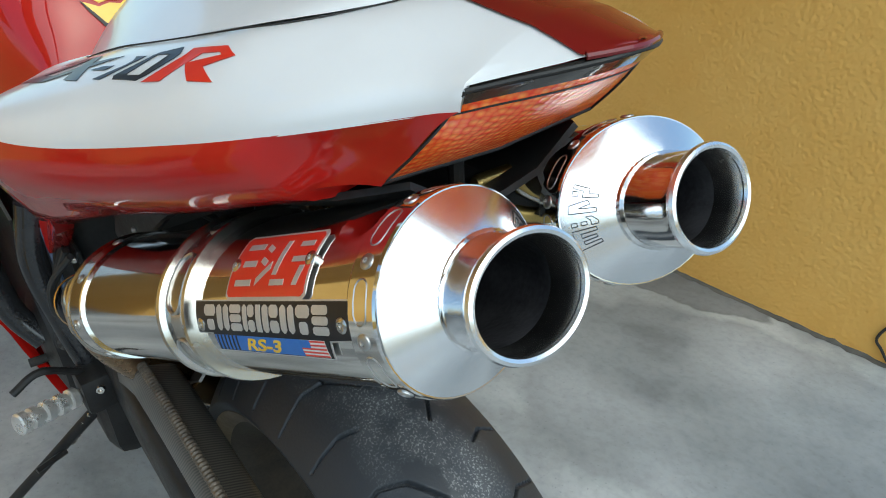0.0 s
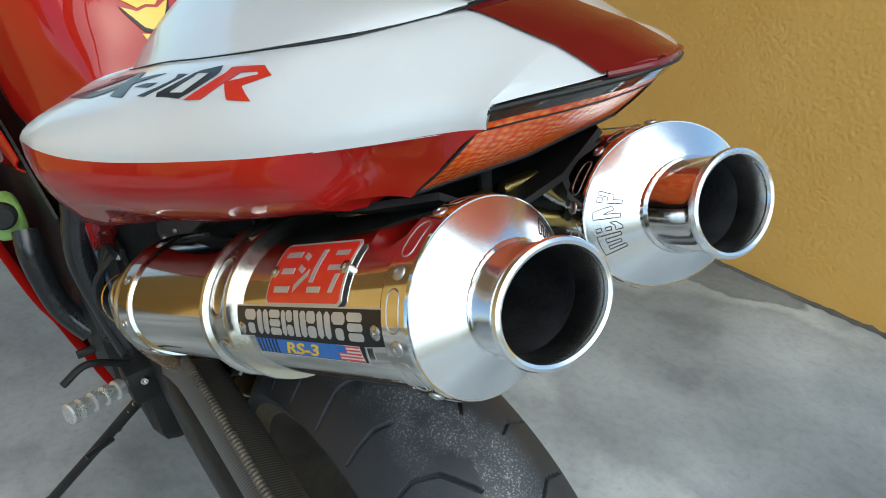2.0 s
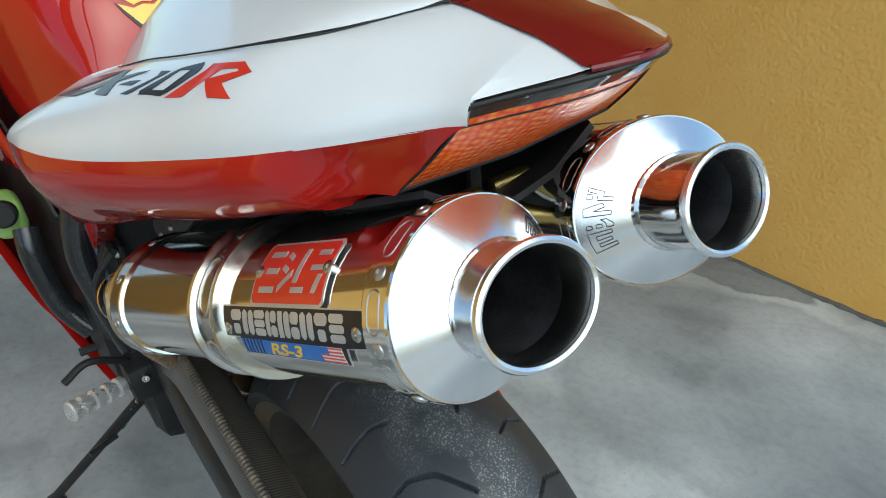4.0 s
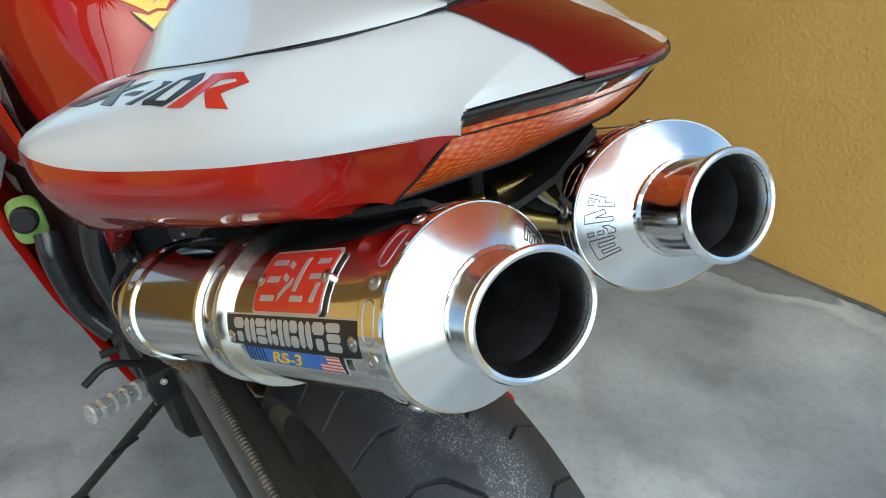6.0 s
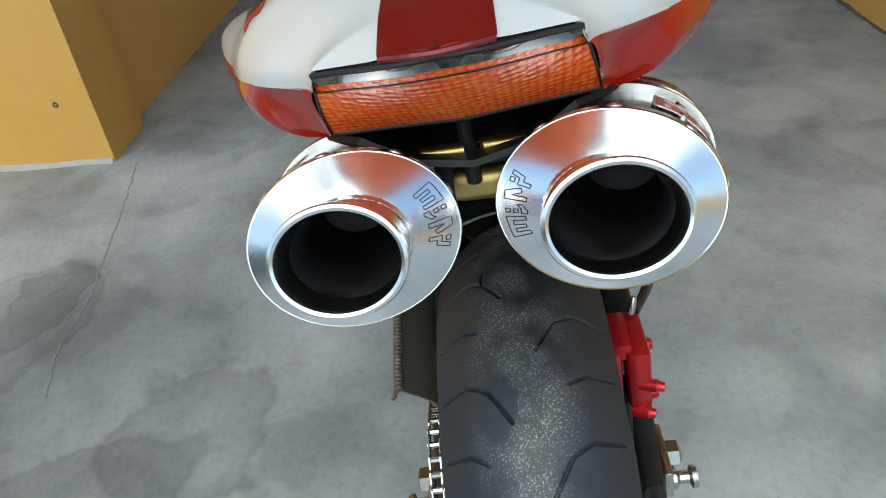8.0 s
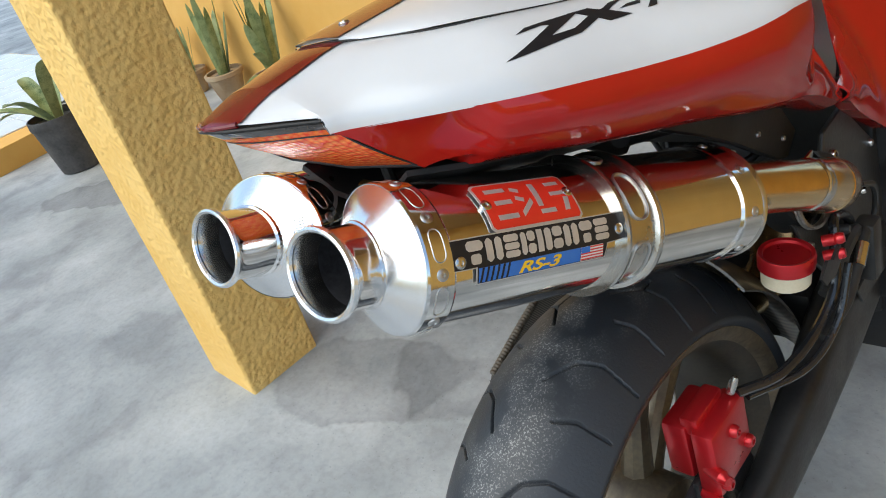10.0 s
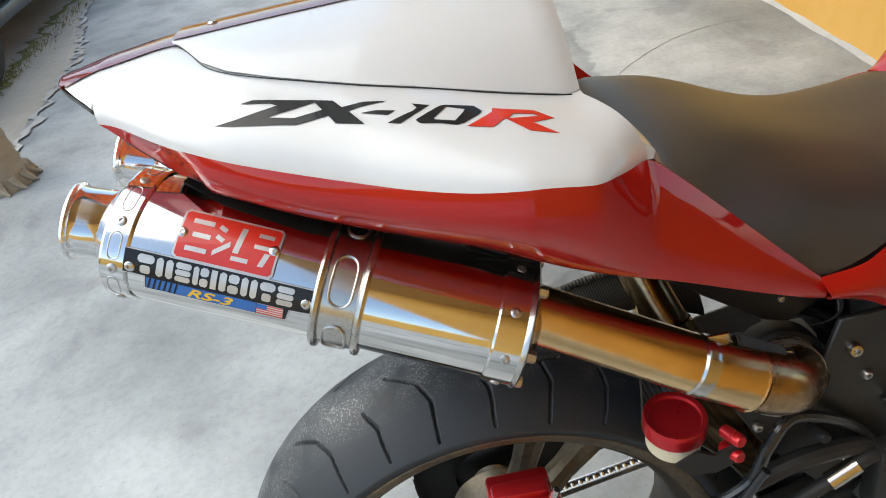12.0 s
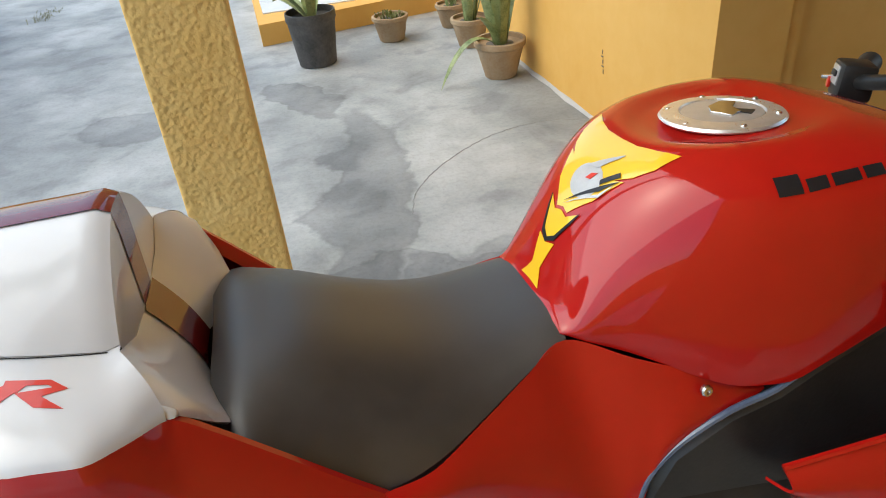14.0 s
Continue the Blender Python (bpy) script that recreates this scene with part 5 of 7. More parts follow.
# ---------------------------------------------------------------- red side panels under seat and tank
for s in (1, -1):
    top = [(0.256, 0.1635, 0.729), (0.30, 0.153, 0.728), (0.35, 0.129, 0.741), (0.40, 0.107, 0.759), (0.445, 0.090, 0.774), (0.50, 0.116, 0.755), (0.555, 0.131, 0.734), (0.620, 0.135, 0.710)]
    bot = [(0.2635, 0.1625, 0.7065), (0.304, 0.157, 0.691), (0.352, 0.152, 0.656), (0.413, 0.151, 0.614), (0.464, 0.152, 0.582), (0.487, 0.152, 0.594), (0.510, 0.150, 0.655), (0.615, 0.140, 0.690)]
    rows = []
    for a, b in zip(spline(top, 6), spline(bot, 6)):
        r = []
        for j in range(11):
            q = j / 10
            p = a.lerp(b, q) + Vector((0, 0.010 * math.sin(math.pi * q), 0))
            r.append((p.x, s * p.y, p.z))
        rows.append(r + [(b.x, s * (b.y - 0.02), b.z + 0.002)])
    side = part("seat_side_panel", grid(rows, thick=0.002), RED, bike, "glossy red panel under seat and tank")
    part("panel_screw", screw((0.556, s * 0.1455, 0.722), (0, s, 0.2), 0.0058, 0.003), STEEL, side, "steel panel screw")

    # black frame spar with a worn bright edge
    spar = [(0.478, 0.50), (0.492, 0.61), (0.520, 0.660), (0.575, 0.692), (0.625, 0.706), (0.665, 0.728), (0.736, 0.760), (0.95, 0.80), (0.98, 0.60), (0.80, 0.50), (0.66, 0.42), (0.50, 0.40)]
    bm = prism([(x, z) for x, z in spar], 0.118, 0.150, 0.006)
    for v in bm.verts:
        x, z, y = v.co
        v.co = (x, s * (y + 0.05 * (x - 0.47)), z)
    fr = part("frame_spar", bm, WORN, bike, "satin black frame cover")
    part("spar_trim", tube([(x - 0.004, s * (0.148 + 0.05 * (x - 0.47)), z + 0.004) for x, z in spar[:8]], 0.0035, 8, 6), mat("blue_grey_rubber", (0.06, 0.09, 0.16), 0.25, 0, 0.5, (30, 0.5, 0.95), (0.10, 0.14, 0.22)), fr, "glossy blue-black edge trim")

# side fairing panels in front of the rider's legs
for s in (-1,):
    rows = []
    for i in range(14):
        w = i / 13
        x = 0.600 + 0.62 * w
        zt = 0.662 + 0.10 * w ** 0.8
        zb = 0.630 - 0.42 * min(1, w * 1.6) + 0.06 * w
        yy = 0.200 + 0.05 * math.sin(w * math.pi * 0.8)
        rows.append([(x, s * (yy + 0.025 * math.sin(math.pi * j / 8) - 0.02 * (j / 8)), zt + (zb - zt) * j / 8) for j in range(9)])
    fair = part("side_fairing", grid(rows, thick=0.003), RED, bike, "glossy red side fairing")
    part("fairing_edge", tube([(x, y, z) for x, y, z in [r[0] for r in rows[::3]]], 0.0035, 6, 4), RED, fair)
LEFT_EDGE = [(0.20, 0.178), (0.228, 0.187), (0.30, 0.2045), (0.333, 0.213), (0.381, 0.2235), (0.408, 0.233), (0.446, 0.2425), (0.52, 0.255), (0.56, 0.262), (0.60, 0.266)]
rows = []
for i in range(22):
    z = 0.20 + 0.40 * i / 21
    y = curve_table(LEFT_EDGE, z)[0]
    rows.append([(0.69, y - 0.012, z + 0.006), (0.682, y - 0.006, z + 0.003), (0.68, y, z), (0.69, y + 0.001, z - 0.003), (0.76, y - 0.012, z - 0.006), (0.95, y - 0.046, z - 0.01), (1.2, y - 0.092, z + 0.05)])
part("side_fairing", grid(rows, thick=0.002), RED, bike, "glossy red side fairing with a rolled rear edge")
# handlebars with switch pods, turned towards the right lock
for s in (1, -1):
    far = Vector((1.16, 0.335, 0.828)) if s > 0 else Vector((0.94, -0.335, 0.828))
    pod_at = Vector((1.062, 0.262, 0.832)) if s > 0 else Vector((1.0, -0.25, 0.845))
    run = (far - pod_at).normalized()
    part("handlebar", tube([(1.05, s * 0.12, 0.862), tuple(pod_at), tuple(far)], 0.011, 12), BLACKMETAL, bike, "black clip-on handlebar")
    part("grip", lathe([(0, -0.050), (0.015, -0.050), (0.017, -0.045), (0.0165, 0.045), (0.018, 0.05), (0, 0.051)], axis(pod_at.lerp(far, 0.62), run), 20), HOSE, bike, "black ribbed grip")
    turn = Matrix.Translation(pod_at) @ Matrix.Rotation(radians(-28), 4, "Z") @ Matrix.Rotation(radians(8), 4, "Y")
    pod = part("switch_pod", moved(box(-0.024, 0.024, -0.026, 0.026, -0.026, 0.028, 0.006), turn), BLACKMETAL, bike, "grey and black switch housing")
    part("pod_plate", moved(box(-0.026, -0.022, -0.012, 0.016, -0.006, 0.022, 0.001), turn), SILVER, pod, "grey switch plate")
    part("pod_button", moved(box(-0.029, -0.025, -0.008, 0.010, 0.006, 0.014, 0.001), turn), BLACKMETAL, pod)
    part("pod_button", moved(box(-0.028, -0.022, 0.016, 0.025, -0.016, 0.000, 0.001), turn), DECAL_RED, pod, "red switch")
    part("lever", tube([tuple(pod_at + Vector((-0.01, s * 0.02, 0.004))), tuple(pod_at + Vector((-0.012, s * 0.045, 0.0)))], 0.0035, 8), STEEL, bike, "thin steel lever")
part("top_yoke", box(1.02, 1.09, -0.12, 0.12, 0.855, 0.875, 0.008), BLACKMETAL, bike, "black top yoke")
for s in (1, -1):
    part("fork_leg", tube([(1.07, s * 0.10, 0.87), (1.27, s * 0.10, 0.40)], 0.024, 18), BLACKMETAL, bike, "black fork leg")

# ---------------------------------------------------------------- wheels
AX, AZ = 0.0, 0.305
R_T, W_T = 0.303, 0.085


def tyre_profile(w):
    """Radius at cross position w in -1..1."""
    a = abs(w)
    return R_T - 0.052 * a ** 2.0


GROOVES = []
for sd in (1, -1):
    for k in range(15):
        p0 = 2 * math.pi * (k + (0.0 if sd > 0 else 0.5)) / 15
        GROOVES.append((sd, p0, [(0.16, -0.10), (0.38, 0.0), (0.60, 0.035), (0.93, 0.02)]))
        GROOVES.append((sd, p0 + 0.21, [(0.44, 0.0), (0.62, 0.03), (0.91, 0.025)]))
        if k % 3 == 0:
            GROOVES.append((sd, p0, [(0.38, 0.0), (0.34, 0.07)]))


def tyre(name, ax, az, half, rt, parent_ob, n_around, a0=0.0):
    verts, faces = [], []
    nc = 161
    prof = [-1.0 + 2 * i / (nc - 1) for i in range(nc)]
    depth = np.zeros((n_around, nc))
    ph = np.linspace(0, 2 * math.pi, n_around, endpoint=False)
    for sd, p0, line in GROOVES:
        for (w0, d0), (w1, d1) in zip(line, line[1:]):
            L = math.hypot((w1 - w0) * half, (d1 - d0) * rt)
            m = max(2, int(L / 0.0012))
            for q in range(m + 1):
                w = w0 + (w1 - w0) * q / m
                p = p0 + d0 + (d1 - d0) * q / m
                col = (w * sd + 1) / 2 * (nc - 1)
                rowc = (p % (2 * math.pi)) / (2 * math.pi) * n_around
                for cc in range(int(col) - 1, int(col) + 3):
                    for rr in range(int(rowc) - 2, int(rowc) + 4):
                        if 0 <= cc < nc:
                            dist = math.hypot((rr - rowc) * 2 * math.pi * rt / n_around, (cc - col) * half * 2 / (nc - 1))
                            if dist < 0.0016:
                                depth[rr % n_around, cc] = max(depth[rr % n_around, cc], 0.0050 if dist < 0.0010 else 0.0030)
    inner = [(0.995, 0.2475), (0.985, 0.245), (0.95, 0.241), (0.90, 0.235), (0.84, 0.228)]
    ring_w = [-w for w, r in inner[::-1]] + prof + [w for w, r in inner]
    ring_r = [r for w, r in inner[::-1]] + [tyre_profile(w) for w in prof] + [r for w, r in inner]
    nw = len(ring_w)
    for i, p in enumerate(ph):
        for j in range(nw):
            d = depth[i, j - 5] if 5 <= j < nc + 5 else 0
            r = ring_r[j] * rt / R_T - d
            verts.append((ax + r * math.sin(p), ring_w[j] * half, az + r * math.cos(p)))
    for i in range(n_around):
        i2 = (i + 1) % n_around
        for j in range(nw - 1):
            faces.append((i * nw + j, i2 * nw + j, i2 * nw + j + 1, i * nw + j + 1))
    me = bpy.data.meshes.new(name)
    me.from_pydata(verts, [], faces)
    me.polygons.foreach_set("use_smooth", [True] * len(faces))
    me.materials.append(RUBBER)
    ob = new(name, me)
    ob.parent = parent_ob
    return tagged(ob, "worn dusty grooved rubber tyre")


wheel = part("rear_wheel", lathe([(r_, h_ * 0.93) for r_, h_ in ((0.221, -0.074), (0.226, -0.071), (0.237, -0.076), (0.242, -0.082), (0.239, -0.0865), (0.230, -0.083), (0.221, -0.074))], axis((AX, 0, AZ), (0, 1, 0)), 96), RIM, bike, "bronze-grey cast rear wheel")
part("rim_lip", lathe([(r_, h_ * 0.93) for r_, h_ in ((0.221, 0.074), (0.230, 0.083), (0.239, 0.0865), (0.242, 0.082), (0.237, 0.076), (0.226, 0.071), (0.221, 0.074))], axis((AX, 0, AZ), (0, 1, 0)), 96), RIM, wheel, "bronze-grey rim lip")
# rim paint made much darker: the well's shade is put into its colour
part("rim_barrel", lathe([(r_, h_ * 0.93) for r_, h_ in ((0.2215, -0.0735), (0.213, -0.066), (0.203, -0.045), (0.199, 0.0), (0.203, 0.045), (0.213, 0.066), (0.2215, 0.0735), (0.226, 0.071), (0.226, -0.071), (0.2215, -0.0735))], axis((AX, 0, AZ), (0, 1, 0)), 96), mat("shaded_rim_paint", (0.040, 0.034, 0.028), 0.5, 0.3, 0, (20, 0.5, 0.95), (0.085, 0.070, 0.050), (300, 0.2, 0.001)), wheel, "rim well with its shade put into a dark colour")
tyre("tyre", AX, AZ, W_T, R_T, wheel, 1700)
part("hub", lathe([(0, -0.085), (0.028, -0.085), (0.030, -0.06), (0.055, -0.05), (0.058, 0.05), (0.030, 0.06), (0.028, 0.085), (0, 0.085)], axis((AX, 0, AZ), (0, 1, 0)), 36), RIM, wheel, "bronze-grey hub")
for k in range(6):
    a = 2 * math.pi * (k // 2) / 3 + (0.20 if k % 2 else -0.20) + 0.5
    p0 = Vector((AX + 0.045 * math.sin(a * 1.0), 0, AZ + 0.045 * math.cos(a)))
    p1 = Vector((AX + 0.203 * math.sin(a), 0, AZ + 0.203 * math.cos(a)))
    part("spoke", tube([tuple(p0), tuple(p0.lerp(p1, 0.5)), tuple(p1)], [0.020, 0.015, 0.020], 10, 5), RIM, wheel, "cast spoke")
part("brake_disc", lathe([(0.062, -0.098), (0.110, -0.098), (0.110, -0.093), (0.062, -0.093)], axis((AX, 0, AZ), (0, 1, 0)), 60, True), SOOT, wheel, "dark worn brake disc")
part("sprocket", lathe([(0.05, 0.094), (0.100, 0.094), (0.106, 0.097), (0.100, 0.100), (0.05, 0.100)], axis((AX, 0, AZ), (0, 1, 0)), 44, True), BLACKMETAL, wheel, "black rear sprocket")
fw = part("front_wheel", lathe([(0.203, -0.05), (0.228, -0.05), (0.228, -0.044), (0.20, 0.0), (0.228, 0.044), (0.228, 0.05), (0.203, 0.05)], axis((1.385, 0, 0.297), (0, 1, 0)), 64), RIM, bike, "bronze-grey front wheel")
part("tyre", lathe([(0.225, -0.05), (0.25, -0.058), (0.275, -0.05), (0.292, -0.03), (0.298, 0), (0.292, 0.03), (0.275, 0.05), (0.25, 0.058), (0.225, 0.05)], axis((1.385, 0, 0.297), (0, 1, 0)), 64), RUBBER, fw, "black front tyre")
part("fork_lowers", join(tube([(1.26, 0.10, 0.42), (1.385, 0.085, 0.297)], 0.028, 14), tube([(1.26, -0.10, 0.42), (1.385, -0.085, 0.297)], 0.028, 14)), BLACKMETAL, bike)

# chain
links = []
for k in range(64):
    w = k / 64
    u = w * 4
    if u < 1.6:
        q = u / 1.6
        p, d = Vector((0.0 + 0.50 * q, 0.118, AZ + 0.103 - 0.055 * q)), Vector((0.50, 0, -0.055))
    elif u < 2.0:
        a = math.pi / 2 - (u - 1.6) / 0.4 * math.pi
        p, d = Vector((0.50 + 0.04 * math.cos(a), 0.118, 0.352 + 0.04 * math.sin(a))), Vector((math.sin(a), 0, -math.cos(a)))
    elif u < 3.4:
        q = (u - 2.0) / 1.4
        p, d = Vector((0.50 - 0.50 * q, 0.118, 0.312 - 0.118 * q)), Vector((-0.5, 0, -0.118))
    else:
        a = -math.pi / 2 - (u - 3.4) / 0.6 * math.pi
        p, d = Vector((0.103 * math.cos(a), 0.118, AZ + 0.103 * math.sin(a))), Vector((math.sin(a), 0, -math.cos(a)))
    ang = math.atan2(d.z, d.x)
    links.append((p, ang, k))
link = join(moved(box(-0.008, 0.008, -0.0075, -0.005, -0.0055, 0.0055, 0.002, 1), Matrix()), moved(box(-0.008, 0.008, 0.005, 0.0075, -0.0055, 0.0055, 0.002, 1), Matrix()),
            lathe([(0, -0.008), (0.0038, -0.008), (0.0038, 0.008), (0, 0.008)], axis((0.004, 0, 0), (0, 1, 0)), 8))
chain = part("chain", box(0.49, 0.51, 0.112, 0.124, 0.345, 0.36, 0.003), BLACKMETAL, bike, "greasy drive chain")
me = bpy.data.meshes.new("link")
link.to_mesh(me)
link.free()
me.materials.append(STEEL)
n_links = 130
for k in range(n_links):
    w = k / n_links * 64
    i = int(w)
    p, ang, _ = links[i]
    p2, ang2, _ = links[(i + 1) % 64]
    ob = new("link", me)
    ob.parent = chain
    q = p.lerp(p2, w - i)
    ob.matrix_basis = Matrix.Translation(q) @ Matrix.Rotation(-ang, 4, "Y")

# swing arm, its carbon guard and the hugger
for s in (1, -1):
    rows = []
    for x, zc, h, y0, y1 in [(-0.06, 0.300, 0.030, 0.105, 0.130), (0.0, 0.302, 0.036, 0.105, 0.135), (0.08, 0.318, 0.040, 0.105, 0.140), (0.20, 0.350, 0.050, 0.100, 0.145), (0.32, 0.380, 0.062, 0.095, 0.145), (0.44, 0.395, 0.060, 0.090, 0.140), (0.52, 0.395, 0.045, 0.090, 0.130)]:
        ring_ = []
        for k in range(20):
            a = 2 * math.pi * k / 20
            c_, s_ = math.cos(a), math.sin(a)
            ring_.append((x, s * ((y0 + y1) / 2 + (y1 - y0) / 2 * abs(c_) ** 0.5 * (1 if c_ > 0 else -1)), zc + h * abs(s_) ** 0.5 * (1 if s_ > 0 else -1)))
        rows.append(ring_)
    arm = part("swing_arm", grid(rows, closed_v=True, cap=True), BLACKMETAL, bike, "black alloy swing arm")
    part("axle_block", box(-0.045, 0.03, s * 0.136 - 0.006, s * 0.136 + 0.006, AZ - 0.022, AZ + 0.022, 0.003), STEEL, arm, "steel axle adjuster")
    part("axle_nut", lathe([(0, 0.018), (0.010, 0.018), (0.016, 0.015), (0.017, 0.0), (0, 0)], axis((AX, s * 0.141, AZ), (0, s, 0)), 6), STEEL, arm, "steel axle nut", False)
    part("adjuster_bolt", tube([(-0.05, s * 0.120, AZ), (-0.095, s * 0.120, AZ)], 0.005, 8), STEEL, arm)
    part("stand_bobbin", lathe([(0, 0.028), (0.013, 0.028), (0.014, 0.022), (0.008, 0.019), (0.008, 0.008), (0.013, 0.004), (0.013, 0), (0, 0)], axis((-0.02, s * 0.145, AZ - 0.02), (0, s, 0)), 18), STEEL, arm, "steel paddock bobbin")
part("arm_bridge", box(0.30, 0.44, -0.10, 0.10, 0.35, 0.43, 0.012), BLACKMETAL, bike, "black swing arm bridge")

rows, crest = [], []
for i in range(26):
    w = i / 25
    x = -0.030 + 0.32 * w
    z = 0.500 + 0.065 * math.sin(math.pi * min(1, w * 0.95) * 0.62) - 0.03 * max(0, w - 0.75) / 0.25
    crest.append((x, 0.1375, z - 0.001))
    rows.append([(x, 0.100, z - 0.036), (x, 0.102, z - 0.028), (x, 0.108, z - 0.021), (x, 0.118, z - 0.013), (x, 0.129, z - 0.006), (x, 0.134, z - 0.002), (x, 0.141, z - 0.004), (x, 0.145, z - 0.012), (x, 0.149, z - 0.05 + 0.035 * max(0.0, 1 - w * 6))])
guard = part("chain_guard", grid(rows, thick=0.003), CARBON, bike, "worn carbon-fibre chain guard")
crest = spline(crest, 6)
part("guard_edge", tube([tuple(q) for q in crest], [0.0046 + 0.0008 * (i % 2) for i in range(len(crest))], 10, 1), mat("worn_resin_edge", (0.15, 0.12, 0.085), 0.5, 0.1, 0, (60, 0.4, 0.9), (0.06, 0.05, 0.04), (400, 0.3, 0.001)), guard, "pale ribbed worn edge")
rows = []
for i in range(24):
    p = radians(30 + 50 * i / 23)
    r = 0.318
    rows.append([(AX + (r - 0.035 * abs(k) ** 2.4) * math.sin(p), 0.100 * k, AZ + (r - 0.035 * abs(k) ** 2.4) * math.cos(p)) for k in [j / 8 - 1 for j in range(17)]])
part("hugger", grid(rows, thick=0.003), CARBON, bike, "carbon-fibre rear hugger")

# caliper and its bracket, brake hose and reservoir
cal = part("brake_caliper", join(box(-0.018, 0.056, -0.128, -0.103, 0.410, 0.492, 0.006), box(-0.014, 0.050, -0.098, -0.070, 0.420, 0.490, 0.005), box(-0.010, 0.046, -0.110, -0.09, 0.478, 0.500, 0.004)), REDANO, bike, "red anodised brake caliper")
for p in ((-0.008, -0.129, 0.425), (0.044, -0.129, 0.435), (0.02, -0.129, 0.47)):
    part("caliper_bolt", screw(p, (0, -1, 0), 0.0075, 0.006), REDANO, cal, "red caliper bolt")
for z, y in ((0.405, -0.135), (0.445, -0.145)):
    part("slider_pin", lathe([(0, 0.026), (0.005, 0.026), (0.006, 0.02), (0.0075, 0.018), (0.0075, 0), (0, 0)], axis((-0.012, y + 0.03, z), (-0.4, -1, 0)), 12), REDANO, cal, "red slider pin")
part("bleed_nipple", lathe([(0, 0.02), (0.003, 0.02), (0.0045, 0.014), (0.0045, 0), (0, 0)], axis((0.045, -0.118, 0.495), (0.3, -0.3, 1)), 10), STEEL, cal)
part("caliper_bracket", box(-0.02, 0.03, -0.104, -0.096, 0.33, 0.42, 0.003), BLACKMETAL, bike, "black caliper bracket")
part("brake_hose", tube([(0.050, -0.122, 0.492), (0.10, -0.146, 0.485), (0.17, -0.155, 0.488), (0.215, -0.160, 0.515), (0.232, -0.158, 0.556), (0.26, -0.15, 0.575), (0.33, -0.14, 0.53), (0.36, -0.13, 0.46)], 0.0055, 10, 8), GLOSSHOSE, bike, "black brake hose")
part("steel_hose", tube([(0.062, -0.126, 0.478), (0.13, -0.158, 0.470), (0.19, -0.170, 0.490), (0.222, -0.174, 0.545)], 0.0042, 10, 8), GLOSSHOSE, bike, "black braided hose")
res = part("fluid_reservoir", lathe([(0, -0.034), (0.020, -0.034), (0.0235, -0.031), (0.0245, -0.010), (0.0, -0.010)], axis((0.156, -0.140, 0.592), (0.02, -0.10, 1)), 32), CREAM, bike, "cream brake fluid reservoir with a red cap")
part("reservoir_cap", lathe([(0, 0.0), (0.0215, 0.0), (0.0225, 0.003), (0.0260, 0.004), (0.0272, 0.001), (0.0272, -0.012), (0.0252, -0.014), (0, -0.014)], axis((0.156, -0.140, 0.592), (0.02, -0.10, 1)), 30), REDANO, res, "red anodised cap")
part("reservoir_bracket", moved(prism([(-0.022, 0.002), (-0.004, 0.012), (0.010, 0.004), (0.030, 0.012), (0.034, -0.006), (0.012, -0.016), (-0.012, -0.012)], 0, 0.003), Matrix.Translation((0.165, -0.174, 0.575)) @ Matrix.Rotation(radians(90), 4, "X")), BLACKMETAL, bike, "black reservoir bracket")
for z in (0.592, 0.574):
    part("bracket_bolt", lathe([(0, 0.010), (0.0045, 0.010), (0.006, 0.007), (0.006, 0.003), (0.005, 0.002), (0.006, 0.001), (0.006, -0.010), (0, -0.010)], axis((0.192, -0.172, z), (0.3, -1, 0.2)), 14), REDANO, bike, "red anodised bolt")

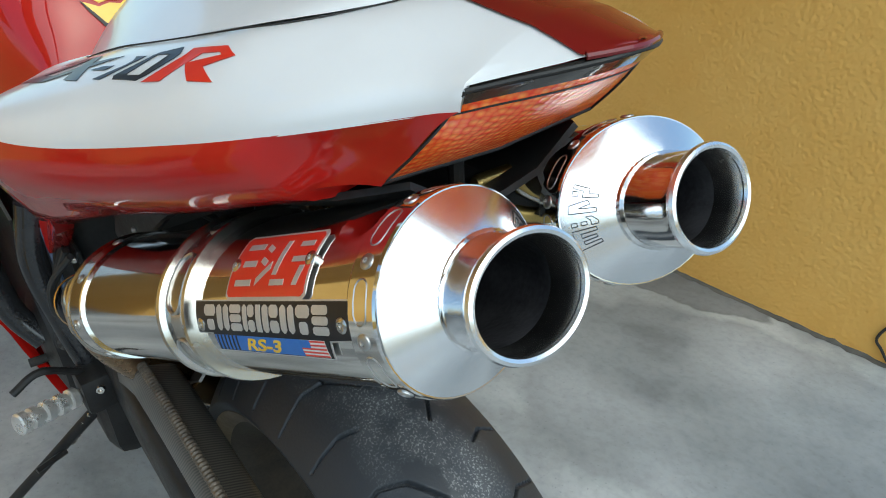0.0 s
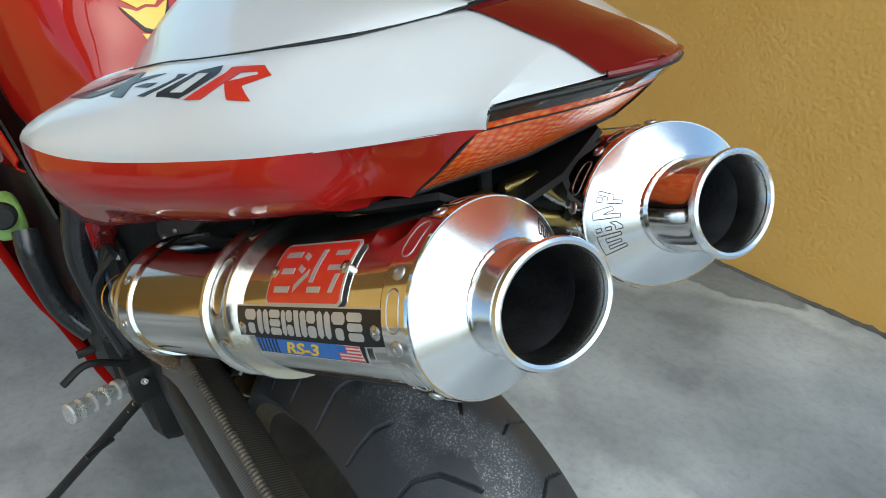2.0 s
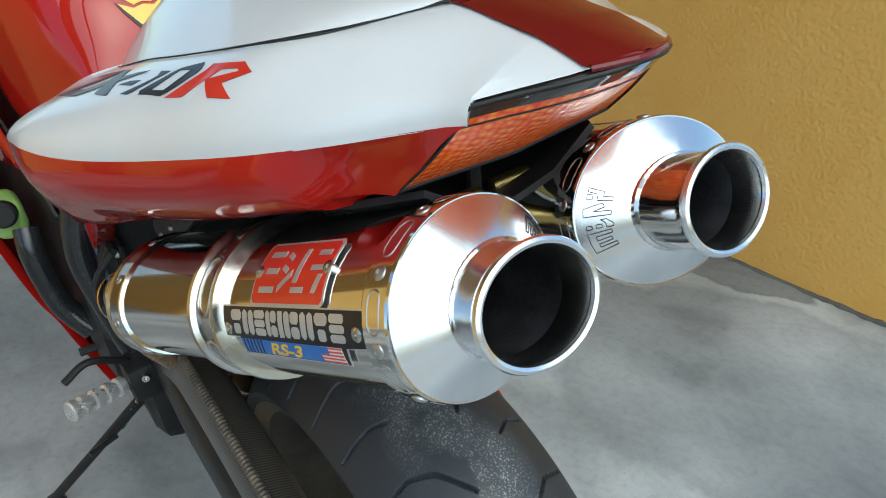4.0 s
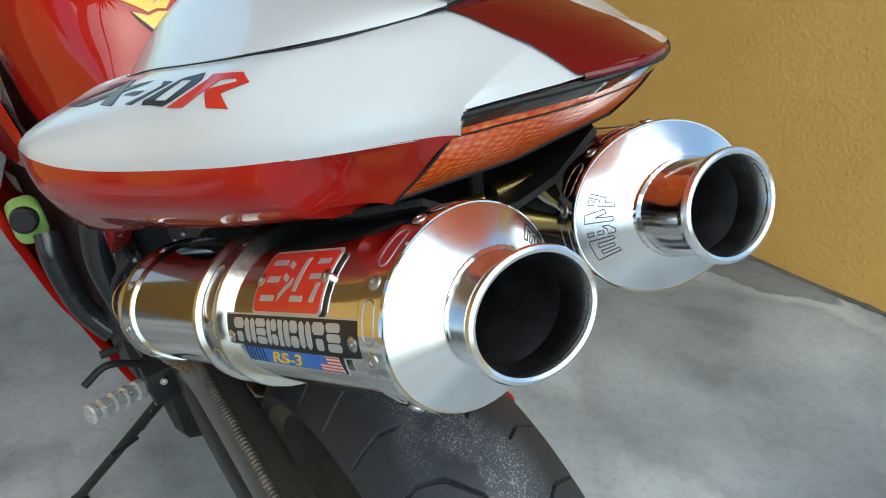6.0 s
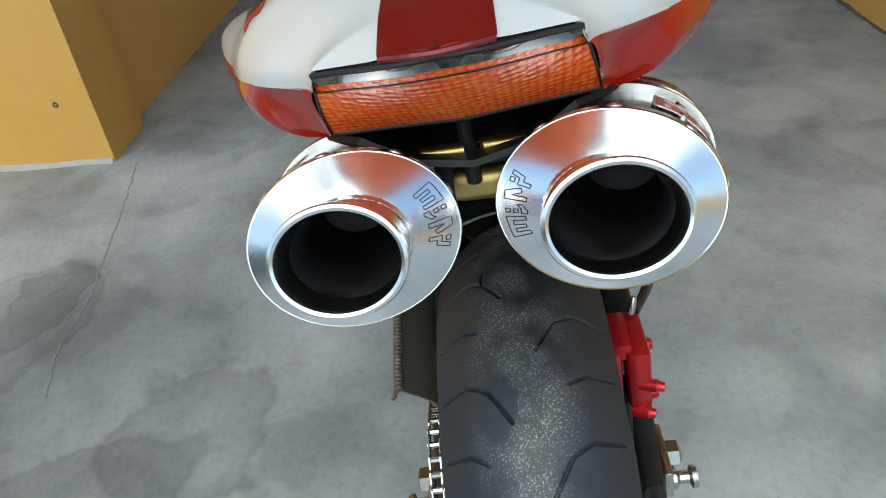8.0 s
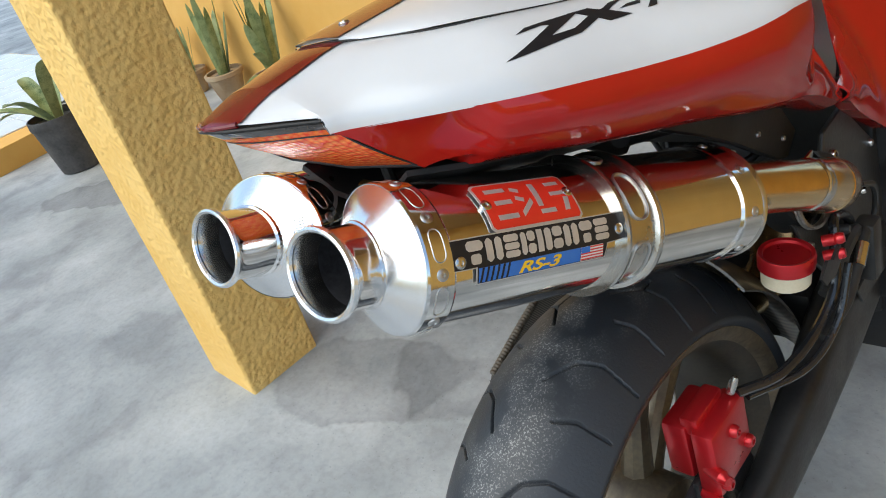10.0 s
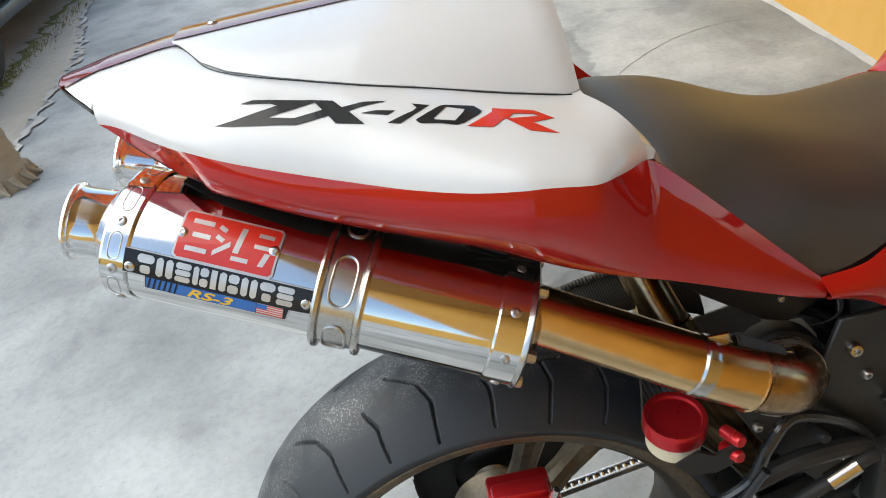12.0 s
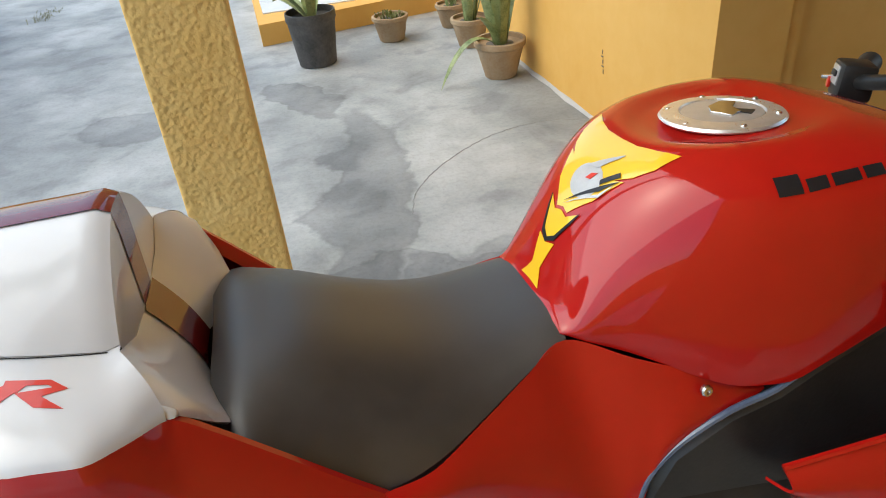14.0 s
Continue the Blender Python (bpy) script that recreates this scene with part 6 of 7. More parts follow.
# heel plates, foot pegs, hangers
for s in (1, -1):
    outline = [(0.415, 0.595), (0.45, 0.60), (0.49, 0.55), (0.50, 0.42), (0.44, 0.36), (0.405, 0.40), (0.415, 0.50)] if s > 0 else [(0.20, 0.60), (0.235, 0.575), (0.28, 0.575), (0.30, 0.655), (0.36, 0.66), (0.47, 0.56), (0.50, 0.42), (0.44, 0.36), (0.36, 0.39), (0.30, 0.46), (0.24, 0.53)]
    hp = part("heel_plate", moved(prism(outline, -0.003, 0.003, 0.0015), Matrix.Translation((0, s * 0.128, 0)) @ Matrix.Rotation(radians(90), 4, "X")), WORN, bike, "matt black rearset hanger")
    for x, z in ((0.330, 0.590), (0.235, 0.552), (0.44, 0.575), (0.445, 0.40), (0.36, 0.43))[2 if s > 0 else 0:4 if s > 0 else 5]:
        part("hanger_bolt", screw((x, s * 0.132, z), (0, s, 0), 0.005, 0.004), SATIN, hp)
    d = Vector((-0.04, s * 0.095, 0.022))
    prof = [(0, 0)]
    for k in range(4):
        h = 0.012 + 0.018 * k
        prof += [(0.0095, h), (0.0100, h + 0.003), (0.0142, h + 0.005), (0.0142, h + 0.014), (0.0100, h + 0.016)]
    prof += [(0.0095, 0.084), (0.0148, 0.087), (0.0148, 0.096), (0.012, 0.098), (0.0, 0.098)]
    part("foot_peg", lathe(prof, axis((0.455, s * 0.170, 0.372), d), 22), PEG, bike, "knurled bright aluminium foot peg")
    part("peg_mount", tube([(0.455, s * 0.125, 0.368), (0.455, s * 0.175, 0.373)], 0.014, 12), BLACKMETAL, bike, "black peg mount")
    part("peg_clamp", box(0.43, 0.485, min(s * 0.128, s * 0.178), max(s * 0.128, s * 0.178), 0.345, 0.402, 0.008), BLACKMETAL, bike, "black foot peg clamp")
    part("clamp_bolt", screw((0.430, s * 0.155, 0.385), (-1, s * 0.3, 0.1), 0.007, 0.006), STEEL, bike, "steel clamp bolt")
    part("heel_lever", tube([(0.455, s * 0.250, 0.414), (0.458, s * 0.212, 0.428), (0.462, s * 0.165, 0.400)], 0.0055, 8), BLACKMETAL, bike, "short black lever")
    part("foot_lever", tube([(0.46, s * 0.150, 0.362), (0.53, s * 0.165, 0.352), (0.60, s * 0.175, 0.355)], 0.006, 8), BLACKMETAL, bike, "black foot lever")
    part("lever_toe", tube([(0.60, s * 0.165, 0.355), (0.60, s * 0.215, 0.358)], 0.007, 10), PLASTIC, bike, "rubber toe piece")
# braided loop and hoses behind the heel plate
part("vent_hose", tube([(0.22, -0.15, 0.50), (0.27, -0.15, 0.52), (0.33, -0.145, 0.515), (0.36, -0.14, 0.48), (0.34, -0.14, 0.44)], 0.009, 10), HOSE, bike, "thick black hose")
part("wiring", tube([(0.345, -0.15, 0.57), (0.37, -0.155, 0.555), (0.385, -0.152, 0.52), (0.375, -0.15, 0.485), (0.40, -0.15, 0.45)], 0.004, 8), HOSE, bike, "bundle of black wires")
for k, (x, y, z, rr) in enumerate(((0.285, -0.150, 0.545, 0.006), (0.318, -0.148, 0.500, 0.007), (0.265, -0.152, 0.515, 0.005), (0.355, -0.146, 0.555, 0.005))):
    part("hose_clip", lathe([(0, 0.006), (rr * 0.7, 0.006), (rr, 0.003), (rr, -0.012), (0, -0.012)], axis((x, y, z), (0.1, -1, 0.15)), 12), STEEL if k % 2 else BLACKMETAL, bike, "small clip bolt")
part("hose_crimp", tube([(0.292, -0.158, 0.492), (0.318, -0.156, 0.506)], 0.0085, 14), STEEL, bike, "grey crimped hose end")
part("return_hose", tube([(0.20, -0.150, 0.455), (0.25, -0.158, 0.470), (0.292, -0.158, 0.492), (0.33, -0.155, 0.512), (0.352, -0.150, 0.500), (0.352, -0.148, 0.470)], 0.0068, 12, 8), HOSE, bike, "ribbed black return hose")
part("hanger_plate", moved(prism([(0.315, 0.440), (0.405, 0.448), (0.435, 0.425), (0.430, 0.405), (0.330, 0.412)], -0.002, 0.002, 0.001), Matrix.Translation((0, -0.148, 0)) @ Matrix.Rotation(radians(90), 4, "X")), WORN, bike, "drilled black hanger plate")
part("brake_cylinder", box(0.335, 0.365, -0.165, -0.14, 0.44, 0.52, 0.006), WORN, bike, "black rear brake master cylinder")

# subframe tubes, shock, engine block and radiator shapes seen between the panels
for s in (1, -1):
    part("subframe_rail", tube([(0.02, s * 0.075, 0.790), (0.15, s * 0.092, 0.752), (0.28, s * 0.095, 0.705), (0.40, s * 0.085, 0.665), (0.50, s * 0.070, 0.63)], 0.012, 12), BLACKMETAL, bike, "black subframe rail")
part("collector_pipe", tube([(0.24, 0.09, 0.50), (0.262, 0.06, 0.45), (0.31, 0.0, 0.40), (0.295, -0.060, 0.47), (0.276, -0.080, 0.55), (0.268, -0.096, 0.592)], 0.03, 18), HEATED, bike, "heat-tinted collector pipe")
part("battery_tray", box(0.26, 0.46, -0.05, 0.085, 0.658, 0.735, 0.012), PLASTIC, bike, "black battery tray")
part("shock_spring", tube([(0.36 + 0.03 * math.cos(i * 0.9), 0.03 * math.sin(i * 0.9), 0.36 + 0.006 * i) for i in range(42)], 0.0055, 8, 3), BLACKMETAL, bike, "dark shock spring")
part("engine", join(box(0.48, 0.90, -0.16, 0.16, 0.20, 0.62, 0.03), lathe([(0, 0.03), (0.05, 0.03), (0.09, 0.02), (0.10, 0.0), (0, 0)], axis((0.62, 0.16, 0.38), (0, 1, 0)), 28), lathe([(0, 0.03), (0.05, 0.03), (0.09, 0.02), (0.10, 0.0), (0, 0)], axis((0.68, -0.16, 0.36), (0, -1, 0)), 28)), BLACKMETAL, bike, "black engine block with round covers")
part("pivot_plate", box(0.47, 0.58, -0.13, 0.13, 0.28, 0.62, 0.015), BLACKMETAL, bike, "black frame pivot plate")
part("spacer_block", box(0.306, 0.324, -0.070, -0.040, 0.566, 0.588, 0.003), CREAM, bike, "yellowed plastic spacer")
part("guard_plate", moved(prism([(-0.045, -0.014), (0.045, -0.018), (0.05, 0.010), (0.02, 0.020), (-0.035, 0.012)], 0, 0.005, 0.0015), Matrix.Translation((0.315, 0.105, 0.478)) @ Matrix.Rotation(radians(60), 4, "X")), mat("dull_beige_alloy", (0.36, 0.33, 0.27), 0.5, 0.3, 0, (30, 0.4, 0.9), (0.26, 0.24, 0.20)), bike, "dull beige guard plate")
for s in (1, -1):
    cover = [(0.02, 0.80), (0.041, 0.782), (0.10, 0.749), (0.165, 0.707), (0.20, 0.682), (0.25, 0.647), (0.272, 0.640), (0.30, 0.66), (0.27, 0.70), (0.20, 0.745), (0.10, 0.79)]
    bm = prism(cover, -0.004, 0.004, 0.002)
    for v in bm.verts:
        x, z, y = v.co
        v.co = (x, s * (0.100 + y), z)
    cv = part("subframe_cover", bm, BLACKMETAL, bike, "black subframe side cover")
    for x, z in ((0.205, 0.700), (0.262, 0.668)):
        part("cover_screw", screw((x, s * 0.104, z), (0, s, 0.1), 0.0032, 0.003), SATIN, cv)
part("plate_screw", screw((0.314, -0.132, 0.622), (0, -1, 0.2), 0.0070, 0.006), STEEL, bike, "bright plate screw")
part("lower_fairing", grid([[(0.55 + 0.5 * w, sg * (0.10 + 0.10 * math.sin(math.pi * w)) * 1.0, 0.19 + 0.12 * w + 0.16 * q) for q in (0, 0.33, 0.66, 1)] for sg, w in [(1, i / 8) for i in range(9)]], thick=0.003), RED, bike, "red lower fairing")
part("lower_fairing", grid([[(0.55 + 0.5 * w, -(0.10 + 0.10 * math.sin(math.pi * w)), 0.19 + 0.12 * w + 0.16 * q) for q in (0, 0.33, 0.66, 1)] for w in [i / 8 for i in range(9)]], thick=0.003), RED, bike, "red lower fairing")

# black inner fairing and bracket with a pale green tag
part("inner_fairing", grid([[(0.56 + 0.05 * i, 0.175 + 0.006 * i, 0.60 + 0.14 * min(1, i / 2.5) - (0.22 + 0.12 * min(1, i / 2.5)) * j / 6 + 0.012 * math.sin(j * 1.3)) for j in range(7)] for i in range(8)], thick=0.004), PLASTIC, bike, "black inner fairing panel")
part("fairing_flank", grid([[(0.60 + 0.04 * i, 0.188 + 0.006 * i + 0.006 * math.sin(j * 0.6), 0.68 + 0.16 * min(1, i / 4) - (0.02 + 0.18 * min(1, i / 4)) * j / 6) for j in range(7)] for i in range(8)], thick=0.003), RED, bike, "red inner flank of the fairing")
bottle = part("overflow_bottle", box(0.615, 0.69, 0.204, 0.250, 0.562, 0.618, 0.016, 3), LIME, bike, "lime green plastic overflow bottle")
for s in (1, -1):
    rows = []
    for i in range(10):
        w = i / 9
        x = 0.74 + 0.50 * w
        rows.append([(x + 0.05 * math.sin(math.pi * j / 8) * (1 - w), s * (0.264 - 0.05 * (j / 8) ** 1.6 - 0.08 * w * w + 0.012 * math.sin(math.pi * j / 8)), 0.58 + 0.20 * (j / 8) - 0.03 * w * (j / 8)) for j in range(9)])
    part("upper_fairing", grid(rows, thick=0.003), RED, bike, "glossy red upper fairing")
part("bottle_cap", lathe([(0, 0.012), (0.014, 0.012), (0.018, 0.008), (0.019, -0.006), (0, -0.006)], axis((0.612, 0.231, 0.606), (-1, 0.1, 0.15)), 20), PLASTIC, bottle, "black round cap")
part("coolant_hose", tube([(0.615, 0.212, 0.575), (0.600, 0.217, 0.545), (0.600, 0.2158, 0.500), (0.598, 0.208, 0.445), (0.58, 0.185, 0.400)], 0.018, 16), GLOSSHOSE, bike, "glossy black coolant hose")
part("frame_tube", tube([(0.50, 0.150, 0.640), (0.505, 0.168, 0.560), (0.500, 0.160, 0.470), (0.490, 0.150, 0.400)], 0.019, 16), GLOSSHOSE, bike, "glossy black frame tube")
for k in range(4):
    part("loom", tube([(0.40 + 0.02 * k, 0.14, 0.60), (0.46 + 0.015 * k, 0.165, 0.54 - 0.02 * k), (0.50, 0.17, 0.47 - 0.015 * k), (0.54 + 0.01 * k, 0.175, 0.40)], 0.0045, 8), HOSE, bike, "black wiring loom")
# side stand, put down on the ground
part("side_stand", tube([(0.545, 0.135, 0.285), (0.608, 0.239, 0.1685), (0.672, 0.343, 0.052)], [0.010, 0.0085, 0.0085], 12), BLACKMETAL, bike, "black side stand leg")
part("stand_foot", moved(prism([(0.026 * math.cos(0.5236 * k), 0.019 * math.sin(0.5236 * k)) for k in range(12)], 0, 0.008, 0.003), Matrix.Translation((0.675, 0.345, 0.0355)) @ Matrix.Rotation(radians(-LEAN), 4, "X")), BLACKMETAL, bike, "flat black stand foot")
part("stand_tang", tube([(0.590, 0.215, 0.185), (0.575, 0.262, 0.185)], 0.005, 8), BLACKMETAL, bike, "black stand tang")
part("stand_spring", tube([(0.55 + 0.035 * i / 20, 0.155 + 0.05 * i / 20 + 0.006 * math.cos(i * 1.57), 0.27 - 0.07 * i / 20 + 0.006 * math.sin(i * 1.57)) for i in range(21)], 0.0016, 6, 3), STEEL, bike, "steel stand spring")

# ---------------------------------------------------------------- yard details
def strip(pts, w, z=0.0015, seed=1):
    """A thin ragged line lying on the ground."""
    rnd = random.Random(seed)
    P = spline([(x, y, 0) for x, y in pts], 14)
    rows = []
    for i, p in enumerate(P):
        d = (P[min(i + 1, len(P) - 1)] - P[max(i - 1, 0)]).normalized()
        n = Vector((-d.y, d.x, 0))
        ww = w * rnd.uniform(0.35, 1.0)
        j = n * rnd.uniform(-1, 1) * w * 1.2
        rows.append([tuple(p + j + n * ww + Vector((0, 0, z))), tuple(p + j + Vector((0, 0, z + 0.001))), tuple(p + j - n * ww + Vector((0, 0, z)))])
    return grid(rows)


structure("floor_crack", strip([(0.62, 1.62), (0.686, 1.794), (0.86, 1.98), (1.088, 2.125), (1.332, 2.166), (1.529, 2.085)], 0.003, 0.001, 1), CRACK, "thin dark crack across the concrete", "crack")
structure("floor_joint", strip([(1.50, 1.24), (1.25, 1.18), (0.952, 1.121), (0.788, 1.085), (0.598, 1.075), (0.45, 1.03)], 0.003, 0.001, 2), CRACK, "dark joint line in the concrete", "crack")
structure("wall_skirting", grid([[(1.5305, 1.33 + 0.1 * i, 0.014 + 0.003 * math.sin(i * 2.1)), (1.525, 1.33 + 0.1 * i, 0.010), (1.515 + 0.005 * math.sin(i * 1.7), 1.33 + 0.1 * i, 0.0)] for i in range(31)]), CONCRETE_PATCH, "pale cement fillet at the foot of the house wall", "trim")
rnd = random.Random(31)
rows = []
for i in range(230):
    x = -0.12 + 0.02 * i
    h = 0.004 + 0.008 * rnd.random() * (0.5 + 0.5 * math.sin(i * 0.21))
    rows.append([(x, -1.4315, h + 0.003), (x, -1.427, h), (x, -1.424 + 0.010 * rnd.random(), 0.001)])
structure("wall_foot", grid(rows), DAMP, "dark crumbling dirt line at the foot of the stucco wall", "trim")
thing("wall_cable", tube([(-0.112, -1.425, 0.24), (-0.070, -1.425, 0.155), (-0.030, -1.425, 0.070), (-0.048, -1.424, 0.040), (-0.085, -1.42, 0.008), (-0.16, -1.40, 0.006)], 0.0035, 8), HOSE, "thin black cable hanging at the foot of the stucco wall", "cable")
# pilaster joint on the passage wall
structure("wall_pilaster", box(1.7815, 1.84, 1.345, 1.379, -0.1, 2.6), OCHRE_SMOOTH, "shallow ochre pilaster at the corner", "wall")
for i in range(5):
    z = 0.228 + 0.019 * i
    thing("wall_mark", box(1.5275, 1.5295, 2.010 + 0.003 * i, 2.026 + 0.003 * i, z, z + 0.005), RIM, "small faded dark pencil mark on the wall", "mark", "wall marks") if i % 2 else thing("wall_mark", box(1.5275, 1.5295, 2.012 + 0.003 * i, 2.017 + 0.003 * i, z - 0.006, z + 0.010), RIM, "small faded dark pencil mark on the wall", "mark", "wall marks")
thing("wall_plug", lathe([(0.004, -0.006), (0.004, 0.001), (0.009, 0.0015), (0.010, -0.001)], axis((1.5295, 1.445, 0.214), (-1, 0, 0)), 14), DAMP, "small dark chipped hole in the wall", "hole")


def lump(name, p, r, material, label, category, seed, squash=0.7):
    bm = bmesh.new()
    bmesh.ops.create_icosphere(bm, subdivisions=3, radius=r)
    for v in bm.verts:
        n = noise.noise(v.co / r * 1.4 + Vector((seed, 0, 0))) * 0.35 + noise.noise(v.co / r * 4 + Vector((0, seed, 0))) * 0.12
        v.co = v.co * (1 + n)
        v.co.z *= squash
    moved(bm, Matrix.Translation(p))
    return thing(name, bm, material, label, category)


lump("stone", (1.31, -1.205, 0.022), 0.036, CONCRETE_PATCH, "pale lump of cement on the concrete by the wall", "stone", 3)

# gate railing at the far end of the carport
gate = empty("gate_railing", pose(4.33, 0, 0.16), "white painted steel railing on an ochre kerb", "railing")
for z in (0.04, 0.34, 0.95):
    part("rail", box(-0.015, 0.015, -1.42, 1.37, z - 0.015, z + 0.015, 0.003), WHITEPAINT, gate)
for i in range(19):
    y = -1.36 + 0.15 * i
    part("bar", box(-0.010, 0.010, y - 0.010, y + 0.010, -0.001, 1.0, 0.002), WHITEPAINT, gate)

# raised porch with white tiles
PX0, PX1, PY0, PY1, PH = 0.27, 1.529, 4.03, 7.6, 0.13
structure("porch_step", prism([(PX0, PY0 - 0.02), (PX1, PY0 + 0.20), (PX1, PY1), (PX0, PY1)], -0.05, PH), OCHRE_SMOOTH, "low ochre porch step", "step")
porch = new("porch_floor")
porch.matrix_world = pose(0, 0, PH)
tagged(porch, "shiny white tiled porch floor", "floor", "", "structure")
tile_me = bpy.data.meshes.new("tile")
tb = box(-0.148, 0.148, -0.148, 0.148, -0.004, 0.008, 0.002, 1)
tb.to_mesh(tile_me)
tb.free()
tile_me.materials.append(TILE)
for i in range(4):
    for j in range(11):
        y = 4.42 + 0.30 * j
        ob = new("tile", tile_me)
        ob.parent = porch
        ob.location = (0.46 + 0.30 * i, y, 0)


# pots
def pot(name, p, r0, r1, h, material, label, rim=0.012):
    ob = empty(name, Matrix.Translation(p), label, "flower pot", "pots by the porch")
    prof = [(0, 0.0), (r0 * 0.9, 0.0), (r0, 0.006), (r0 + (r1 - r0) * 0.8, h * 0.80), (r1 * 0.97, h * 0.82), (r1 + rim * 0.3, h * 0.86), (r1 + rim * 0.3, h * 0.985), (r1, h), (r1 - rim, h), (r1 - rim, h * 0.88), (0, h * 0.86)]
    bm = lathe(prof, None, 36)
    for v in bm.verts:
        v.co += Vector((noise.noise(v.co * 14) * 0.003, noise.noise(v.co * 14 + Vector((9, 0, 0))) * 0.003, 0))
    part("pot_body", bm, material, ob)
    part("soil", lathe([(0, h * 0.875), (r1 - rim - 0.001, h * 0.87)], None, 24), DAMP, ob, "dark potting soil")
    return ob


def leaf(ob, base, tip, w, droop, material, name="leaf"):
    """A strap leaf with a folded midrib that arches from base to tip."""
    b, t = Vector(base), Vector(tip)
    d = (t - b)
    side = d.cross(Vector((0, 0, 1)))
    side = side.normalized() if side.length > 1e-4 else Vector((1, 0, 0))
    rows = []
    for i in range(11):
        u = i / 10
        p = b.lerp(t, u) + Vector((0, 0, droop * 4 * u * (1 - u)))
        ww = w * (0.55 + 0.9 * u) * (1 - u ** 3) ** 0.8 + 0.0008
        up = Vector((0, 0, 1)) * ww * 0.25
        rows.append([tuple(p - side * ww + up), tuple(p - side * ww * 0.5), tuple(p - Vector((0, 0, ww * 0.12))), tuple(p + side * ww * 0.5), tuple(p + side * ww + up)])
    return part(name, grid(rows, thick=0.0012), material, ob)


def strap_plant(ob, n, h, spread, z0, seed, w=0.020):
    rnd = random.Random(seed)
    for i in range(n):
        a = 2 * math.pi * i / n + rnd.uniform(-0.4, 0.4)
        r = spread * rnd.uniform(0.3, 1.0)
        hh = h * rnd.uniform(0.6, 1.05)
        leaf(ob, (0.03 * math.cos(a), 0.03 * math.sin(a), z0), (r * math.cos(a), r * math.sin(a), z0 + hh), w * rnd.uniform(0.8, 1.2), rnd.uniform(0.0, 0.03), LEAF)


p1 = pot("clay_pot", (1.375, 2.80, 0), 0.080, 0.125, 0.185, TERRACOTTA, "weathered clay pot with a strap-leaved plant")
strap_plant(p1, 11, 0.42, 0.16, 0.16, 5, 0.024)
leaf(p1, (-0.03, -0.03, 0.17), (-0.33, -0.06, 0.0), 0.026, 0.11, LEAF)
leaf(p1, (-0.02, -0.03, 0.17), (-0.15, -0.14, 0.34), 0.024, 0.03, LEAF)
p2 = pot("black_pot", (0.545, 3.50, 0), 0.105, 0.135, 0.29, POTBLACK, "dusty black plastic pot with broad leaves", 0.006)
for a, r, h in ((2.6, 0.30, 0.36), (3.6, 0.24, 0.42), (1.6, 0.22, 0.46), (0.4, 0.16, 0.50), (5.0, 0.12, 0.55), (2.1, 0.34, 0.30)):
    leaf(p2, (0.02 * math.cos(a), 0.02 * math.sin(a), 0.25), (r * math.cos(a), r * math.sin(a), h), 0.040, 0.05, LEAF)
p3 = pot("clay_pot", (1.02, 3.72, 0), 0.075, 0.105, 0.145, TERRACOTTA, "small clay pot full of low green growth")
rnd = random.Random(4)
for i in range(46):
    a, r = rnd.uniform(0, 6.28), 0.085 * math.sqrt(rnd.random())
    leaf(p3, (r * math.cos(a), r * math.sin(a), 0.122), (r * 1.2 * math.cos(a) + rnd.uniform(-0.012, 0.012), r * 1.2 * math.sin(a), 0.145 + rnd.uniform(0, 0.02)), 0.006, 0.004, MOSS)
p4 = pot("clay_pot", (1.40, 3.36, 0), 0.070, 0.105, 0.16, TERRACOTTA, "clay pot with a tall strap-leaved plant")
strap_plant(p4, 9, 0.46, 0.13, 0.14, 8, 0.022)
p5 = pot("clay_pot", (1.42, 3.80, 0), 0.065, 0.095, 0.14, TERRACOTTA, "clay pot with a narrow-leaved plant")
strap_plant(p5, 8, 0.40, 0.10, 0.12, 9, 0.014)
p6 = pot("black_pot", (0.12, 6.9, 0), 0.12, 0.15, 0.30, POTBLACK, "dusty black plastic pot at the porch corner", 0.006)
strap_plant(p6, 7, 0.35, 0.2, 0.26, 11, 0.03)

# things on the porch
for k, (x, y, r) in enumerate(((1.30, 4.62, 20), (1.43, 4.58, 28))):
    sandal = empty("sandal", pose(x, y, PH + 0.008, 0, 0, r), "dark rubber sandal on the white tiles", "sandal", "pair of sandals")
    sole = [(0.036 * math.cos(a) * (1.0 if math.sin(a) > 0 else 0.8), 0.12 * math.sin(a)) for a in [2 * math.pi * i / 24 for i in range(24)]]
    part("sole", prism(sole, 0.0, 0.018, 0.003), PLASTIC, sandal)
    part("strap", tube([(-0.034, 0.0, 0.014), (-0.02, 0.03, 0.045), (0.0, 0.06, 0.018), (0.02, 0.03, 0.045), (0.034, 0.0, 0.014)], 0.006, 8), PLASTIC, sandal)
rows = []
for i in range(19):
    rows.append([(0.78 + 0.025 * i, 4.40 + 0.022 * j + 0.010 * math.sin(i * 0.9), PH + 0.012 + 0.022 * abs(noise.noise(Vector((i * 0.35, j * 0.4, 0)))) + 0.006) for j in range(13)])
thing("floor_cloth", grid(rows, thick=-0.003), CLOTH, "crumpled pale blue cloth on the white tiles", "cloth")

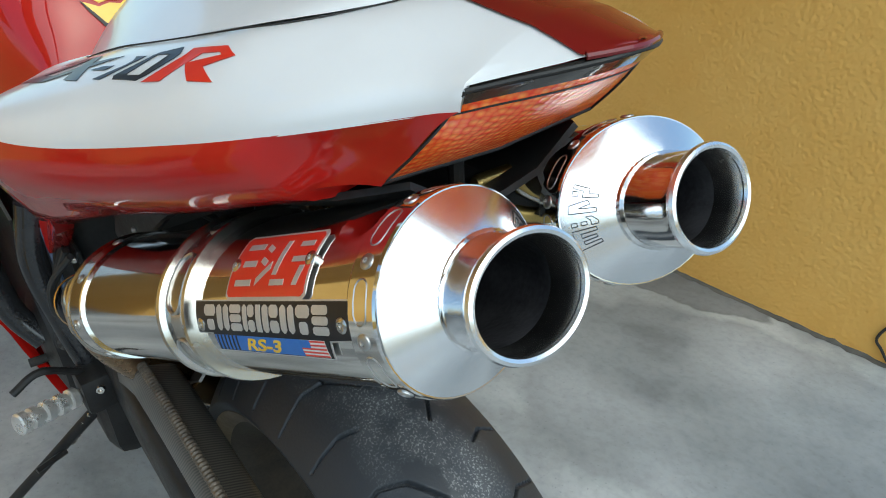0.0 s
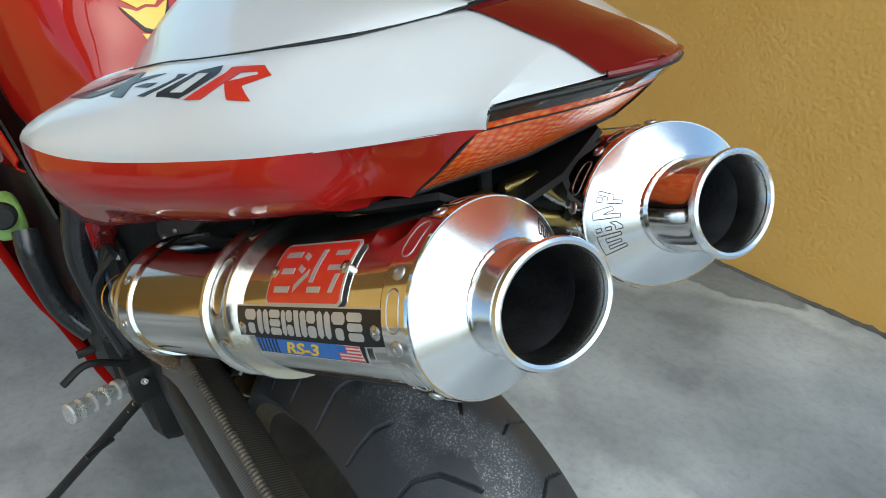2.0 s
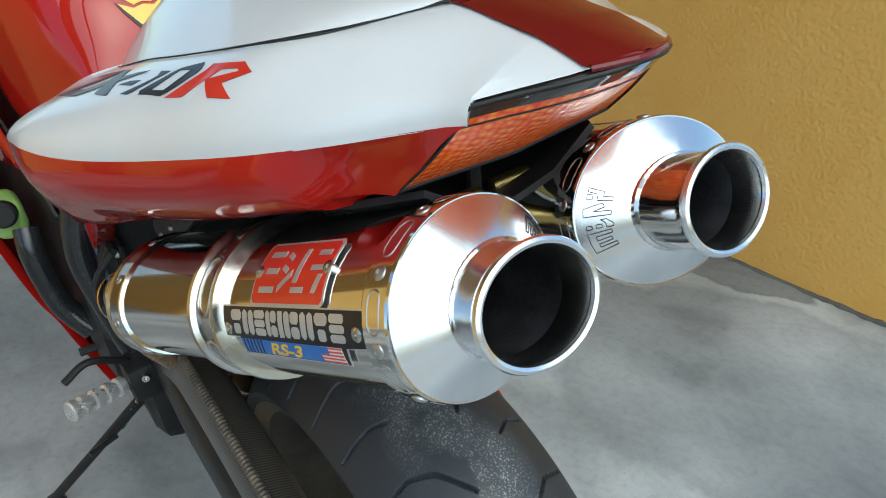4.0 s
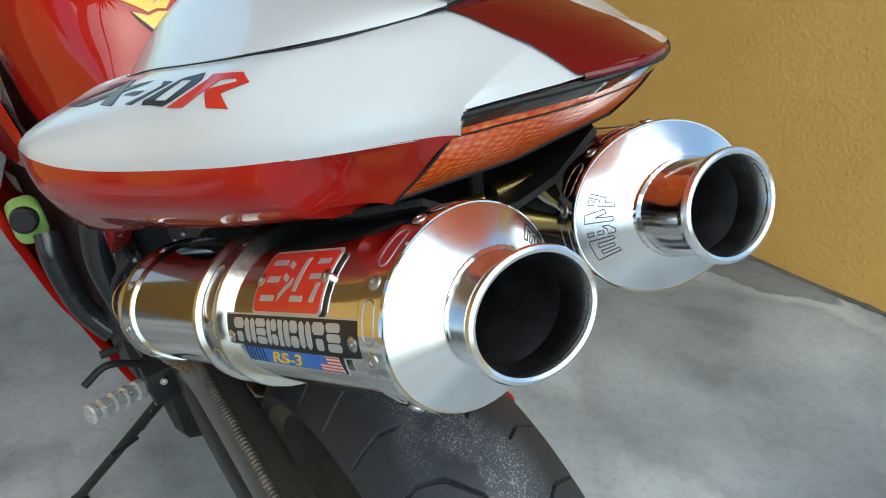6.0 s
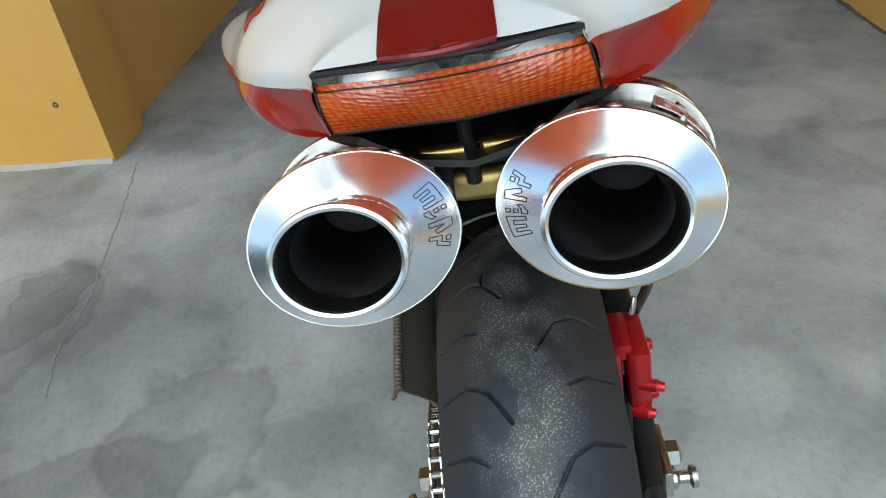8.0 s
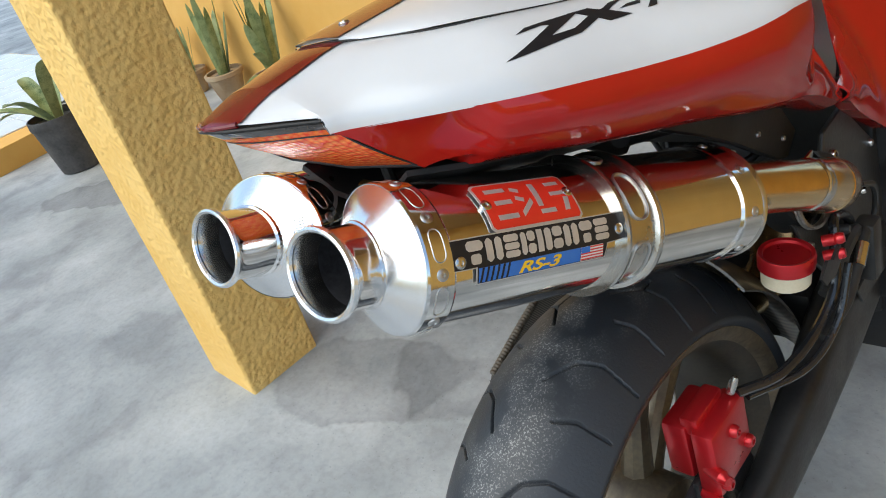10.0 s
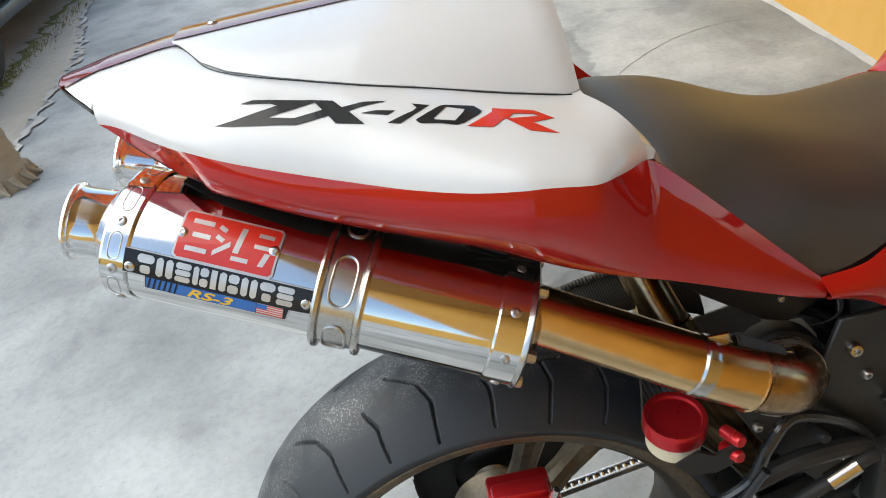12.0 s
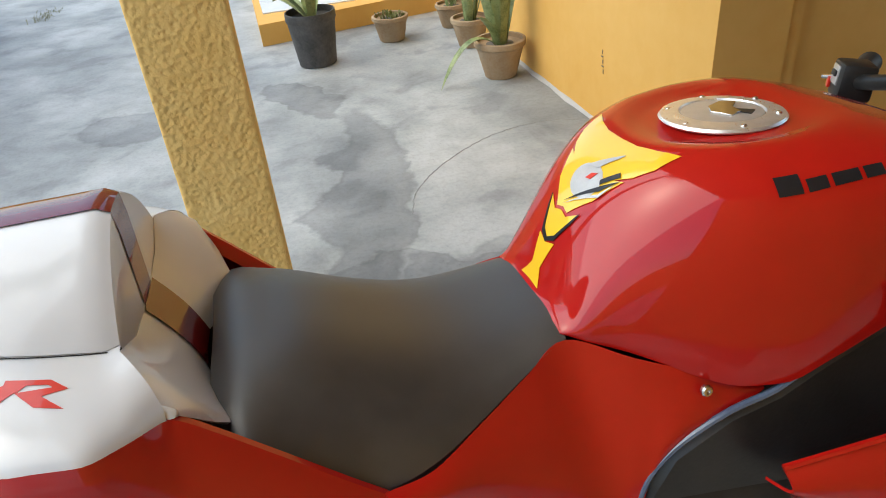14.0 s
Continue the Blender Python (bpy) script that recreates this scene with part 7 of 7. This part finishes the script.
# ---------------------------------------------------------------- roadside strip, palm, car
VERGE = mat("beige_cement", (0.34, 0.315, 0.27), 0.9, 0, 0, (3, 0.4, 0.95), (0.46, 0.43, 0.37), (45, 0.6, 0.008))
rnd = random.Random(21)
rows = []
for i in range(70):
    y = 0.2 + 0.1 * i
    inner = lerp_table([(0.2, -1.60), (2.0, -1.62), (3.1, -1.65), (3.6, -1.72), (4.1, -1.86), (5.0, -1.97), (7.2, -2.02)], y)[0] + rnd.uniform(-0.012, 0.012)
    rows.append([(inner, y, 0.0015), (inner - 0.03, y, 0.006 + rnd.uniform(0, 0.003)), (inner - 0.12, y, 0.005), (-2.02, y, 0.004), (-2.45, y, 0.003)])
structure("verge", grid(rows), VERGE, "rough beige cement verge beside the drive", "verge")
structure("drive_edge", strip([(-1.58, 1.2), (-1.60, 2.0), (-1.61, 2.515), (-1.63, 3.146), (-1.70, 3.6), (-1.84, 4.1), (-1.95, 5.0), (-2.0, 7.0)], 0.026, 0.008, 5), CONCRETE_PATCH, "broken pale cement edge along the drive", "kerb")
tagged(thing("moss_line", strip([(-1.98, 0.4), (-1.92, 1.82), (-1.943, 2.412), (-1.95, 3.0), (-2.02, 3.6), (-2.06, 4.29), (-2.08, 5.4)], 0.035, 0.008, 6), MOSS, "strip of moss growing along a joint", "moss", "", "stuff"))


def tufts(name, pts, n, h, material, label, seed):
    rnd = random.Random(seed)
    bm = bmesh.new()
    for i in range(n):
        x, y = rnd.choice(pts)
        x, y = x + rnd.gauss(0, 0.035), y + rnd.gauss(0, 0.10)
        a, hh = rnd.uniform(0, 6.28), h * rnd.uniform(0.4, 1.2)
        dx, dy = math.cos(a), math.sin(a)
        w = 0.0025
        v = [bm.verts.new(q) for q in ((x - dy * w, y + dx * w, 0), (x + dy * w, y - dx * w, 0), (x + dx * hh * 0.35 + dy * w * 0.6, y + dy * hh * 0.35 - dx * w * 0.6, hh * 0.6), (x + dx * hh * 0.8, y + dy * hh * 0.8, hh))]
        bm.faces.new((v[0], v[1], v[2]))
        bm.faces.new((v[0], v[2], v[3]))
    return thing(name, bm, material, label, "grass", "", "stuff")


GRASS = mat("dry_grass", (0.20, 0.20, 0.06), 0.8, 0, 0, (20, 0.45, 0.9), (0.26, 0.24, 0.11))
tufts("grass", [(-1.95, 0.6 + 0.2 * k) for k in range(24)], 900, 0.035, GRASS, "short grass and moss in the joint", 3)
tufts("weeds", [(-1.62, 1.62), (-1.58, 1.45), (-1.70, 1.75), (-1.34, 5.8), (-1.30, 5.9)], 260, 0.030, GRASS, "dry weeds at the foot of the palm", 4)

# palm trunk with ring scars, root flare and a few fronds
palm = empty("palm_tree", pose(-1.515, 1.98, 0), "grey-brown palm trunk with ring scars and a flared foot", "tree")
rows = []
for i in range(110):
    z = 8.0 * (i / 109) ** 1.7
    r = 0.072 + 0.034 * math.exp(-z / 0.10) + 0.003 * math.sin(z * 2 * math.pi / 0.045) - 0.002 * z
    rows.append([(0.02 * z + (r + 0.004 * noise.noise(Vector((3 * math.cos(a), 3 * math.sin(a), z * 9)))) * math.cos(a), -0.01 * z + r * math.sin(a), z) for a in [2 * math.pi * k / 26 for k in range(26)]])
part("trunk", grid(rows, closed_v=True, cap=True), BARK, palm)
rnd = random.Random(12)
for k in range(12):
    a = 2 * math.pi * k / 12 + rnd.uniform(-0.2, 0.2)
    rows = []
    L = rnd.uniform(1.1, 1.5)
    for i in range(15):
        u = i / 14
        p = Vector((0.16 + L * u * math.cos(a), -0.08 + L * u * math.sin(a), 7.98 + 0.7 * u - 1.3 * u * u))
        s_ = Vector((-math.sin(a), math.cos(a), 0))
        w = 0.16 * math.sin(math.pi * (0.08 + 0.9 * u)) * (0.75 if i % 2 else 1.0)
        rows.append([tuple(p - s_ * w - Vector((0, 0, w * 0.5))), tuple(p), tuple(p + s_ * w - Vector((0, 0, w * 0.5)))])
    part("frond", grid(rows, thick=0.003), LEAF, palm, "drooping green frond")
for k in range(9):
    a = -2.3 + 0.5 * k
    part("root", tube([(0.09 * math.cos(a), 0.09 * math.sin(a), 0.05), (0.108 * math.cos(a + 0.1), 0.108 * math.sin(a + 0.1), 0.020), (0.128 * math.cos(a + 0.2), 0.128 * math.sin(a + 0.2), 0.002)], [0.018, 0.012, 0.005], 6), BARK, palm)
dl = empty("dry_leaf", pose(-1.47, 1.60, 0.02, 8, 0, 25), "curled orange-brown dry leaf at the foot of the palm", "leaf")
leaf(dl, (0.0, -0.10, 0.0), (0.02, 0.12, 0.015), 0.036, 0.015, DRYLEAF, "blade")

# parked car, tail towards the yard
car = empty("parked_car", pose(-2.87, 4.33, 0), "dark grey hatchback with alloy wheels parked on the drive", "car")
prof_y = [(-2.02, 0.42, 0.62, 0.93), (-1.95, 0.30, 0.74, 0.98), (-1.75, 0.24, 0.80, 1.02), (-1.3, 0.22, 0.84, 1.04), (-0.5, 0.20, 0.85, 1.02), (0.6, 0.20, 0.85, 0.99), (1.4, 0.22, 0.84, 0.95), (1.8, 0.26, 0.78, 0.86), (2.0, 0.34, 0.62, 0.72)]
rows = []
for i in range(60):
    y = -2.02 + 4.02 * i / 59
    lo, hw, hi = smooth_table(prof_y, y, 0.05)
    r = []
    for k in range(28):
        a = 2 * math.pi * k / 28
        c_, s_ = math.cos(a), math.sin(a)
        r.append((hw * abs(c_) ** 0.35 * (1 if c_ > 0 else -1), y, (lo + hi) / 2 + (hi - lo) / 2 * abs(s_) ** 0.45 * (1 if s_ > 0 else -1)))
    rows.append(r)
part("body", grid(rows, closed_v=True, cap=True), CARPAINT, car)
rows = []
for y, lo, hw, hi in [(-1.95, 0.98, 0.62, 1.02), (-1.75, 1.0, 0.66, 1.30), (-1.2, 1.0, 0.66, 1.46), (-0.2, 1.0, 0.66, 1.48), (0.5, 0.98, 0.66, 1.36), (1.05, 0.95, 0.68, 0.98)]:
    rows.append([(-hw - 0.1, y, lo), (-hw + 0.02, y, hi - 0.06), (-hw * 0.6, y, hi), (hw * 0.6, y, hi), (hw - 0.02, y, hi - 0.06), (hw + 0.1, y, lo)])
cabin = part("cabin", grid(rows, cap=True), CARGLASS, car, "dark glazed cabin")
part("roof", grid([[(-0.55, y, z + 0.004), (0, y, z + 0.02), (0.55, y, z + 0.004)] for y, z in ((-1.7, 1.36), (-1.2, 1.463), (-0.2, 1.483), (0.45, 1.38))], thick=0.01), CARPAINT, car, "dark grey roof")
part("rear_bumper", box(-0.76, 0.76, -2.06, -1.80, 0.22, 0.52, 0.05, 3), CARPAINT, car, "dark grey rear bumper")
part("bumper_skirt", box(-0.70, 0.70, -2.05, -1.85, 0.16, 0.23, 0.02, 2), PLASTIC, car, "black bumper skirt")
for s in (1, -1):
    part("sill", box(s * 0.80 - 0.05, s * 0.80 + 0.05, -0.95, 0.95, 0.18, 0.26, 0.02, 2), CARPAINT, car)
    part("rear_reflector", moved(box(-0.12, 0.12, -0.02, 0.02, -0.035, 0.035, 0.012, 2), pose(s * 0.64, -2.035, 0.315, 0, 0, s * 22)), WHITEPAINT, car, "chromed reflector surround")
    part("reflector_lens", moved(box(-0.085, 0.085, -0.025, 0.025, -0.02, 0.02, 0.008, 2), pose(s * 0.64, -2.042, 0.315, 0, 0, s * 22)), REDANO, car, "red bumper reflector")
    for y in (-1.27, 1.35):
        wc = Vector((s * 0.81, y, 0.310))
        wh = part("wheel", lathe([(0.15, -0.09), (0.215, -0.09), (0.222, -0.08), (0.20, -0.03), (0.20, 0.06), (0.222, 0.09), (0.215, 0.10), (0.205, 0.10), (0.19, 0.06), (0.05, 0.055), (0.0, 0.06)], axis(wc, (s, 0, 0)), 40), ALLOY, car, "silver alloy wheel with a black tyre")
        part("tyre", lathe([(0.212, -0.095), (0.26, -0.108), (0.295, -0.10), (0.309, -0.07), (0.311, 0.0), (0.309, 0.07), (0.295, 0.10), (0.26, 0.108), (0.212, 0.095)], axis(wc, (s, 0, 0)), 56), HOSE, wh, "black road tyre")
        part("arch_liner", lathe([(0.36, -0.12), (0.37, 0.03), (0.345, 0.050), (0.30, 0.040), (0.30, -0.12)], axis(wc, (s, 0, 0)), 40), PLASTIC, wh, "black wheel arch")
        for k in range(10):
            a = 2 * math.pi * (k // 2) / 5 + (0.17 if k % 2 else -0.17)
            u = Vector((0, math.cos(a), math.sin(a)))
            part("spoke", tube([tuple(wc + Vector((s * 0.075, 0, 0)) + u * 0.03), tuple(wc + Vector((s * 0.085, 0, 0)) + u * 0.11), tuple(wc + Vector((s * 0.088, 0, 0)) + u * 0.208)], [0.016, 0.013, 0.017], 8, 4), ALLOY, wh)
